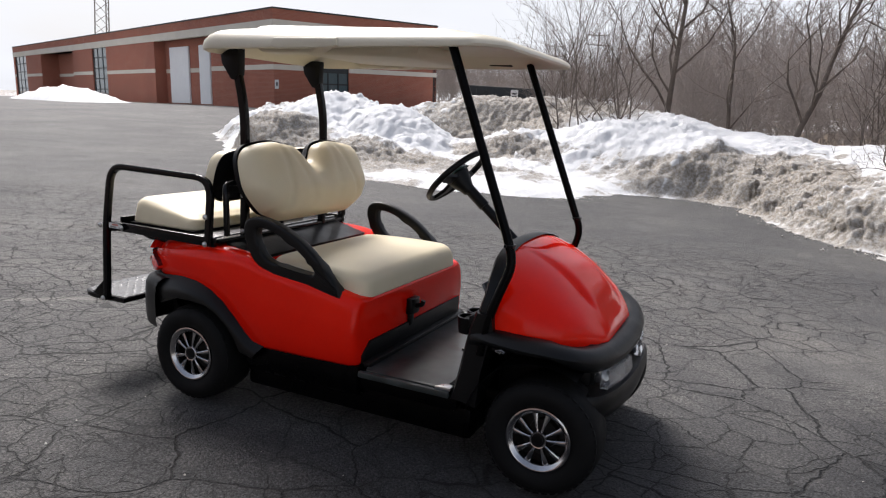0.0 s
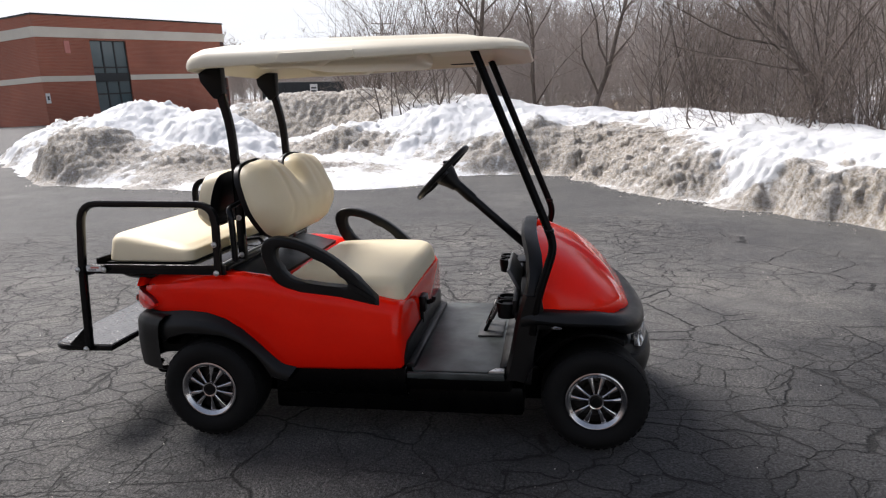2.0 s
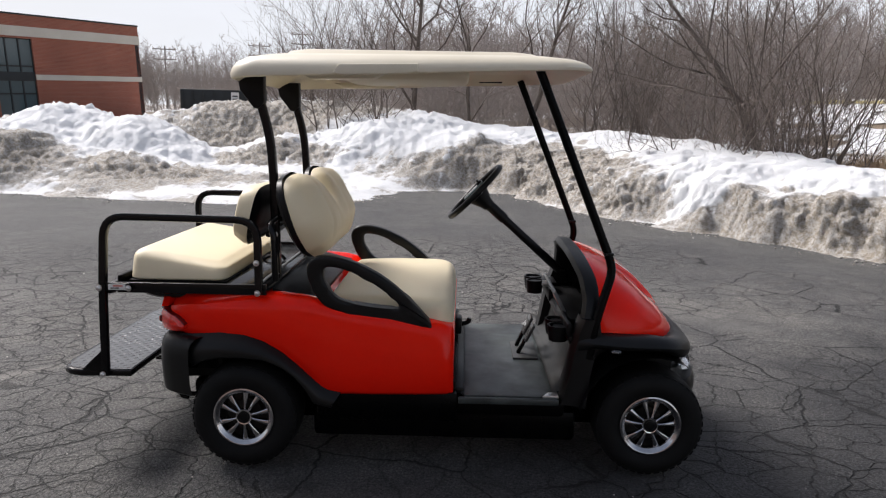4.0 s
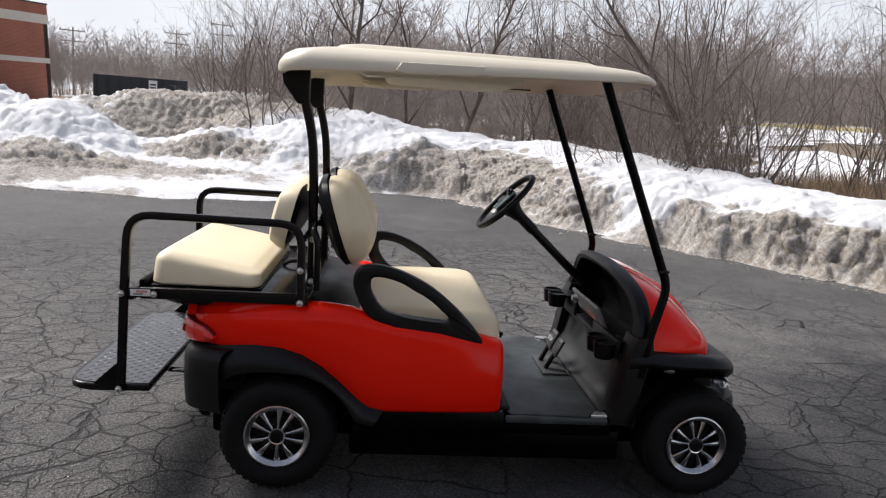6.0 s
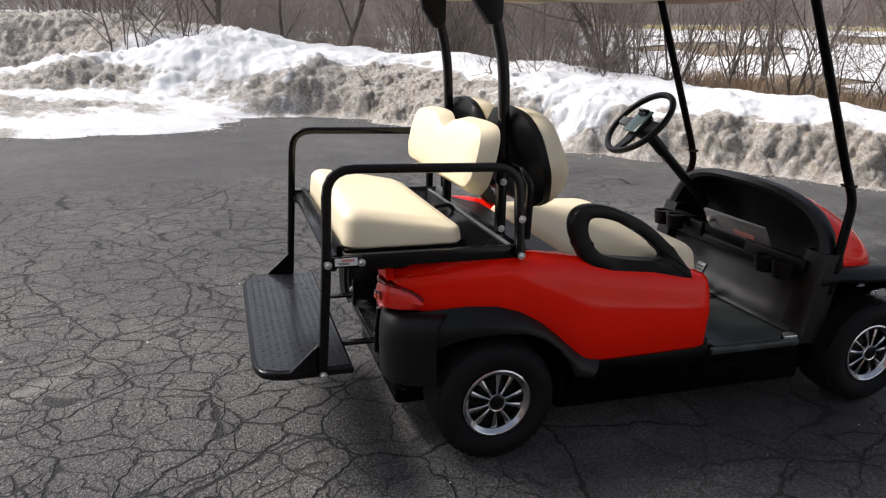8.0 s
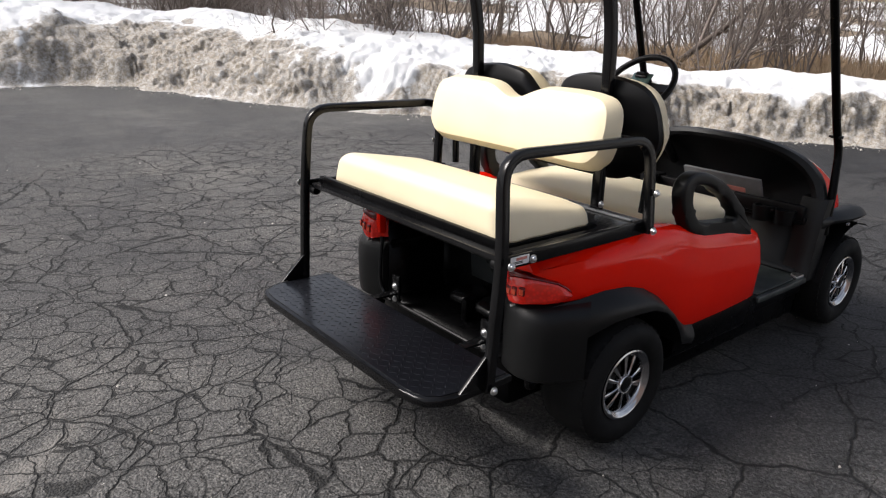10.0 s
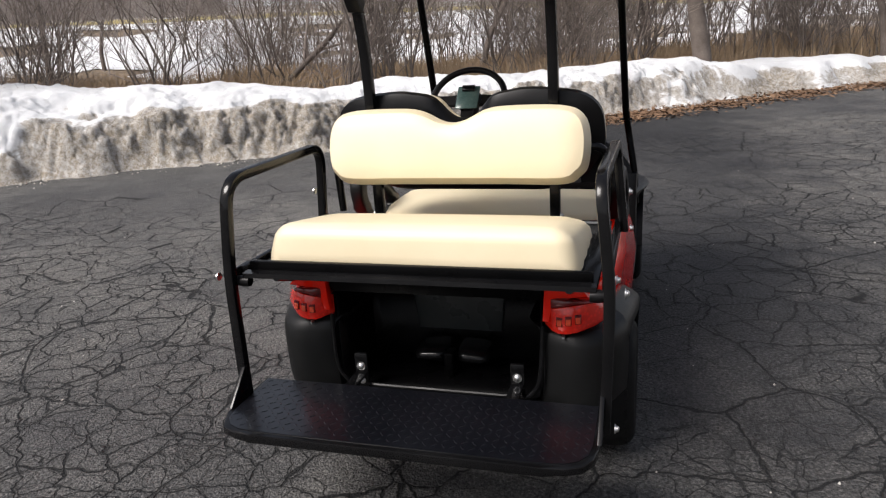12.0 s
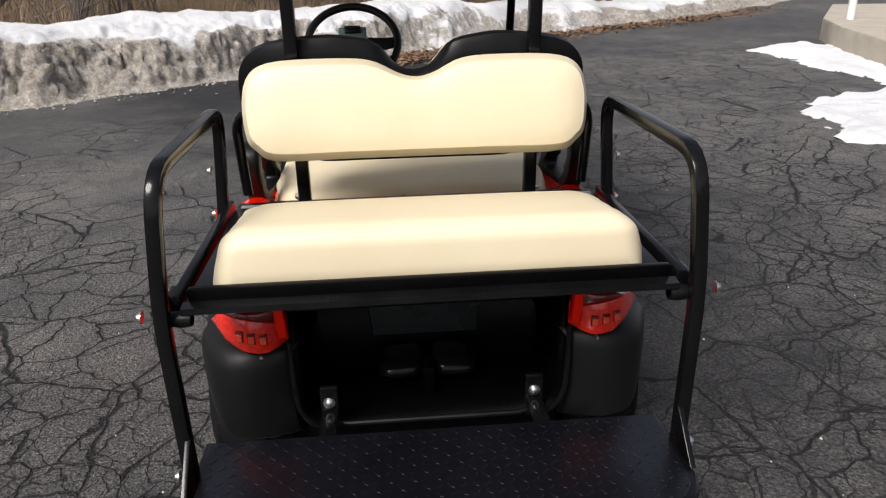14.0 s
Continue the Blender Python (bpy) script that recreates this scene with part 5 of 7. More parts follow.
def cpart(name, build, material, parent=None, label="", smooth=True):
    bm = bmesh.new()
    build(bm)
    return part(name, bm, material, parent or cart, label, smooth)


def both_sides(name, build, material, label="", parent=None):
    """One part for each side; build gets the mesh and the sign of y."""
    return [cpart(name, lambda bm, s=s: build(bm, s), material, parent, label) for s in (-1, 1)]


def bolt(parent, x, y, z, ax="y", r=0.0085):
    def b(bm):
        sgn = 1 if (y > 0 if ax == "y" else x > 0) else -1
        lathe(bm, [(0.0, sgn * 0.009), (r * 0.6, sgn * 0.0085), (r, sgn * 0.005), (r, 0), (r * 1.5, 0), (r * 1.5, -sgn * 0.003), (0.0, -sgn * 0.003)], 10, (x, y, z), ax)
    return cpart("bolt", b, M_BOLT, parent, "bright zinc bolt")


# wheels
R_TYRE = 0.226


def wheel(x, y):
    s = 1 if y > 0 else -1
    yc = y - s * 0.105                    # middle of the tyre
    ax = (x, yc, R_TYRE)
    wh = cpart("wheel", lambda bm: lathe(bm, [(0.118, s * 0.070), (0.122, s * 0.088), (0.132, s * 0.100), (0.155, s * 0.110), (0.175, s * 0.112), (0.192, s * 0.107), (0.206, s * 0.096), (0.217, s * 0.076), (0.222, s * 0.045), (0.223, 0),
                                              (0.222, -s * 0.045), (0.216, -s * 0.08), (0.195, -s * 0.105), (0.15, -s * 0.1), (0.134, -s * 0.085)], 56, ax), M_RUBBER, cart, "black rubber tyre on a chrome wheel")

    def lugs(bm):
        for k in range(40):
            a = 2 * math.pi * k / 40
            for off, w in ((0.074, 0.030), (0.022, 0.020), (-0.022, 0.020), (-0.074, 0.030)):
                m = Matrix.Translation(ax) @ Matrix.Rotation(a + (0.04 if off > 0 else -0.04), 4, "Y") @ Matrix.Translation((0, off, 0.2168 - abs(off) * 0.09))
                box(bm, (-0.011, -w / 2, -0.006), (0.011, w / 2, 0.005), m)
    tagged(cpart("tread", lugs, M_RUBBER, wh, smooth=False), kind="stuff")

    def rim(bm):
        lathe(bm, [(0.123, s * 0.084), (0.1262, s * 0.095), (0.1245, s * 0.1005), (0.119, s * 0.1025), (0.1135, s * 0.1005), (0.110, s * 0.095), (0.1045, s * 0.0925), (0.1015, s * 0.089), (0.0995, s * 0.078), (0.0975, s * 0.045), (0.095, -s * 0.02)], 56, ax)
    rm = cpart("rim", rim, M_RIM, wh, "polished chrome rim")

    def spokes(bm):
        for k in range(10):
            a = 2 * math.pi * k / 10 + (0.045 if k % 2 else -0.045) + x * 1.3 + y
            m = Matrix.Translation(ax) @ Matrix.Rotation(a, 4, "Y")
            rows = []
            for r, y0, w, t in ((0.026, 0.088, 0.0050, 0.010), (0.05, 0.086, 0.0058, 0.014), (0.075, 0.083, 0.0088, 0.018), (0.101, 0.080, 0.0130, 0.022)):
                rows.append([m @ Vector(v) for v in ((-w, s * (y0 - t), r), (-w * 0.85, s * y0, r), (-w * 0.35, s * (y0 + 0.003), r), (w * 0.35, s * (y0 + 0.003), r), (w * 0.85, s * y0, r), (w, s * (y0 - t), r))])
            loft(bm, rows, close=True, caps=True)
    cpart("spokes", spokes, M_RIM, rm, "chrome spokes")
    cpart("wheel_well", lambda bm: lathe(bm, [(0.0, s * 0.03), (0.055, s * 0.03), (0.06, s * 0.012), (0.098, s * 0.010), (0.098, s * 0.0)], 32, ax), M_BRAKE, rm, "dull brake drum behind the spokes")

    def cap(bm):
        lathe(bm, [(0.034, s * 0.070), (0.034, s * 0.094), (0.0315, s * 0.098), (0.028, s * 0.097), (0.0265, s * 0.092), (0.024, s * 0.092)], 32, ax)
    cpart("cap_ring", cap, M_CHROME, rm)
    cpart("hub_cap", lambda bm: lathe(bm, [(0.0262, s * 0.088), (0.025, s * 0.0955), (0.019, s * 0.0975), (0.018, s * 0.096), (0.008, s * 0.097), (0.0, s * 0.097)], 28, ax), M_SATIN, rm, "black hub cap")
    return wh


for wx, wy in ((0.0, -0.590), (0.0, 0.590), (1.664, -0.572), (1.664, 0.572)):
    wheel(wx, wy)

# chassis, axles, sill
# belly pan added, and the underbody widened, to block light below
for nm, lo, hi in (("chassis", (-0.30, -0.33, 0.125), (1.80, 0.33, 0.29)), ("shade_pan", (0.27, -0.50, 0.118), (1.37, 0.50, 0.25)), ("floor_pan", (0.33, -0.535, 0.235), (1.32, 0.535, 0.318))):
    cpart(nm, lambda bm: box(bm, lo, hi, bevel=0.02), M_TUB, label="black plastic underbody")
for ax_x in (0.0, 1.664):
    cpart("axle", lambda bm: tube(bm, [(ax_x, -0.44, R_TYRE), (ax_x, 0.44, R_TYRE)], 0.035, 10), M_STEEL)

# red rear body: sections across, from sill over the deck to sill
TOPS = [(-0.345, 0.672), (-0.32, 0.69), (-0.26, 0.712), (-0.16, 0.727), (0.0, 0.735), (0.15, 0.735), (0.28, 0.722), (0.34, 0.700), (0.40, 0.685), (0.6, 0.660), (0.8, 0.626), (0.86, 0.610), (0.876, 0.595)]
LOWS = [(-0.345, 0.60), (-0.30, 0.565), (-0.2, 0.556), (-0.1, 0.560), (0.0, 0.556), (0.08, 0.534), (0.16, 0.49), (0.24, 0.425), (0.30, 0.372), (0.345, 0.345), (0.4, 0.338), (0.87, 0.345)]
WIDE = [(-0.345, 0.432), (-0.32, 0.467), (-0.26, 0.500), (-0.15, 0.527), (0.0, 0.546), (0.3, 0.563), (0.6, 0.566), (0.8, 0.560), (0.845, 0.556), (0.868, 0.546), (0.876, 0.530)]


def body_shell(bm):
    rows = []
    for x in (-0.345, -0.335, -0.32, -0.29, -0.25, -0.2, -0.14, -0.07, 0.0, 0.05, 0.1, 0.15, 0.2, 0.25, 0.3, 0.345, 0.4, 0.5, 0.6, 0.7, 0.78, 0.82, 0.845, 0.86, 0.870, 0.876):
        zt, zb, w = interp(x, TOPS), interp(x, LOWS), interp(x, WIDE)
        h = zt - zb
        zc = min(zt, interp(x, [(0.09, 0.74), (0.2, 0.712), (0.3, 0.686), (0.36, 0.668), (0.5, 0.655)]))
        crease = 0.006 * (1 if x > 0.1 else 0.4)
        half = [(w - 0.012, zb - 0.012), (w - 0.004, zb), (w, zb + 0.25 * h), (w + crease, zb + 0.5 * h), (w + 0.002, zb + 0.58 * h), (w - 0.006, zb + 0.75 * h), (w - 0.016, zt - 0.035),
                (w - 0.030, zt - 0.012), (w - 0.055, zt - 0.001), (w - 0.085, zt - 0.001), (w - 0.13, zc), (0.1, zc)]
        fx_ = x if x < 0.78 else 0.78 + (x - 0.78) * 0.82
        rows.append([(fx_, -y, z) for y, z in half] + [(fx_, y, z) for y, z in reversed(half)])
    vs = loft(bm, rows)
    bm.faces.new(vs[-1])
    return bm


body = cpart("rear_body", body_shell, M_RED, label="glossy red body panel")
sol = body.modifiers.new("thickness", "SOLIDIFY")
sol.thickness, sol.offset = 0.006, -1


def deck_panel(bm):
    prism(bm, [(0.100, 0.728), (0.100, 0.745), (0.288, 0.702), (0.288, 0.68)], -0.462, 0.462, "y", 0.005)


cpart("deck_cover", deck_panel, M_SATIN, label="black deck cover behind the seat")


def deck_ridge(bm):
    prism(bm, [(0.288, 0.66), (0.293, 0.680), (0.300, 0.685), (0.308, 0.681), (0.316, 0.65)], -0.47, 0.47, "y", 0.01)


cpart("deck_ridge", deck_ridge, M_RED)


def kick_panel(bm):
    prism(bm, [(-0.50, 0.33), (0.50, 0.33), (0.50, 0.42), (-0.44, 0.42), (-0.50, 0.37)], 0.854, 0.870, "x", 0.005)
    box(bm, (0.854, -0.50, 0.318), (0.905, 0.50, 0.345), bevel=0.008)


cpart("kick_panel", kick_panel, M_PLASTIC)
sw = cpart("selector_box", lambda bm: (box(bm, (0.853, -0.11, 0.455), (0.890, -0.02, 0.535), bevel=0.012), box(bm, (0.853, -0.09, 0.40), (0.875, -0.05, 0.46), bevel=0.006)), M_SATIN, label="black drive selector on the seat front")
cpart("selector_lever", lambda bm: tube(bm, [(0.885, -0.065, 0.495), (0.920, -0.065, 0.505), (0.925, -0.065, 0.525)], 0.011, 8, 0.01), M_SATIN, sw)


# rear fenders: black flares round the wheels that wrap the rear corners
def fender(bm, s):
    top = [(-0.30, 0.548), (-0.2, 0.560), (-0.1, 0.570), (0.0, 0.566), (0.08, 0.544), (0.16, 0.50), (0.24, 0.435), (0.30, 0.382), (0.345, 0.352), (0.40, 0.335)]
    arch = [(-0.215, 0.43), (-0.165, 0.462), (-0.09, 0.482), (0.0, 0.488), (0.09, 0.480), (0.16, 0.452), (0.215, 0.41), (0.26, 0.355), (0.29, 0.30), (0.36, 0.282)]
    rows = []
    for (x1, z1), (x2, z2) in zip(top, arch):
        yo = interp(x1, [(-0.372, 0.47), (-0.35, 0.505), (-0.3, 0.522), (-0.2, 0.546), (0.0, 0.572), (0.2, 0.572), (0.4, 0.562)])
        yt = interp(x1, [(-0.372, 0.445), (-0.345, 0.475), (-0.3, 0.505), (-0.2, 0.53), (0.0, 0.553), (0.4, 0.566)]) - 0.012
        pts = []
        for k in range(7):
            t = k / 6
            bulge = math.sin(min(t * 1.25, 1) * math.pi / 2)
            pts.append((x1 + (x2 - x1) * t, s * (yt + (yo + 0.028 - yt) * bulge), z1 + (z2 - z1) * t))
        pts.append((x2 + 0.004 * (x2 > 0) - 0.004 * (x2 < 0), s * (yo + 0.022), z2 - 0.006))
        pts.append((x2, s * 0.40, z2 - 0.004))
        rows.append(pts)
    loft(bm, rows)


both_sides("rear_fender", fender, M_PLASTIC, "black textured wheel arch")


def corner(bm, s):
    """The rear corner below the tail lamp."""
    rows = []
    for z, grow_ in ((0.30, -0.012), (0.31, 0.0), (0.36, 0.004), (0.42, 0.006), (0.47, 0.006), (0.505, 0.004), (0.530, -0.004), (0.546, -0.022), (0.552, -0.055)):
        plan = [(-0.16, 0.33), (-0.20, 0.325), (-0.315, 0.325), (-0.345, 0.335), (-0.358, 0.36), (-0.372, 0.41), (-0.374, 0.440), (-0.363, 0.482), (-0.338, 0.514), (-0.295, 0.540), (-0.25, 0.558), (-0.215, 0.572)]
        rows.append([(x - grow_, s * (y + grow_ * 0.8), z) for x, y in plan])
    loft(bm, rows)


both_sides("rear_corner", corner, M_PLASTIC, "black plastic rear corner")


# tail lamps
# along the wrap of the lens: x, y, foot, parting line, top
LENS = [(-0.370, 0.364, 0.556, 0.622, 0.652), (-0.381, 0.385, 0.550, 0.630, 0.657), (-0.384, 0.410, 0.551, 0.636, 0.659), (-0.379, 0.438, 0.555, 0.640, 0.657), (-0.362, 0.458, 0.558, 0.638, 0.648),
        (-0.330, 0.486, 0.559, 0.632, 0.639), (-0.295, 0.507, 0.562, 0.622, 0.629), (-0.268, 0.520, 0.570, 0.606, 0.614), (-0.254, 0.526, 0.580, 0.592, 0.600)]


def tail_lamp(s):
    def wrap(bm, low, high, out, swell):
        rows = []
        for q in LENS:
            x, y, z0, z1 = q[0], q[1], q[low], q[high]
            n = Vector((-0.9, 0.45)).lerp(Vector((-0.15, 0.99)), min(max((x + 0.384) / 0.16, 0), 1)).normalized()
            h = z1 - z0
            sec = ((-0.05, z0 + 0.003), (out - 0.004, z0 + 0.001), (out, z0 + min(0.008, h * 0.2)), (out + swell, z0 + 0.5 * h), (out, z1 - min(0.008, h * 0.2)), (out - 0.004, z1 - 0.001), (-0.05, z1 - 0.003))
            rows.append([(x + n.x * o, s * (y + n.y * o), z) for o, z in sec])
        loft(bm, rows, close=True, caps=True)
    ob = cpart("tail_lamp", lambda bm: wrap(bm, 2, 3, 0.0, 0.006), M_TAIL, cart, "glossy red tail lamp lens")
    cpart("lamp_hood", lambda bm: wrap(bm, 3, 4, -0.002, 0.002), M_DARKLENS, ob, "smoked upper strip of the lamp")

    def cells(bm, w, h, dx, z):
        for x, y in ((-0.3845, 0.388), (-0.3885, 0.414), (-0.3840, 0.441)):
            m = Matrix.Translation((x + dx, s * y, z + 0.2 * (y - 0.388))) @ Matrix.Rotation(radians(-s * 22 * (y - 0.40) / 0.04), 4, "Z")
            box(bm, (-0.003, -w, -h), (0.004, w, h), m, 0.0015, 1)
    cpart("lamp_cell", lambda bm: cells(bm, 0.0092, 0.0140, 0.001, 0.590), M_DARKLENS, ob, "dark red cells of the lamp")
    cpart("reflector", lambda bm: cells(bm, 0.0072, 0.0095, -0.002, 0.588), M_REFLEX, ob, "bright orange-red reflectors")
    cpart("lens_screw", lambda bm: lathe(bm, [(0.0, -0.004), (0.004, -0.004), (0.005, 0.0), (0.005, 0.01)], 8, (-0.379, s * 0.398, 0.541), "x"), M_BOLT, ob)


tail_lamp(-1)
tail_lamp(1)
both_sides("rear_red_panel", lambda bm, s: prism(bm, [(s * 0.336, 0.580), (s * 0.360, 0.578), (s * 0.364, 0.655), (s * 0.470, 0.660), (s * 0.440, 0.695), (s * 0.345, 0.712)], -0.366, -0.335, "x", 0.005), M_RED, "red panel above the tail lamp")


both_sides("corner_lip", lambda bm, s: tube(bm, [(-0.356, s * 0.336, 0.565), (-0.370, s * 0.332, 0.44), (-0.370, s * 0.324, 0.375), (-0.364, s * 0.292, 0.332), (-0.360, s * 0.268, 0.326)], 0.0075, 8, 0.04), M_STEEL, "glossy moulded edge of the rear corner")
both_sides("tow_hook", lambda bm, s: (tube(bm, [(-0.315, s * 0.43, 0.262), (-0.06, s * 0.43, 0.262)], 0.010, 8), tube(bm, [(-0.30, s * 0.43, 0.30), (-0.318, s * 0.43, 0.275), (-0.312, s * 0.43, 0.25), (-0.285, s * 0.43, 0.25)], 0.012, 8, 0.02)), M_STEEL, "small black hook under the rear corner")
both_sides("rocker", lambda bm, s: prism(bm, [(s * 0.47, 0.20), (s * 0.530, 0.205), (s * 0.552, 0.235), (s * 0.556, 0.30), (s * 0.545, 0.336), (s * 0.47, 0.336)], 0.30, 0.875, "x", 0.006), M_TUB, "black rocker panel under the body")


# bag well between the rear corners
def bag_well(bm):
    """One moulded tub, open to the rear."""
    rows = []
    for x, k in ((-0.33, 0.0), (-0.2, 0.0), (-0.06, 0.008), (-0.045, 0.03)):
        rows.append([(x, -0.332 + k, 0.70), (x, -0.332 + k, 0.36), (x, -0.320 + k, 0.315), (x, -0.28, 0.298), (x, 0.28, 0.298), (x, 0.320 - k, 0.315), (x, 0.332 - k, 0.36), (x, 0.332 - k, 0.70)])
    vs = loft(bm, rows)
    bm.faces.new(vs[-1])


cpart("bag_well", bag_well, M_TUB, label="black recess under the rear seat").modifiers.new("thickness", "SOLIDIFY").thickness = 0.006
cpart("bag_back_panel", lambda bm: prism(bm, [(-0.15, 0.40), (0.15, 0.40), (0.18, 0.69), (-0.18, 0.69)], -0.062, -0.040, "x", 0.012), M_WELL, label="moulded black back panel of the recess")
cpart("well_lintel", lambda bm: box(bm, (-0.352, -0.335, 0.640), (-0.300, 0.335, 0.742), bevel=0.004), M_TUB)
cpart("bag_well_lip", lambda bm: tube(bm, [(-0.345, -0.245, 0.328), (-0.352, -0.22, 0.322), (-0.352, 0.22, 0.322), (-0.345, 0.245, 0.328)], 0.007, 8, 0.02), M_SATIN, label="black edge of the recess floor")
for s in (-1, 1):
    cpart("bag_hump", lambda bm: pillow(bm, spline([(0.012, 0.0), (0.02, 0.042), (0.07, 0.046), (0.125, 0.036), (0.135, 0.0), (0.07, -0.012)], 28), ((0.05, 0.016), (0.10, 0.014)), 0.05, 6, 0.06, m=Matrix.Translation((-0.15, 0, 0.342)) @ Matrix(((0, 0, -1, 0), (s, 0, 0, 0), (0, 1, 0, 0), (0, 0, 0, 1)))), M_STEEL)
cpart("strap_post", lambda bm: box(bm, (-0.225, -0.016, 0.30), (-0.17, 0.016, 0.388), bevel=0.008), M_TUB)

# floor mat, sill and firewall
cpart("floor_mat", lambda bm: prism(bm, [(0.905, -0.535), (1.22, -0.535), (1.245, -0.50), (1.285, -0.49), (1.285, 0.49), (1.245, 0.50), (1.22, 0.535), (0.905, 0.535), (0.89, 0.50), (0.89, -0.50)], 0.318, 0.328, "z", 0.003), M_MAT, label="black rubber floor mat, dusty")
both_sides("sill", lambda bm, s: (box(bm, (0.88, s * 0.538, 0.298), (1.29, s * 0.560, 0.324), bevel=0.005),), M_MAT, "grey scuffed sill edge")
both_sides("sill_corner", lambda bm, s: prism(bm, [(1.225, s * 0.545), (1.29, s * 0.545), (1.29, s * 0.495), (1.25, s * 0.505)], 0.323, 0.336, "z", 0.003), M_BOLT, "worn metal mat corner")


def firewall(bm):
    rows = []
    for x, z in ((1.270, 0.330), (1.300, 0.338), (1.335, 0.362), (1.362, 0.41), (1.385, 0.50), (1.41, 0.56)):
        rows.append([(x, -0.50, z), (x, -0.25, z), (x, 0, z), (x, 0.25, z), (x, 0.50, z)])
    loft(bm, rows)


fw = cpart("toe_board", firewall, M_TOE, label="curved black toe board")
fw.modifiers.new("thickness", "SOLIDIFY").thickness = 0.008


# front cowl and nose
def arch_row(x, w, zb, zt, p=2.4, n=120, swell=0.0):
    out = []
    for k in range(n + 1):
        a = math.pi * k / n
        c, s_ = math.cos(a), math.sin(a)
        y = w * math.copysign(abs(c) ** (2 / p), c)
        z = zb + (zt - zb) * abs(s_) ** (2 / p)
        if swell:
            z += swell * max(0.0, 1 - abs(y / 0.185) ** 9) ** 0.5
        out.append((x, y, z))
    return out


# how far the dash surround leans forward, from its foot to its crown
RAKE = [(0.0, 0.022), (0.3, 0.045), (0.6, 0.064), (0.8, 0.056), (1.0, 0.028)]
NOSE_TOP = [(1.345, 0.884), (1.40, 0.873), (1.48, 0.843), (1.56, 0.803), (1.64, 0.750), (1.70, 0.700), (1.745, 0.662), (1.78, 0.620), (1.805, 0.588), (1.82, 0.560)]
NOSE_W = [(1.345, 0.525), (1.48, 0.530), (1.58, 0.516), (1.64, 0.492), (1.69, 0.458), (1.73, 0.415), (1.77, 0.350), (1.80, 0.285), (1.82, 0.225)]


def nose(bm):
    rows = []
    for x in (1.365, 1.38, 1.42, 1.47, 1.52, 1.57, 1.62, 1.66, 1.685, 1.693, 1.705, 1.715, 1.735, 1.755, 1.775, 1.795, 1.81, 1.82):
        sw_ = interp(x, [(1.40, 0.0), (1.5, 0.010), (1.62, 0.026), (1.66, 0.030), (1.70, 0.028), (1.735, 0.020), (1.755, 0.008), (1.775, 0.0)])
        lean = interp(x, [(1.36, 1.0), (1.5, 0.5), (1.68, 0.0)])
        row = arch_row(x, interp(x, NOSE_W), 0.545, interp(x, NOSE_TOP), interp(x, [(1.36, 2.85), (1.6, 2.8), (1.82, 3.4)]), swell=sw_)
        rows.append([(px + lean * interp((pz - 0.50) / 0.38, RAKE), py, pz) for px, py, pz in row])
    loft(bm, rows)
    bm.faces.new([v for v in bm.verts][-121:])


nose_ob = cpart("nose_cowl", nose, M_RED, label="rounded glossy red nose cowl")


def hoop_path(x0, w, zb, zt):
    return [(x + interp((z - zb) / (zt - zb), RAKE), y, z) for x, y, z in arch_row(x0, w, zb, zt, 2.9, 48)]


def hoop(bm):
    rows = []
    inner, outer = hoop_path(1.325, 0.492, 0.50, 0.852), hoop_path(1.332, 0.543, 0.50, 0.885)
    back = hoop_path(1.385, 0.533, 0.50, 0.882)
    back_in = hoop_path(1.40, 0.48, 0.50, 0.845)
    for a, b, c, d in zip(inner, outer, back, back_in):
        a, b, c, d = Vector(a), Vector(b), Vector(c), Vector(d)
        mid = (a + b) / 2 + Vector((-0.012, 0, 0))
        rows.append([d, a, mid, b + Vector((-0.002, 0, 0)), (b + c) / 2 + (b - a) * 0.12, c])
    loft(bm, rows)


cpart("dash_hoop", hoop, M_PLASTIC, label="black dash surround")


def dash(bm):
    rows = []
    for x, k in ((1.395, 1.0), (1.46, 0.96), (1.49, 0.8), (1.50, 0.4)):
        row = hoop_path(x, 0.482 * k, 0.50, 0.50 + 0.366 * k)
        rows.append(row)
    vs = loft(bm, rows)
    bm.faces.new(vs[-1])
    box(bm, (1.33, -0.49, 0.535), (1.50, 0.49, 0.575), bevel=0.012)          # shelf under the bins
    box(bm, (1.32, -0.48, 0.555), (1.345, -0.14, 0.625), bevel=0.01)
    box(bm, (1.32, 0.16, 0.555), (1.345, 0.48, 0.625), bevel=0.01)


cpart("dash", dash, M_SATIN, label="black dash with open storage bins")


def dash_plate(bm):
    m = Matrix.Translation((1.315, -0.05, 0.665)) @ Matrix.Rotation(radians(-28), 4, "Y")
    box(bm, (-0.008, -0.23, -0.055), (0.008, 0.17, 0.05), m, 0.006)


dp = cpart("dash_plate", dash_plate, M_GREYPANEL, label="grey centre dash plate")
cpart("key_switch", lambda bm: lathe(bm, [(0.0, -0.03), (0.014, -0.03), (0.016, 0.0)], 14, (1.305, 0.06, 0.672), "x"), M_BOLT, dp)
cpart("plate_label", lambda bm: box(bm, (-0.0105, -0.15, -0.035), (-0.008, -0.02, -0.01), Matrix.Translation((1.315, -0.05, 0.665)) @ Matrix.Rotation(radians(-28), 4, "Y")), M_SIGNRED, dp, "small red and white label with unreadable print")


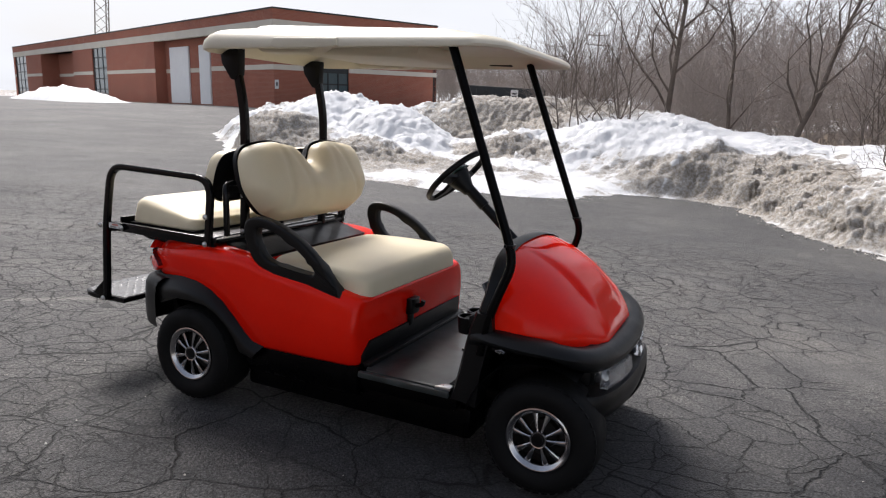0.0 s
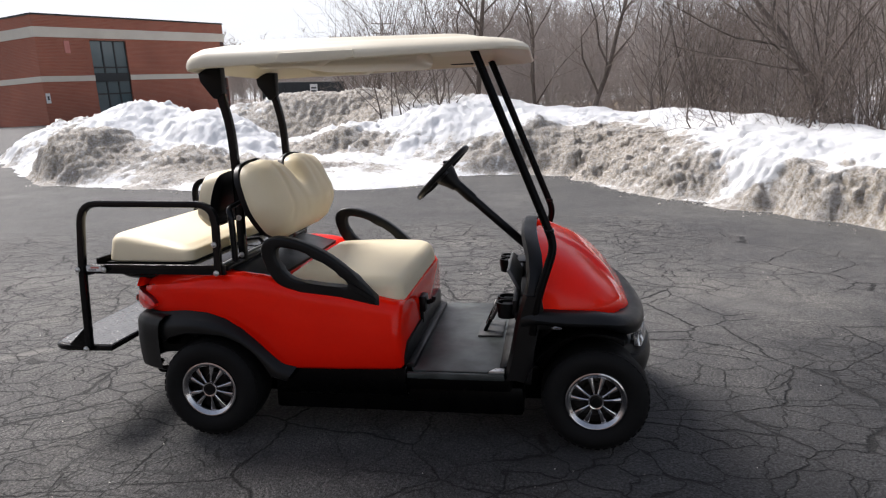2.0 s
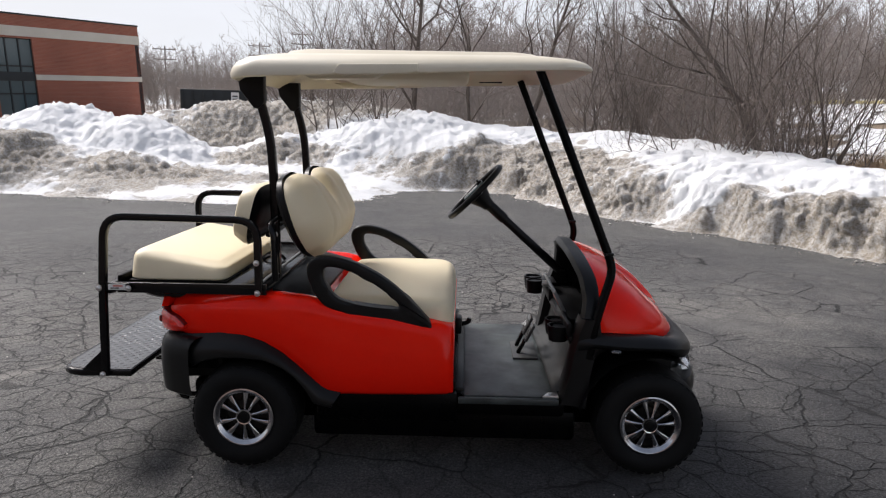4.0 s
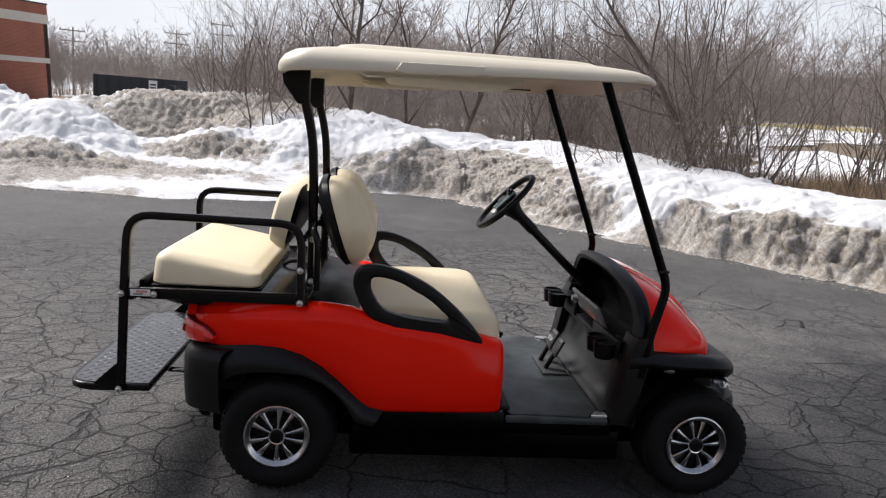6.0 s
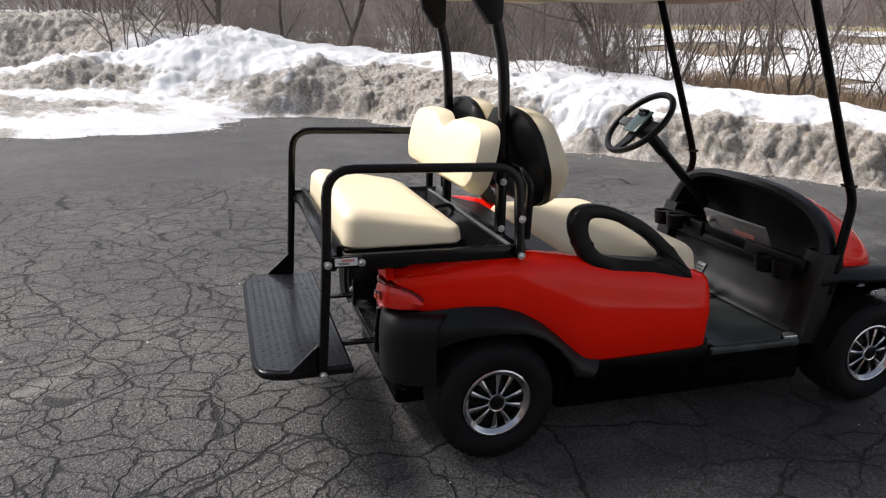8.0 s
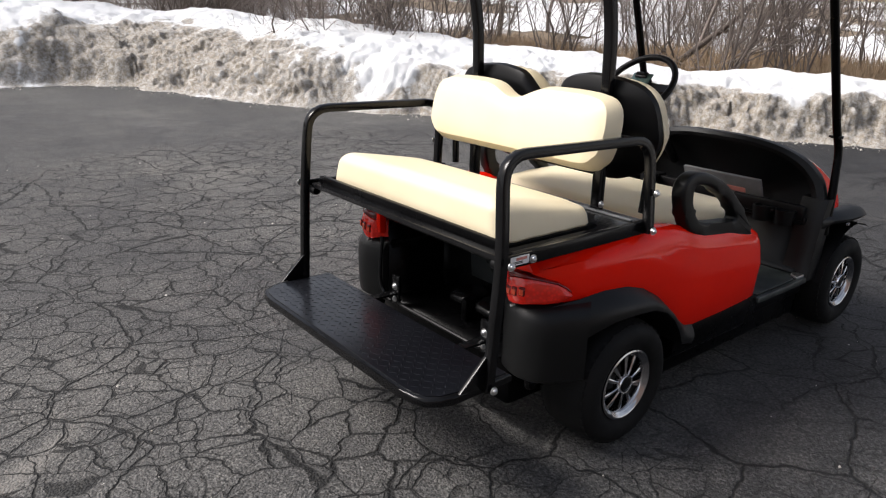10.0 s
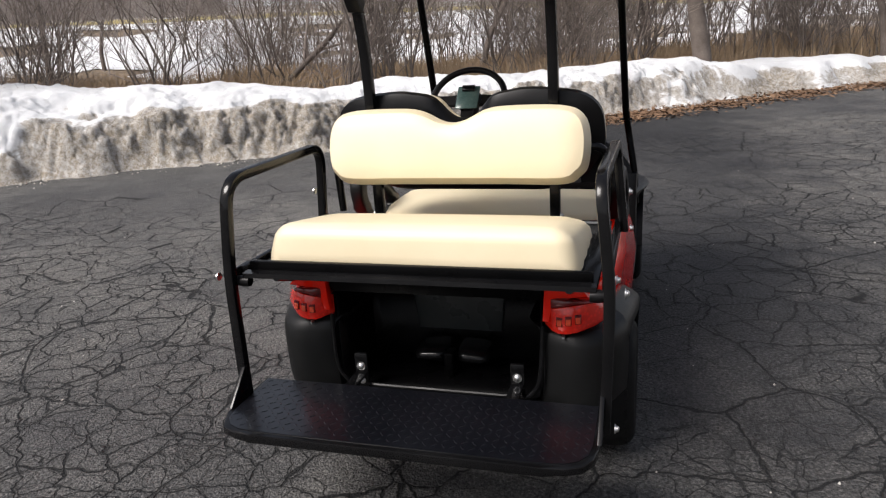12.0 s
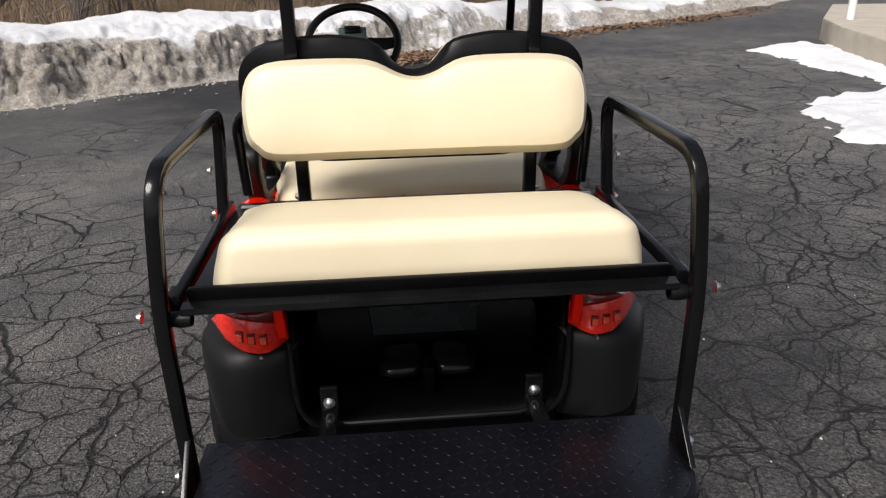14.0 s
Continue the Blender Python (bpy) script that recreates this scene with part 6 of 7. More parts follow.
def cup_holder(cx, cy, cz):
    def b(bm):
        for dy in (-0.05, 0.05):
            lathe(bm, [(0.033, -0.058), (0.039, 0.0), (0.046, 0.0), (0.046, -0.01), (0.039, -0.066), (0.0, -0.066)], 22, (cx, cy + dy, cz), "z")
        box(bm, (cx - 0.02, cy - 0.075, cz - 0.02), (cx + 0.11, cy + 0.075, cz - 0.008), bevel=0.004)
    return cpart("cup_holder", b, M_SATIN, cart, "black twin cup holder")


cup_holder(1.295, -0.36, 0.600)
cup_holder(1.262, 0.34, 0.640)


# pedals
def pedal(cx, cy, w, h, tilt, ribs=(0, 1, 2, 3, 4)):
    m = Matrix.Translation((cx, cy, 0.335)) @ Matrix.Rotation(radians(tilt), 4, "Y")
    pd = cpart("pedal", lambda bm: box(bm, (-0.008, -w / 2, h * 0.45), (0.008, w / 2, h), m, 0.006), M_PEDAL, cart, "worn dark metal pedal")
    cpart("pedal_arm", lambda bm: box(bm, (-0.012, -0.014, 0.0), (0.006, 0.014, h * 0.5), m, 0.004), M_STEEL, pd)
    cpart("pedal_ribs", lambda bm: [box(bm, (-0.0115, -w / 2 + 0.008, h * (0.5 + 0.09 * k)), (-0.007, w / 2 - 0.008, h * (0.53 + 0.09 * k)), m) for k in ribs], M_SATIN, pd)
    return pd


pedal(1.165, 0.005, 0.06, 0.16, 26)
brake = pedal(1.165, 0.12, 0.085, 0.17, 24, (0, 1, 4))
word = bpy.data.curves.new("pedal_word", "FONT")
word.body, word.size, word.extrude, word.align_x, word.align_y = "STOP", 0.028, 0.0006, "CENTER", "CENTER"
word_ob = bpy.data.objects.new("pedal_word", word)
word_me = bpy.data.meshes.new_from_object(word_ob)
bpy.data.objects.remove(word_ob)
word_me.transform(Matrix.Translation((1.165, 0.12, 0.335)) @ Matrix.Rotation(radians(24), 4, "Y") @ Matrix(((0, 0, -1, -0.0125), (-1, 0, 0, 0), (0, 1, 0, 0.122), (0, 0, 0, 1))))
word_me.materials.append(M_SIGN)
word_part = new("pedal_lettering", word_me)
word_part.parent = brake
word_part["label"] = "pale raised word on the brake pedal"
cpart("pedal_base", lambda bm: box(bm, (1.135, -0.07, 0.326), (1.255, 0.19, 0.338), bevel=0.003), M_PEDAL, label="dark pedal base plate")


# side cowl posts, front fenders, bumper
def side_post(bm, s):
    rows = []
    prof = [(1.285, 0.30), (1.30, 0.34), (1.318, 0.42), (1.335, 0.52), (1.352, 0.60), (1.372, 0.66)]
    back = [(1.40, 0.285), (1.405, 0.33), (1.412, 0.42), (1.43, 0.52), (1.45, 0.60), (1.44, 0.66)]
    for (x1, z1), (x2, z2) in zip(prof, back):
        rows.append([(x1, s * 0.44, z1), (x1 - 0.004, s * 0.52, z1), (x1 + 0.012, s * 0.55, z1), ((x1 + x2) / 2, s * 0.556, z1), (x2, s * 0.552, z2), (x2, s * 0.44, z2)])
    loft(bm, rows, close=True, caps=True)


both_sides("side_post", side_post, M_PLASTIC, "black cowl side")
FRONT_PLAN = [(1.36, 0.548), (1.42, 0.570), (1.50, 0.592), (1.60, 0.602), (1.68, 0.596), (1.745, 0.572), (1.80, 0.522), (1.845, 0.45), (1.878, 0.35), (1.900, 0.22), (1.910, 0.10)]


def plan_loop(n=61):
    pts = [(x, -y) for x, y in FRONT_PLAN] + [(1.912, 0.0)] + [(x, y) for x, y in reversed(FRONT_PLAN)]
    return spline([(x - 0.10 * max(0.0, x - 1.70), y) for x, y in pts], n, closed=False)


def front_fender(bm):
    loop = plan_loop()
    rows = []
    for i, (x, y) in enumerate(loop):
        a, b = Vector(loop[max(i - 1, 0)]), Vector(loop[min(i + 1, len(loop) - 1)])
        t = (b - a).normalized()
        nrm = Vector((t.y, -t.x))
        u = abs(i / (len(loop) - 1) * 2 - 1)
        drop = interp(u, [(0, 0.062), (0.2, 0.058), (0.35, 0.040), (0.5, 0.018), (0.65, 0.005), (1, 0.0)])
        slim = 0.4 * drop
        deep = interp(u, [(0, 0.0), (0.38, 0.0), (0.62, 0.045), (0.9, 0.04), (1, 0.0)])
        sec = [(-0.215, 0.566), (-0.10, 0.598), (-0.06, 0.606), (-0.025, 0.600), (-0.004, 0.584), (0.006, 0.562 + deep * 0.2 + slim * 0.3), (0.004, 0.532 + deep * 0.7 + slim * 0.7), (-0.010, 0.508 + deep + slim), (-0.035, 0.500 + deep + slim), (-0.16, 0.505 + deep + slim)]
        rows.append([(x + nrm.x * o, y + nrm.y * o, z - drop) for o, z in sec])
    loft(bm, rows, caps=False)


cpart("front_fender", front_fender, M_PLASTIC, label="black wrap-round front fender")


def arch_liner(bm, s):
    """Black inside of the front wheel arch."""
    rows = []
    for k in range(11):
        a = radians(62 + 108 * k / 10)
        x, z = 1.655 + 0.285 * math.cos(a), 0.235 + 0.285 * math.sin(a)
        rows.append([(x, s * 0.585, z), (x, s * 0.34, z)])
    loft(bm, rows)


both_sides("arch_liner", arch_liner, M_SATIN)
cpart("nose_core", lambda bm: box(bm, (1.42, -0.37, 0.28), (1.80, 0.37, 0.56), bevel=0.03), M_SATIN)


def bumper(bm):
    pts = [(1.80, 0.485), (1.835, 0.465), (1.872, 0.40), (1.898, 0.30), (1.912, 0.18), (1.918, 0.05)]
    loop = spline([(x, -y) for x, y in pts] + [(x, y) for x, y in reversed(pts)], 41, closed=False)
    rows = []
    for i, (x, y) in enumerate(loop):
        a, b = Vector(loop[max(i - 1, 0)]), Vector(loop[min(i + 1, len(loop) - 1)])
        t = (b - a).normalized()
        nrm = Vector((t.y, -t.x))
        rows.append([(x + nrm.x * o, y + nrm.y * o, z) for o, z in ((-0.09, 0.275), (-0.02, 0.285), (0.0, 0.31), (0.008, 0.345), (0.006, 0.38), (-0.004, 0.398), (-0.09, 0.402))])
    loft(bm, rows, caps=True)


cpart("front_bumper", bumper, M_PLASTIC, label="black front bumper")


def head_lamp(s):
    def lens(bm):
        rows = []
        for x, y in ((1.862, 0.37), (1.878, 0.31), (1.890, 0.25), (1.898, 0.185), (1.902, 0.12)):
            rows.append([(x - 0.03, s * y, 0.402), (x, s * y, 0.404), (x + 0.006, s * y, 0.43), (x - 0.004, s * y, 0.476), (x - 0.03, s * y, 0.48)])
        loft(bm, rows, close=True, caps=True)
    ob = cpart("head_lamp", lens, M_CLEAR, cart, "clear ribbed headlamp")
    cpart("reflector", lambda bm: [box(bm, (1.82 - 0.006 * k, s * (0.14 + 0.026 * k) - 0.009, 0.408), (1.878 - 0.005 * k, s * (0.14 + 0.026 * k) + 0.009, 0.474), bevel=0.003) for k in range(8)], M_CHROME, ob)


head_lamp(-1)
head_lamp(1)
both_sides("side_marker", lambda bm, s: pillow(bm, spline([(-0.02, 0), (0.0, 0.009), (0.02, 0.004), (0.018, -0.006), (0.0, -0.007)], 18), ((-0.01, 0), (0.01, 0)), 0.006, 4, m=Matrix.Translation((1.50, s * 0.60, 0.545)) @ Matrix.Rotation(radians(-90 * s), 4, "X")), M_CLEAR, "small pale side marker")


# seats
def seat_pad(bm, lo, hi, corner_r, edge_r, crown):
    """A box cushion: straight sides, rolled upper edge, softly domed top."""
    cx, cy = (lo[0] + hi[0]) / 2, (lo[1] + hi[1]) / 2
    hx, hy = (hi[0] - lo[0]) / 2, (hi[1] - lo[1]) / 2

    def ring(inset, z):
        r = max(corner_r - inset * 0.5, 0.012)
        wx, wy = hx - inset - r, hy - inset - r
        pts = []
        for sx, sy, a0 in ((1, 1, 0), (-1, 1, 90), (-1, -1, 180), (1, -1, 270)):
            for k in range(7):
                a = radians(a0 + 15 * k)
                pts.append((cx + sx * wx + r * math.cos(a), cy + sy * wy + r * math.sin(a), z))
            nx_, ny_ = ((-1, 1), (-1, -1), (1, -1), (1, 1))[a0 // 90]
            for q in range(1, 12):
                f = q / 12
                if a0 % 180 == 0:
                    pts.append((cx + sx * wx * (1 - 2 * f), cy + sy * (wy + r), z))
                else:
                    pts.append((cx + sx * (wx + r), cy + sy * wy * (1 - 2 * f), z))
        return pts
    rows = [ring(0.006, lo[2]), ring(0.0, lo[2] + 0.008), ring(0.0, (lo[2] + hi[2] - edge_r) / 2)]
    for k in range(8):
        a = math.pi / 2 * k / 7
        rows.append(ring(edge_r * (1 - math.cos(a)), hi[2] - edge_r + edge_r * math.sin(a)))
    deep = min(hx, hy) - 0.02
    for k in range(1, 7):
        rows.append(ring(edge_r + (deep - edge_r) * k / 6, hi[2]))
    vs = loft(bm, rows, close=True)
    bm.faces.new(vs[0][::-1])
    bm.faces.new(vs[-1])
    for v in bm.verts:
        u, w = (v.co.x - cx) / hx, (v.co.y - cy) / hy
        up = (v.co.z - lo[2]) / (hi[2] - lo[2])
        if up > 0.5:
            v.co.z += crown * (1 - min(abs(u), 1) ** 2.5) * (1 - min(abs(w), 1) ** 4)
        v.co.y += 0.0016 * math.sin(u * 13 + up * 5)
        v.co.x = cx + (v.co.x - cx) * (1 - 0.035 * up)
        v.co.y = cy + (v.co.y - cy) * (1 - 0.03 * up)


def rear_pad(bm):
    seat_pad(bm, (-0.505, -0.460, 0.768), (-0.095, 0.460, 0.905), 0.05, 0.048, 0.008)
    for v in bm.verts:
        k = min(max((v.co.z - 0.80) / 0.1, 0.0), 1.0)
        v.co.z -= k * (0.008 + 0.068 * (v.co.x + 0.497) / 0.4)
        v.co.y *= 1 - 0.035 * k


cpart("rear_cushion", rear_pad, M_VINYL, label="cream vinyl rear seat cushion")


def front_pad(bm):
    seat_pad(bm, (0.308, -0.475, 0.600), (0.856, 0.475, 0.708), 0.07, 0.040, 0.020)
    for v in bm.verts:
        f = max(0.0, (v.co.x - 0.74) / 0.15)
        if v.co.z > 0.66:
            v.co.z -= 0.022 * f * f
        v.co.y *= 1 - 0.07 * max(0.0, (0.55 - v.co.x) / 0.2)


cpart("front_cushion", front_pad, M_VINYL, label="cream vinyl front seat cushion")
STAND = Matrix(((0, 0, 1, 0), (1, 0, 0, 0), (0, 1, 0, 0), (0, 0, 0, 1)))       # (a, b, c) to (y, z, x)


def back_outline(w, w_low, h, notch, n=84):
    half = [(0.0, h - notch), (0.045, h - notch * 0.86), (0.10, h - notch * 0.25), (0.17, h - 0.006), (0.25, h), (w * 0.83, h * 0.95), (w * 0.965, h * 0.82), (w, h * 0.62), (w * 0.985, h * 0.4), (w_low * 1.05, h * 0.16), (w_low * 0.92, 0.03), (w_low * 0.7, 0.0), (w_low * 0.35, -0.002)]
    return spline(half + [(0.0, -0.002)] + [(-a, b) for a, b in reversed(half[1:])], n)


def front_back(bm):
    m = Matrix.Translation((0.266, 0, 0.848)) @ Matrix.Rotation(radians(-17), 4, "Y") @ STAND
    out = back_outline(0.476, 0.39, 0.371, 0.105, 140)
    pillow(bm, out, ((-0.21, 0.19), (0.21, 0.19)), 0.098, 16, 0.018, m=m)
    inv = m.inverted()
    for v in bm.verts:
        q = inv @ v.co
        g = math.exp(-(q.x / 0.075) ** 2) * 0.044 * (0.12 + 0.88 * sstep(0.10, 0.34, q.y)) - 0.020 * math.exp(-((q.y - 0.12) / 0.08) ** 2)
        g += (math.exp(-((abs(q.x) - 0.27 + 0.2 * (q.y - 0.15)) / 0.020) ** 2) + 0.7 * math.exp(-((abs(q.x) - 0.14 - 0.25 * (q.y - 0.2)) / 0.022) ** 2)) * 0.009 * sstep(0.03, 0.12, q.y)
        if q.z > 0.02:
            q.z -= g * min(1, q.z / 0.06)
            v.co = m @ q


cpart("front_backrest", front_back, M_VINYL, label="cream two-lobed front backrest")


def front_shell(bm):
    m = Matrix.Translation((0.222, 0, 0.842)) @ Matrix.Rotation(radians(-17), 4, "Y") @ STAND @ Matrix.Scale(-1, 4, (0, 0, 1))
    pillow(bm, back_outline(0.476, 0.392, 0.377, 0.104), ((-0.2, 0.21), (0.2, 0.21)), 0.040, 9, 0.022, m=m)


cpart("front_back_shell", front_shell, M_SATIN, label="black plastic backrest shell")


def rear_outline(w, h, notch, n=84):
    half = [(0.0, h - notch), (0.045, h - notch * 0.8), (0.11, h - notch * 0.18), (0.19, h), (w * 0.8, h - 0.004), (w * 0.95, h * 0.87), (w, h * 0.6), (w * 0.99, h * 0.25), (w * 0.94, 0.028), (w * 0.82, 0.0), (w * 0.4, 0.0)]
    return spline(half + [(0.0, 0.0)] + [(-a, b) for a, b in reversed(half[1:])], n)


def rear_back(bm):
    m = Matrix.Translation((-0.040, 0, 0.916)) @ Matrix.Rotation(radians(13), 4, "Y") @ STAND @ Matrix.Scale(-1, 4, (0, 0, 1))
    pillow(bm, rear_outline(0.443, 0.252, 0.050), ((-0.33, 0.125), (0.33, 0.125)), 0.060, 10, 0.022, 0.30, m=m)


cpart("rear_backrest", rear_back, M_VINYL, label="cream vinyl rear backrest")


def rear_shell(bm):
    m = Matrix.Translation((-0.027, 0, 0.918)) @ Matrix.Rotation(radians(13), 4, "Y") @ STAND
    pillow(bm, rear_outline(0.430, 0.244, 0.050), ((-0.3, 0.12), (0.3, 0.12)), 0.03, 6, 0.014, 0.4, m=m)


cpart("rear_back_shell", rear_shell, M_SATIN, label="black backrest shell")

# armrests
ARM_OUT = [(0.285, 0.755), (0.262, 0.81), (0.264, 0.862), (0.298, 0.892), (0.36, 0.897), (0.445, 0.876), (0.54, 0.832), (0.62, 0.776), (0.70, 0.702), (0.752, 0.642), (0.772, 0.606), (0.735, 0.602), (0.62, 0.622), (0.48, 0.648), (0.37, 0.672), (0.315, 0.705)]
ARM_IN = [(0.348, 0.765), (0.330, 0.80), (0.328, 0.836), (0.342, 0.850), (0.385, 0.848), (0.44, 0.832), (0.505, 0.800), (0.565, 0.762), (0.615, 0.720), (0.632, 0.700), (0.630, 0.690), (0.618, 0.686), (0.55, 0.690), (0.46, 0.702), (0.40, 0.716), (0.368, 0.738)]
for arm, s in zip(both_sides("armrest", lambda bm, s: ring_prism(bm, spline(ARM_OUT, 48), spline(ARM_IN, 48), s * 0.512 - 0.027, s * 0.512 + 0.027, 0.013), M_PLASTIC, "black looped armrest"), (-1, 1)):
    if s > 0:
        arm.location = (0.022, -0.015, -0.018)
both_sides("back_support", lambda bm, s: (prism(bm, [(0.185, 0.88), (0.205, 0.90), (0.175, 1.04), (0.105, 1.04), (0.10, 0.99), (0.14, 0.98)], s * 0.20 - 0.018, s * 0.20 + 0.018, "y", 0.004), tube(bm, [(0.10, s * 0.30, 1.01), (0.10, s * 0.02, 1.01)], 0.011, 8)), M_STEEL, "black bracket behind the front backrest")


# rear seat frame and grab rails
def grab_rail(bm, s):
    tube(bm, [(-0.588, s * 0.530, 0.375), (-0.570, s * 0.540, 0.76), (-0.562, s * 0.514, 1.040), (0.062, s * 0.520, 1.034), (0.070, s * 0.545, 0.735)], 0.0148, 12, 0.085, square=True)


for s, rail in zip((-1, 1), both_sides("grab_rail", grab_rail, M_STEEL, "black bent steel grab rail")):
    bolt(rail, -0.570, s * 0.578, 0.757)
    bolt(rail, -0.588, s * 0.558, 0.386)
    bolt(rail, 0.068, s * 0.567, 0.745)
    bolt(rail, 0.066, s * 0.563, 0.868)
    cpart("gusset", lambda bm: prism(bm, [(-0.585, 0.385), (-0.585, 0.49), (-0.60, 0.48), (-0.69, 0.395)], s * 0.518, s * 0.530, "y", 0.002), M_STEEL, rail)


fr_ob = cpart("seat_platform", lambda bm: box(bm, (-0.515, -0.505, 0.742), (0.10, 0.505, 0.762), bevel=0.004), M_STEEL, label="black steel rear seat platform")
for s in (-1, 1):
    cpart("side_bar", lambda bm: box(bm, (-0.515, s * 0.526 - 0.010, 0.730), (0.095, s * 0.526 + 0.010, 0.773), bevel=0.003), M_STEEL, fr_ob)
cpart("rear_bar", lambda bm: box(bm, (-0.532, -0.495, 0.750), (-0.512, 0.495, 0.794), bevel=0.004), M_TUB, fr_ob)
cpart("rear_angle", lambda bm: prism(bm, [(-0.532, 0.768), (-0.560, 0.765), (-0.562, 0.752), (-0.532, 0.752)], -0.505, 0.505, "y", 0.0015), M_STEEL, fr_ob)
cpart("seat_board", lambda bm: box(bm, (-0.50, -0.465, 0.760), (-0.09, 0.465, 0.770), bevel=0.003), M_TUB, fr_ob)
cpart("deck_edge", lambda bm: box(bm, (0.046, -0.49, 0.762), (0.060, 0.49, 0.768), bevel=0.002), M_GREYPANEL, fr_ob, "scuffed bright edge strip")
cpart("pull_strap", lambda bm: tube(bm, [(-0.075, 0.04, 0.765), (-0.05, 0.04, 0.785), (0.01, 0.045, 0.79), (0.03, 0.045, 0.766)], 0.009, 8, 0.02), M_SATIN, fr_ob, "black pull strap")
for s in (-1, 1):
    cpart("rail_bracket", lambda bm: prism(bm, [(-0.575, 0.738), (-0.46, 0.738), (-0.46, 0.772), (-0.575, 0.772)], s * 0.536, s * 0.546, "y", 0.002), M_STEEL, fr_ob)
    bolt(fr_ob, -0.462, s * 0.552, 0.752)
    cpart("end_cap", lambda bm: lathe(bm, [(0.0, s * 0.03), (0.014, s * 0.026), (0.018, 0.0), (0.016, -s * 0.02)], 14, (-0.548, s * 0.508, 0.738)), M_SATIN, fr_ob)
lbl = cpart("warning_label", lambda bm: box(bm, (-0.545, -0.5485, 0.744), (-0.475, -0.5465, 0.768)), M_SIGN, fr_ob, "small white and red warning label")
cpart("label_bar", lambda bm: box(bm, (-0.525, -0.5495, 0.757), (-0.485, -0.5487, 0.765)), M_SIGNRED, lbl)
cpart("print_bar", lambda bm: [box(bm, (-0.535, -0.5495, 0.748 + 0.004 * k), (-0.50, -0.5487, 0.750 + 0.004 * k)) for k in range(2)], M_INK, lbl)
both_sides("seat_brace", lambda bm, s: tube(bm, [(-0.50, s * 0.43, 0.735), (-0.40, s * 0.43, 0.70), (-0.27, s * 0.43, 0.70)], 0.013, 8, 0.03), M_STEEL)


# footplate
def footplate(bm):
    out = [(-0.485, -0.523), (-0.70, -0.523), (-0.745, -0.516), (-0.778, -0.493), (-0.796, -0.453), (-0.803, -0.398), (-0.803, 0.398), (-0.796, 0.453), (-0.778, 0.493), (-0.745, 0.516), (-0.70, 0.523), (-0.485, 0.523)]
    prism(bm, out, 0.366, 0.392, "z", 0.008, 3)


plate = cpart("footplate", footplate, M_STEEL, label="black steel footplate")


def tread_lozenges(bm):
    for i in range(42):
        for j in range(11):
            x, y = -0.511 - 0.0252 * j, -0.517 + 0.0252 * i
            if x < -0.74 and abs(y) > 0.448 or abs(y) > 0.508:
                continue
            m = Matrix.Translation((x, y, 0.394)) @ Matrix.Rotation(radians(45 if (i + j) % 2 else -45), 4, "Z")
            vs = [bm.verts.new(m @ Vector(v)) for v in ((-0.013, 0, 0), (0, -0.0052, 0), (0.013, 0, 0), (0, 0.0052, 0), (-0.006, 0, 0.0017), (0.006, 0, 0.0017))]
            for f in ((0, 1, 5, 4), (1, 2, 5), (4, 5, 2, 3), (0, 4, 3)):
                bm.faces.new([vs[q] for q in f])


cpart("tread_sheet", lambda bm: prism(bm, [(-0.495, -0.508), (-0.69, -0.508), (-0.735, -0.500), (-0.765, -0.478), (-0.781, -0.443), (-0.787, -0.388), (-0.787, 0.388), (-0.781, 0.443), (-0.765, 0.478), (-0.735, 0.500), (-0.69, 0.508), (-0.495, 0.508)], 0.390, 0.3945, "z"), M_PLATE, plate, "dark diamond tread sheet")
tagged(cpart("tread_pattern", tread_lozenges, M_PLATE, plate, smooth=False), kind="stuff")
for s in (-1, 1):
    cpart("plate_bracket", lambda bm: (box(bm, (-0.49, s * 0.255 - 0.02, 0.357), (-0.34, s * 0.255 + 0.02, 0.366), bevel=0.002), box(bm, (-0.352, s * 0.255 - 0.022, 0.31), (-0.338, s * 0.255 + 0.022, 0.43), bevel=0.004)), M_STEEL, plate)
    bolt(plate, -0.354, s * 0.255, 0.386, "x", 0.010)
    bolt(plate, -0.354, s * 0.255, 0.335, "x", 0.008)


# roof and its posts
def roof_outline(gx_, gy_, r):
    """A rounded rectangle, slightly bowed along its sides."""
    x0, x1, w = -0.055 + gx_, 1.385 - gx_, 0.530 - gy_
    pts = []
    for cx, cy, a0 in ((x1 - r, w - r, 0), (x0 + r, w - r, 90), (x0 + r, -w + r, 180), (x1 - r, -w + r, 270)):
        for k in range(9):
            a = radians(a0 + 90 * k / 8)
            pts.append((cx + r * math.cos(a), cy + r * math.sin(a)))
    return [(x, y * (1 - 0.03 * ((x - 0.66) / 0.8) ** 2)) for x, y in pts]


def roof_z(x):
    return 0.048 * x / 1.4 - 0.012 * max(0.0, (x - 1.0) / 0.45) ** 2 - 0.010 * max(0.0, (0.1 - x) / 0.24) ** 2


# the shell is deepest at the rear and thins towards the front
ROOF_DEPTH = [(-0.06, 1.10), (0.35, 1.08), (0.7, 0.98), (1.0, 0.84), (1.2, 0.70), (1.385, 0.56)]


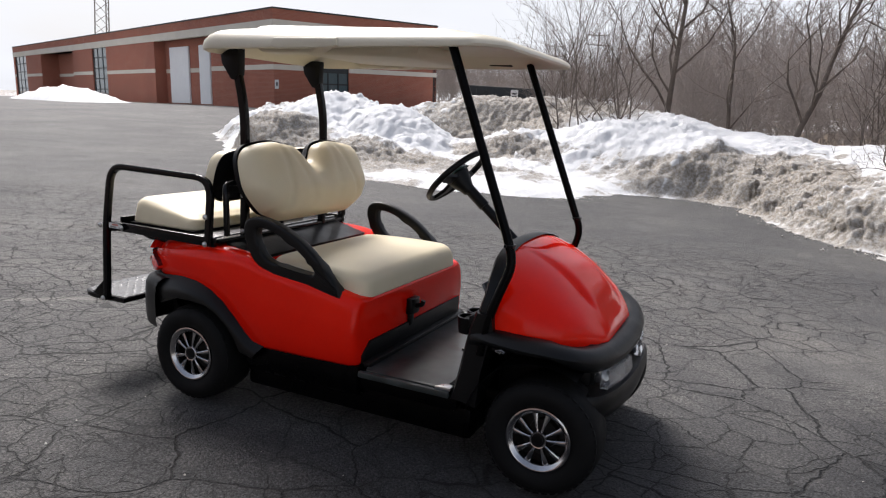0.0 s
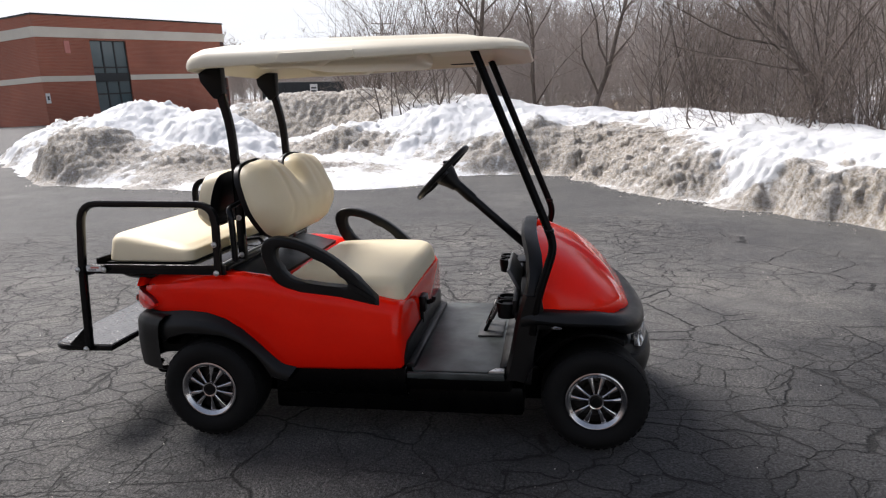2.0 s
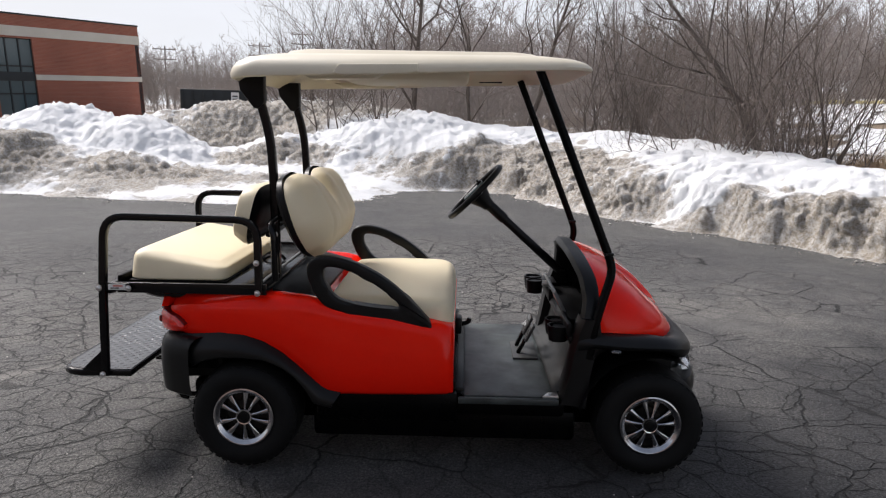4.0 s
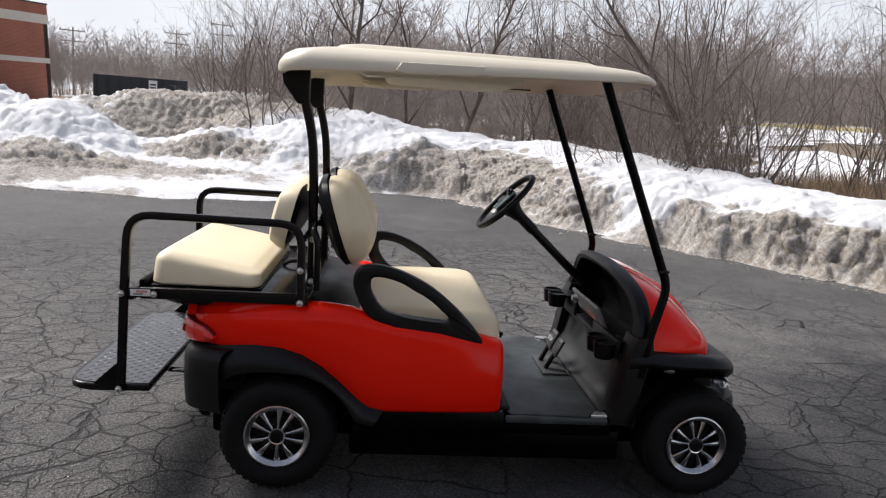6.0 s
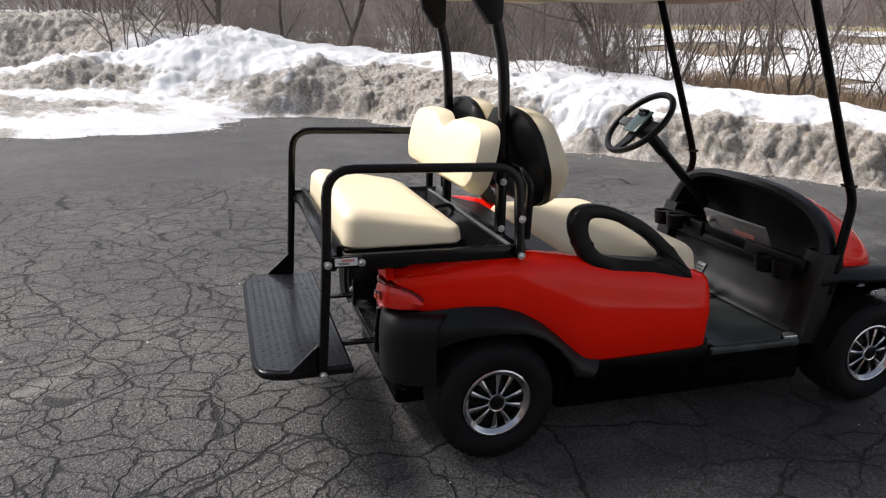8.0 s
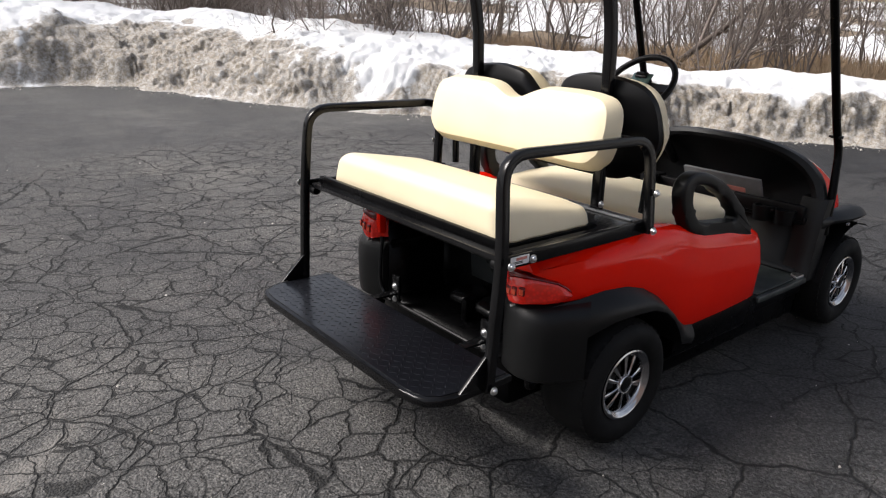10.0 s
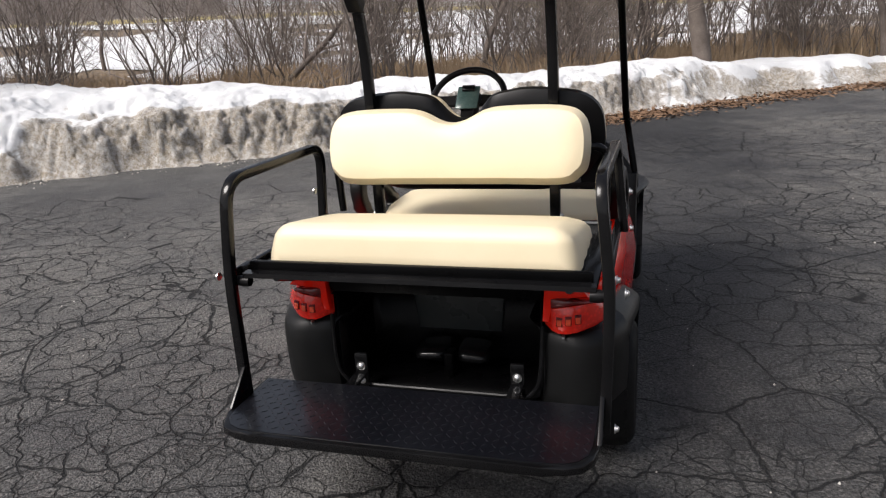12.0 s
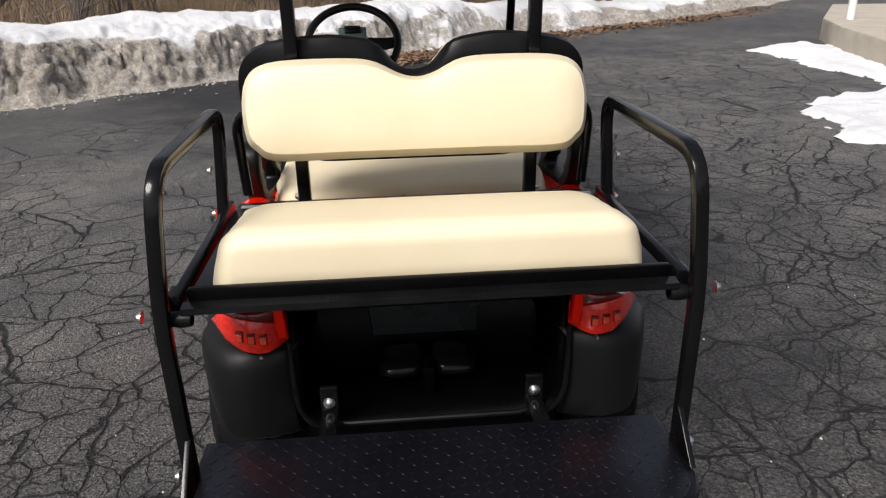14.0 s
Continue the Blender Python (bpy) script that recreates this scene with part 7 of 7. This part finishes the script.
def canopy(bm):
    rows = []
    for gx_, gy_, r, z in ((0.16, 0.13, 0.05, 1.655), (0.10, 0.08, 0.08, 1.628), (0.03, 0.022, 0.11, 1.602), (0.012, 0.008, 0.12, 1.592), (0.0, 0.0, 0.125, 1.597), (-0.003, -0.003, 0.125, 1.612), (0.004, 0.004, 0.12, 1.632), (0.022, 0.020, 0.11, 1.652), (0.055, 0.048, 0.10, 1.668), (0.12, 0.10, 0.09, 1.678), (0.20, 0.135, 0.08, 1.683), (0.215, 0.15, 0.08, 1.694), (0.24, 0.18, 0.075, 1.699), (0.45, 0.40, 0.05, 1.706)):
        rows.append([(x, y, 1.592 + (z - 1.592) * interp(x, ROOF_DEPTH) + roof_z(x)) for x, y in roof_outline(gx_, gy_, r)])
    vs = loft(bm, rows, close=True)
    bm.faces.new(vs[-1])
    bm.faces.new(vs[0][::-1])


rf = cpart("roof", canopy, M_ROOF, label="cream plastic roof canopy")
both_sides("grip_panel", lambda bm, s: prism(bm, [(0.375, 1.612), (0.41, 1.604), (0.66, 1.612), (0.705, 1.622), (0.70, 1.650), (0.40, 1.646)], s * 0.522 - 0.014, s * 0.522 + 0.014, "y", 0.006, 2), M_ROOF, parent=rf)
both_sides("roof_slot", lambda bm, s: box(bm, (0.955, s * 0.481 - 0.011, 1.636), (1.075, s * 0.481 + 0.011, 1.652), bevel=0.003), M_SATIN, "dark slot under the roof edge", parent=rf)
cpart("ceiling_pan", lambda bm: prism(bm, [(0.34, -0.22), (0.42, -0.30), (0.82, -0.30), (0.90, -0.22), (0.90, 0.22), (0.82, 0.30), (0.42, 0.30), (0.34, 0.22)], 1.604, 1.68, "z", 0.03, 4), M_ROOF, rf)
both_sides("roof_handle", lambda bm, s: prism(bm, [(0.22, 1.62), (0.27, 1.594), (0.52, 1.598), (0.58, 1.63)], s * 0.40 - 0.05, s * 0.40 + 0.05, "y", 0.012, 3), M_ROOF, parent=rf)




def rear_post(bm, s):
    tube(bm, [(0.086, s * 0.318, 0.735), (0.082, s * 0.318, 1.18), (0.072, s * 0.318, 1.36), (0.030, s * 0.318, 1.52), (0.028, s * 0.318, 1.60)], 0.0175, 12, 0.08, square=True)


for s, rp in zip((-1, 1), both_sides("rear_post", rear_post, M_STEEL, "black rear roof post")):
    cpart("post_bracket", lambda bm: prism(bm, [(-0.055, 1.615), (0.055, 1.615), (0.055, 1.50), (0.03, 1.475), (0.01, 1.478), (-0.045, 1.55)], s * 0.318 - 0.024, s * 0.318 + 0.024, "y", 0.006), M_SATIN, rp)
    bolt(rp, 0.085, s * 0.337, 0.78)
    bolt(rp, 0.085, s * 0.337, 0.95)


def front_strut(bm, s):
    tube(bm, [(1.405, s * 0.548, 0.50), (1.428, s * 0.540, 0.66), (1.492, s * 0.505, 0.86), (1.455, s * 0.492, 0.955), (1.168, s * 0.468, 1.65)], 0.0175, 12, 0.055)


for s, fs in zip((-1, 1), both_sides("front_strut", front_strut, M_TUB, "black raked windscreen strut")):
    cpart("strut_clip", lambda bm: (box(bm, (1.452, s * 0.494 - 0.022, 0.915), (1.490, s * 0.494 + 0.022, 0.928), bevel=0.004), tube(bm, [(1.46, s * 0.494 - 0.03, 0.922), (1.46, s * 0.494 + 0.03, 0.922)], 0.005, 6)), M_SATIN, fs)
cpart("back_rail", lambda bm: tube(bm, [(0.05, -0.318, 0.945), (0.05, 0.318, 0.945)], 0.012, 8), M_STEEL)
both_sides("hip_rail", lambda bm, s: tube(bm, [(0.09, s * 0.33, 1.02), (0.10, s * 0.47, 1.01), (0.12, s * 0.49, 0.97), (0.12, s * 0.48, 0.78)], 0.014, 10, 0.06), M_STEEL, "black bent hip rail")

# steering
SW_C = Vector((0.942, 0.188, 1.098))
COL_B = Vector((1.33, 0.225, 0.748))
axis = (COL_B - SW_C).normalized()
SW_M = Matrix.Translation(SW_C) @ Matrix.Rotation(radians(-46), 4, "Y")


def steer_rim(bm):
    ring = []
    for k in range(48):
        a = 2 * math.pi * k / 48
        row = []
        for j in range(10):
            b = 2 * math.pi * j / 10
            r = 0.168 + 0.0145 * math.cos(b)
            row.append(SW_M @ Vector((r * math.cos(a), r * math.sin(a), 0.0145 * math.sin(b))))
        ring.append(row)
    ring.append(ring[0])
    loft(bm, ring, close=True)
    bmesh.ops.remove_doubles(bm, verts=bm.verts, dist=0.0005)


swh = cpart("steering_wheel", steer_rim, M_SATIN, label="black steering wheel with teal score clip")


def steer_hub(bm):
    lathe(bm, [(0.0, 0.004), (0.055, 0.004), (0.062, -0.004), (0.055, -0.03), (0.035, -0.075), (0.03, -0.10)], 24, (0, 0, 0), "z", SW_M)
    for a in (90, -90, 180):
        m = SW_M @ Matrix.Rotation(radians(a), 4, "Z")
        rows = []
        for r, w, z in ((0.04, 0.03, -0.01), (0.09, 0.026, -0.012), (0.13, 0.021, -0.006), (0.16, 0.018, 0.0)):
            rows.append([m @ Vector(v) for v in ((r, -w, z - 0.012), (r, -w, z + 0.004), (r, w, z + 0.004), (r, w, z - 0.012))])
        loft(bm, rows, close=True, caps=True)


cpart("wheel_hub", steer_hub, M_SATIN, swh)
clip = cpart("score_clip", lambda bm: box(bm, (-0.062, -0.052, 0.006), (0.062, 0.052, 0.014), SW_M, 0.004), M_GREENCLIP, swh, "teal and clear score card clip")
cpart("clip_spring", lambda bm: (box(bm, (0.03, -0.03, 0.014), (0.06, 0.03, 0.026), SW_M, 0.004), tube(bm, [SW_M @ Vector((0.045, -0.022, 0.03)), SW_M @ Vector((0.045, 0.022, 0.03))], 0.006, 8)), M_SATIN, clip)
cpart("steering_column", lambda bm: (tube(bm, [SW_C + axis * 0.09, SW_C + axis * 0.20], 0.027, 12), tube(bm, [SW_C + axis * 0.19, COL_B, COL_B + axis * 0.06], 0.0215, 12)), M_SATIN)

# loose things seen in the dash bin
pen = thing("blue_pen", "small blue and white plastic pen lying in the dash bin", "pen", (1.39, -0.33 + CART_Y, 0.577))
bm = bmesh.new()
tube(bm, [(0.0, 0.05, 0.008), (0.02, -0.05, 0.008)], 0.007, 8)
part("barrel", bm, M_SIGN, pen)
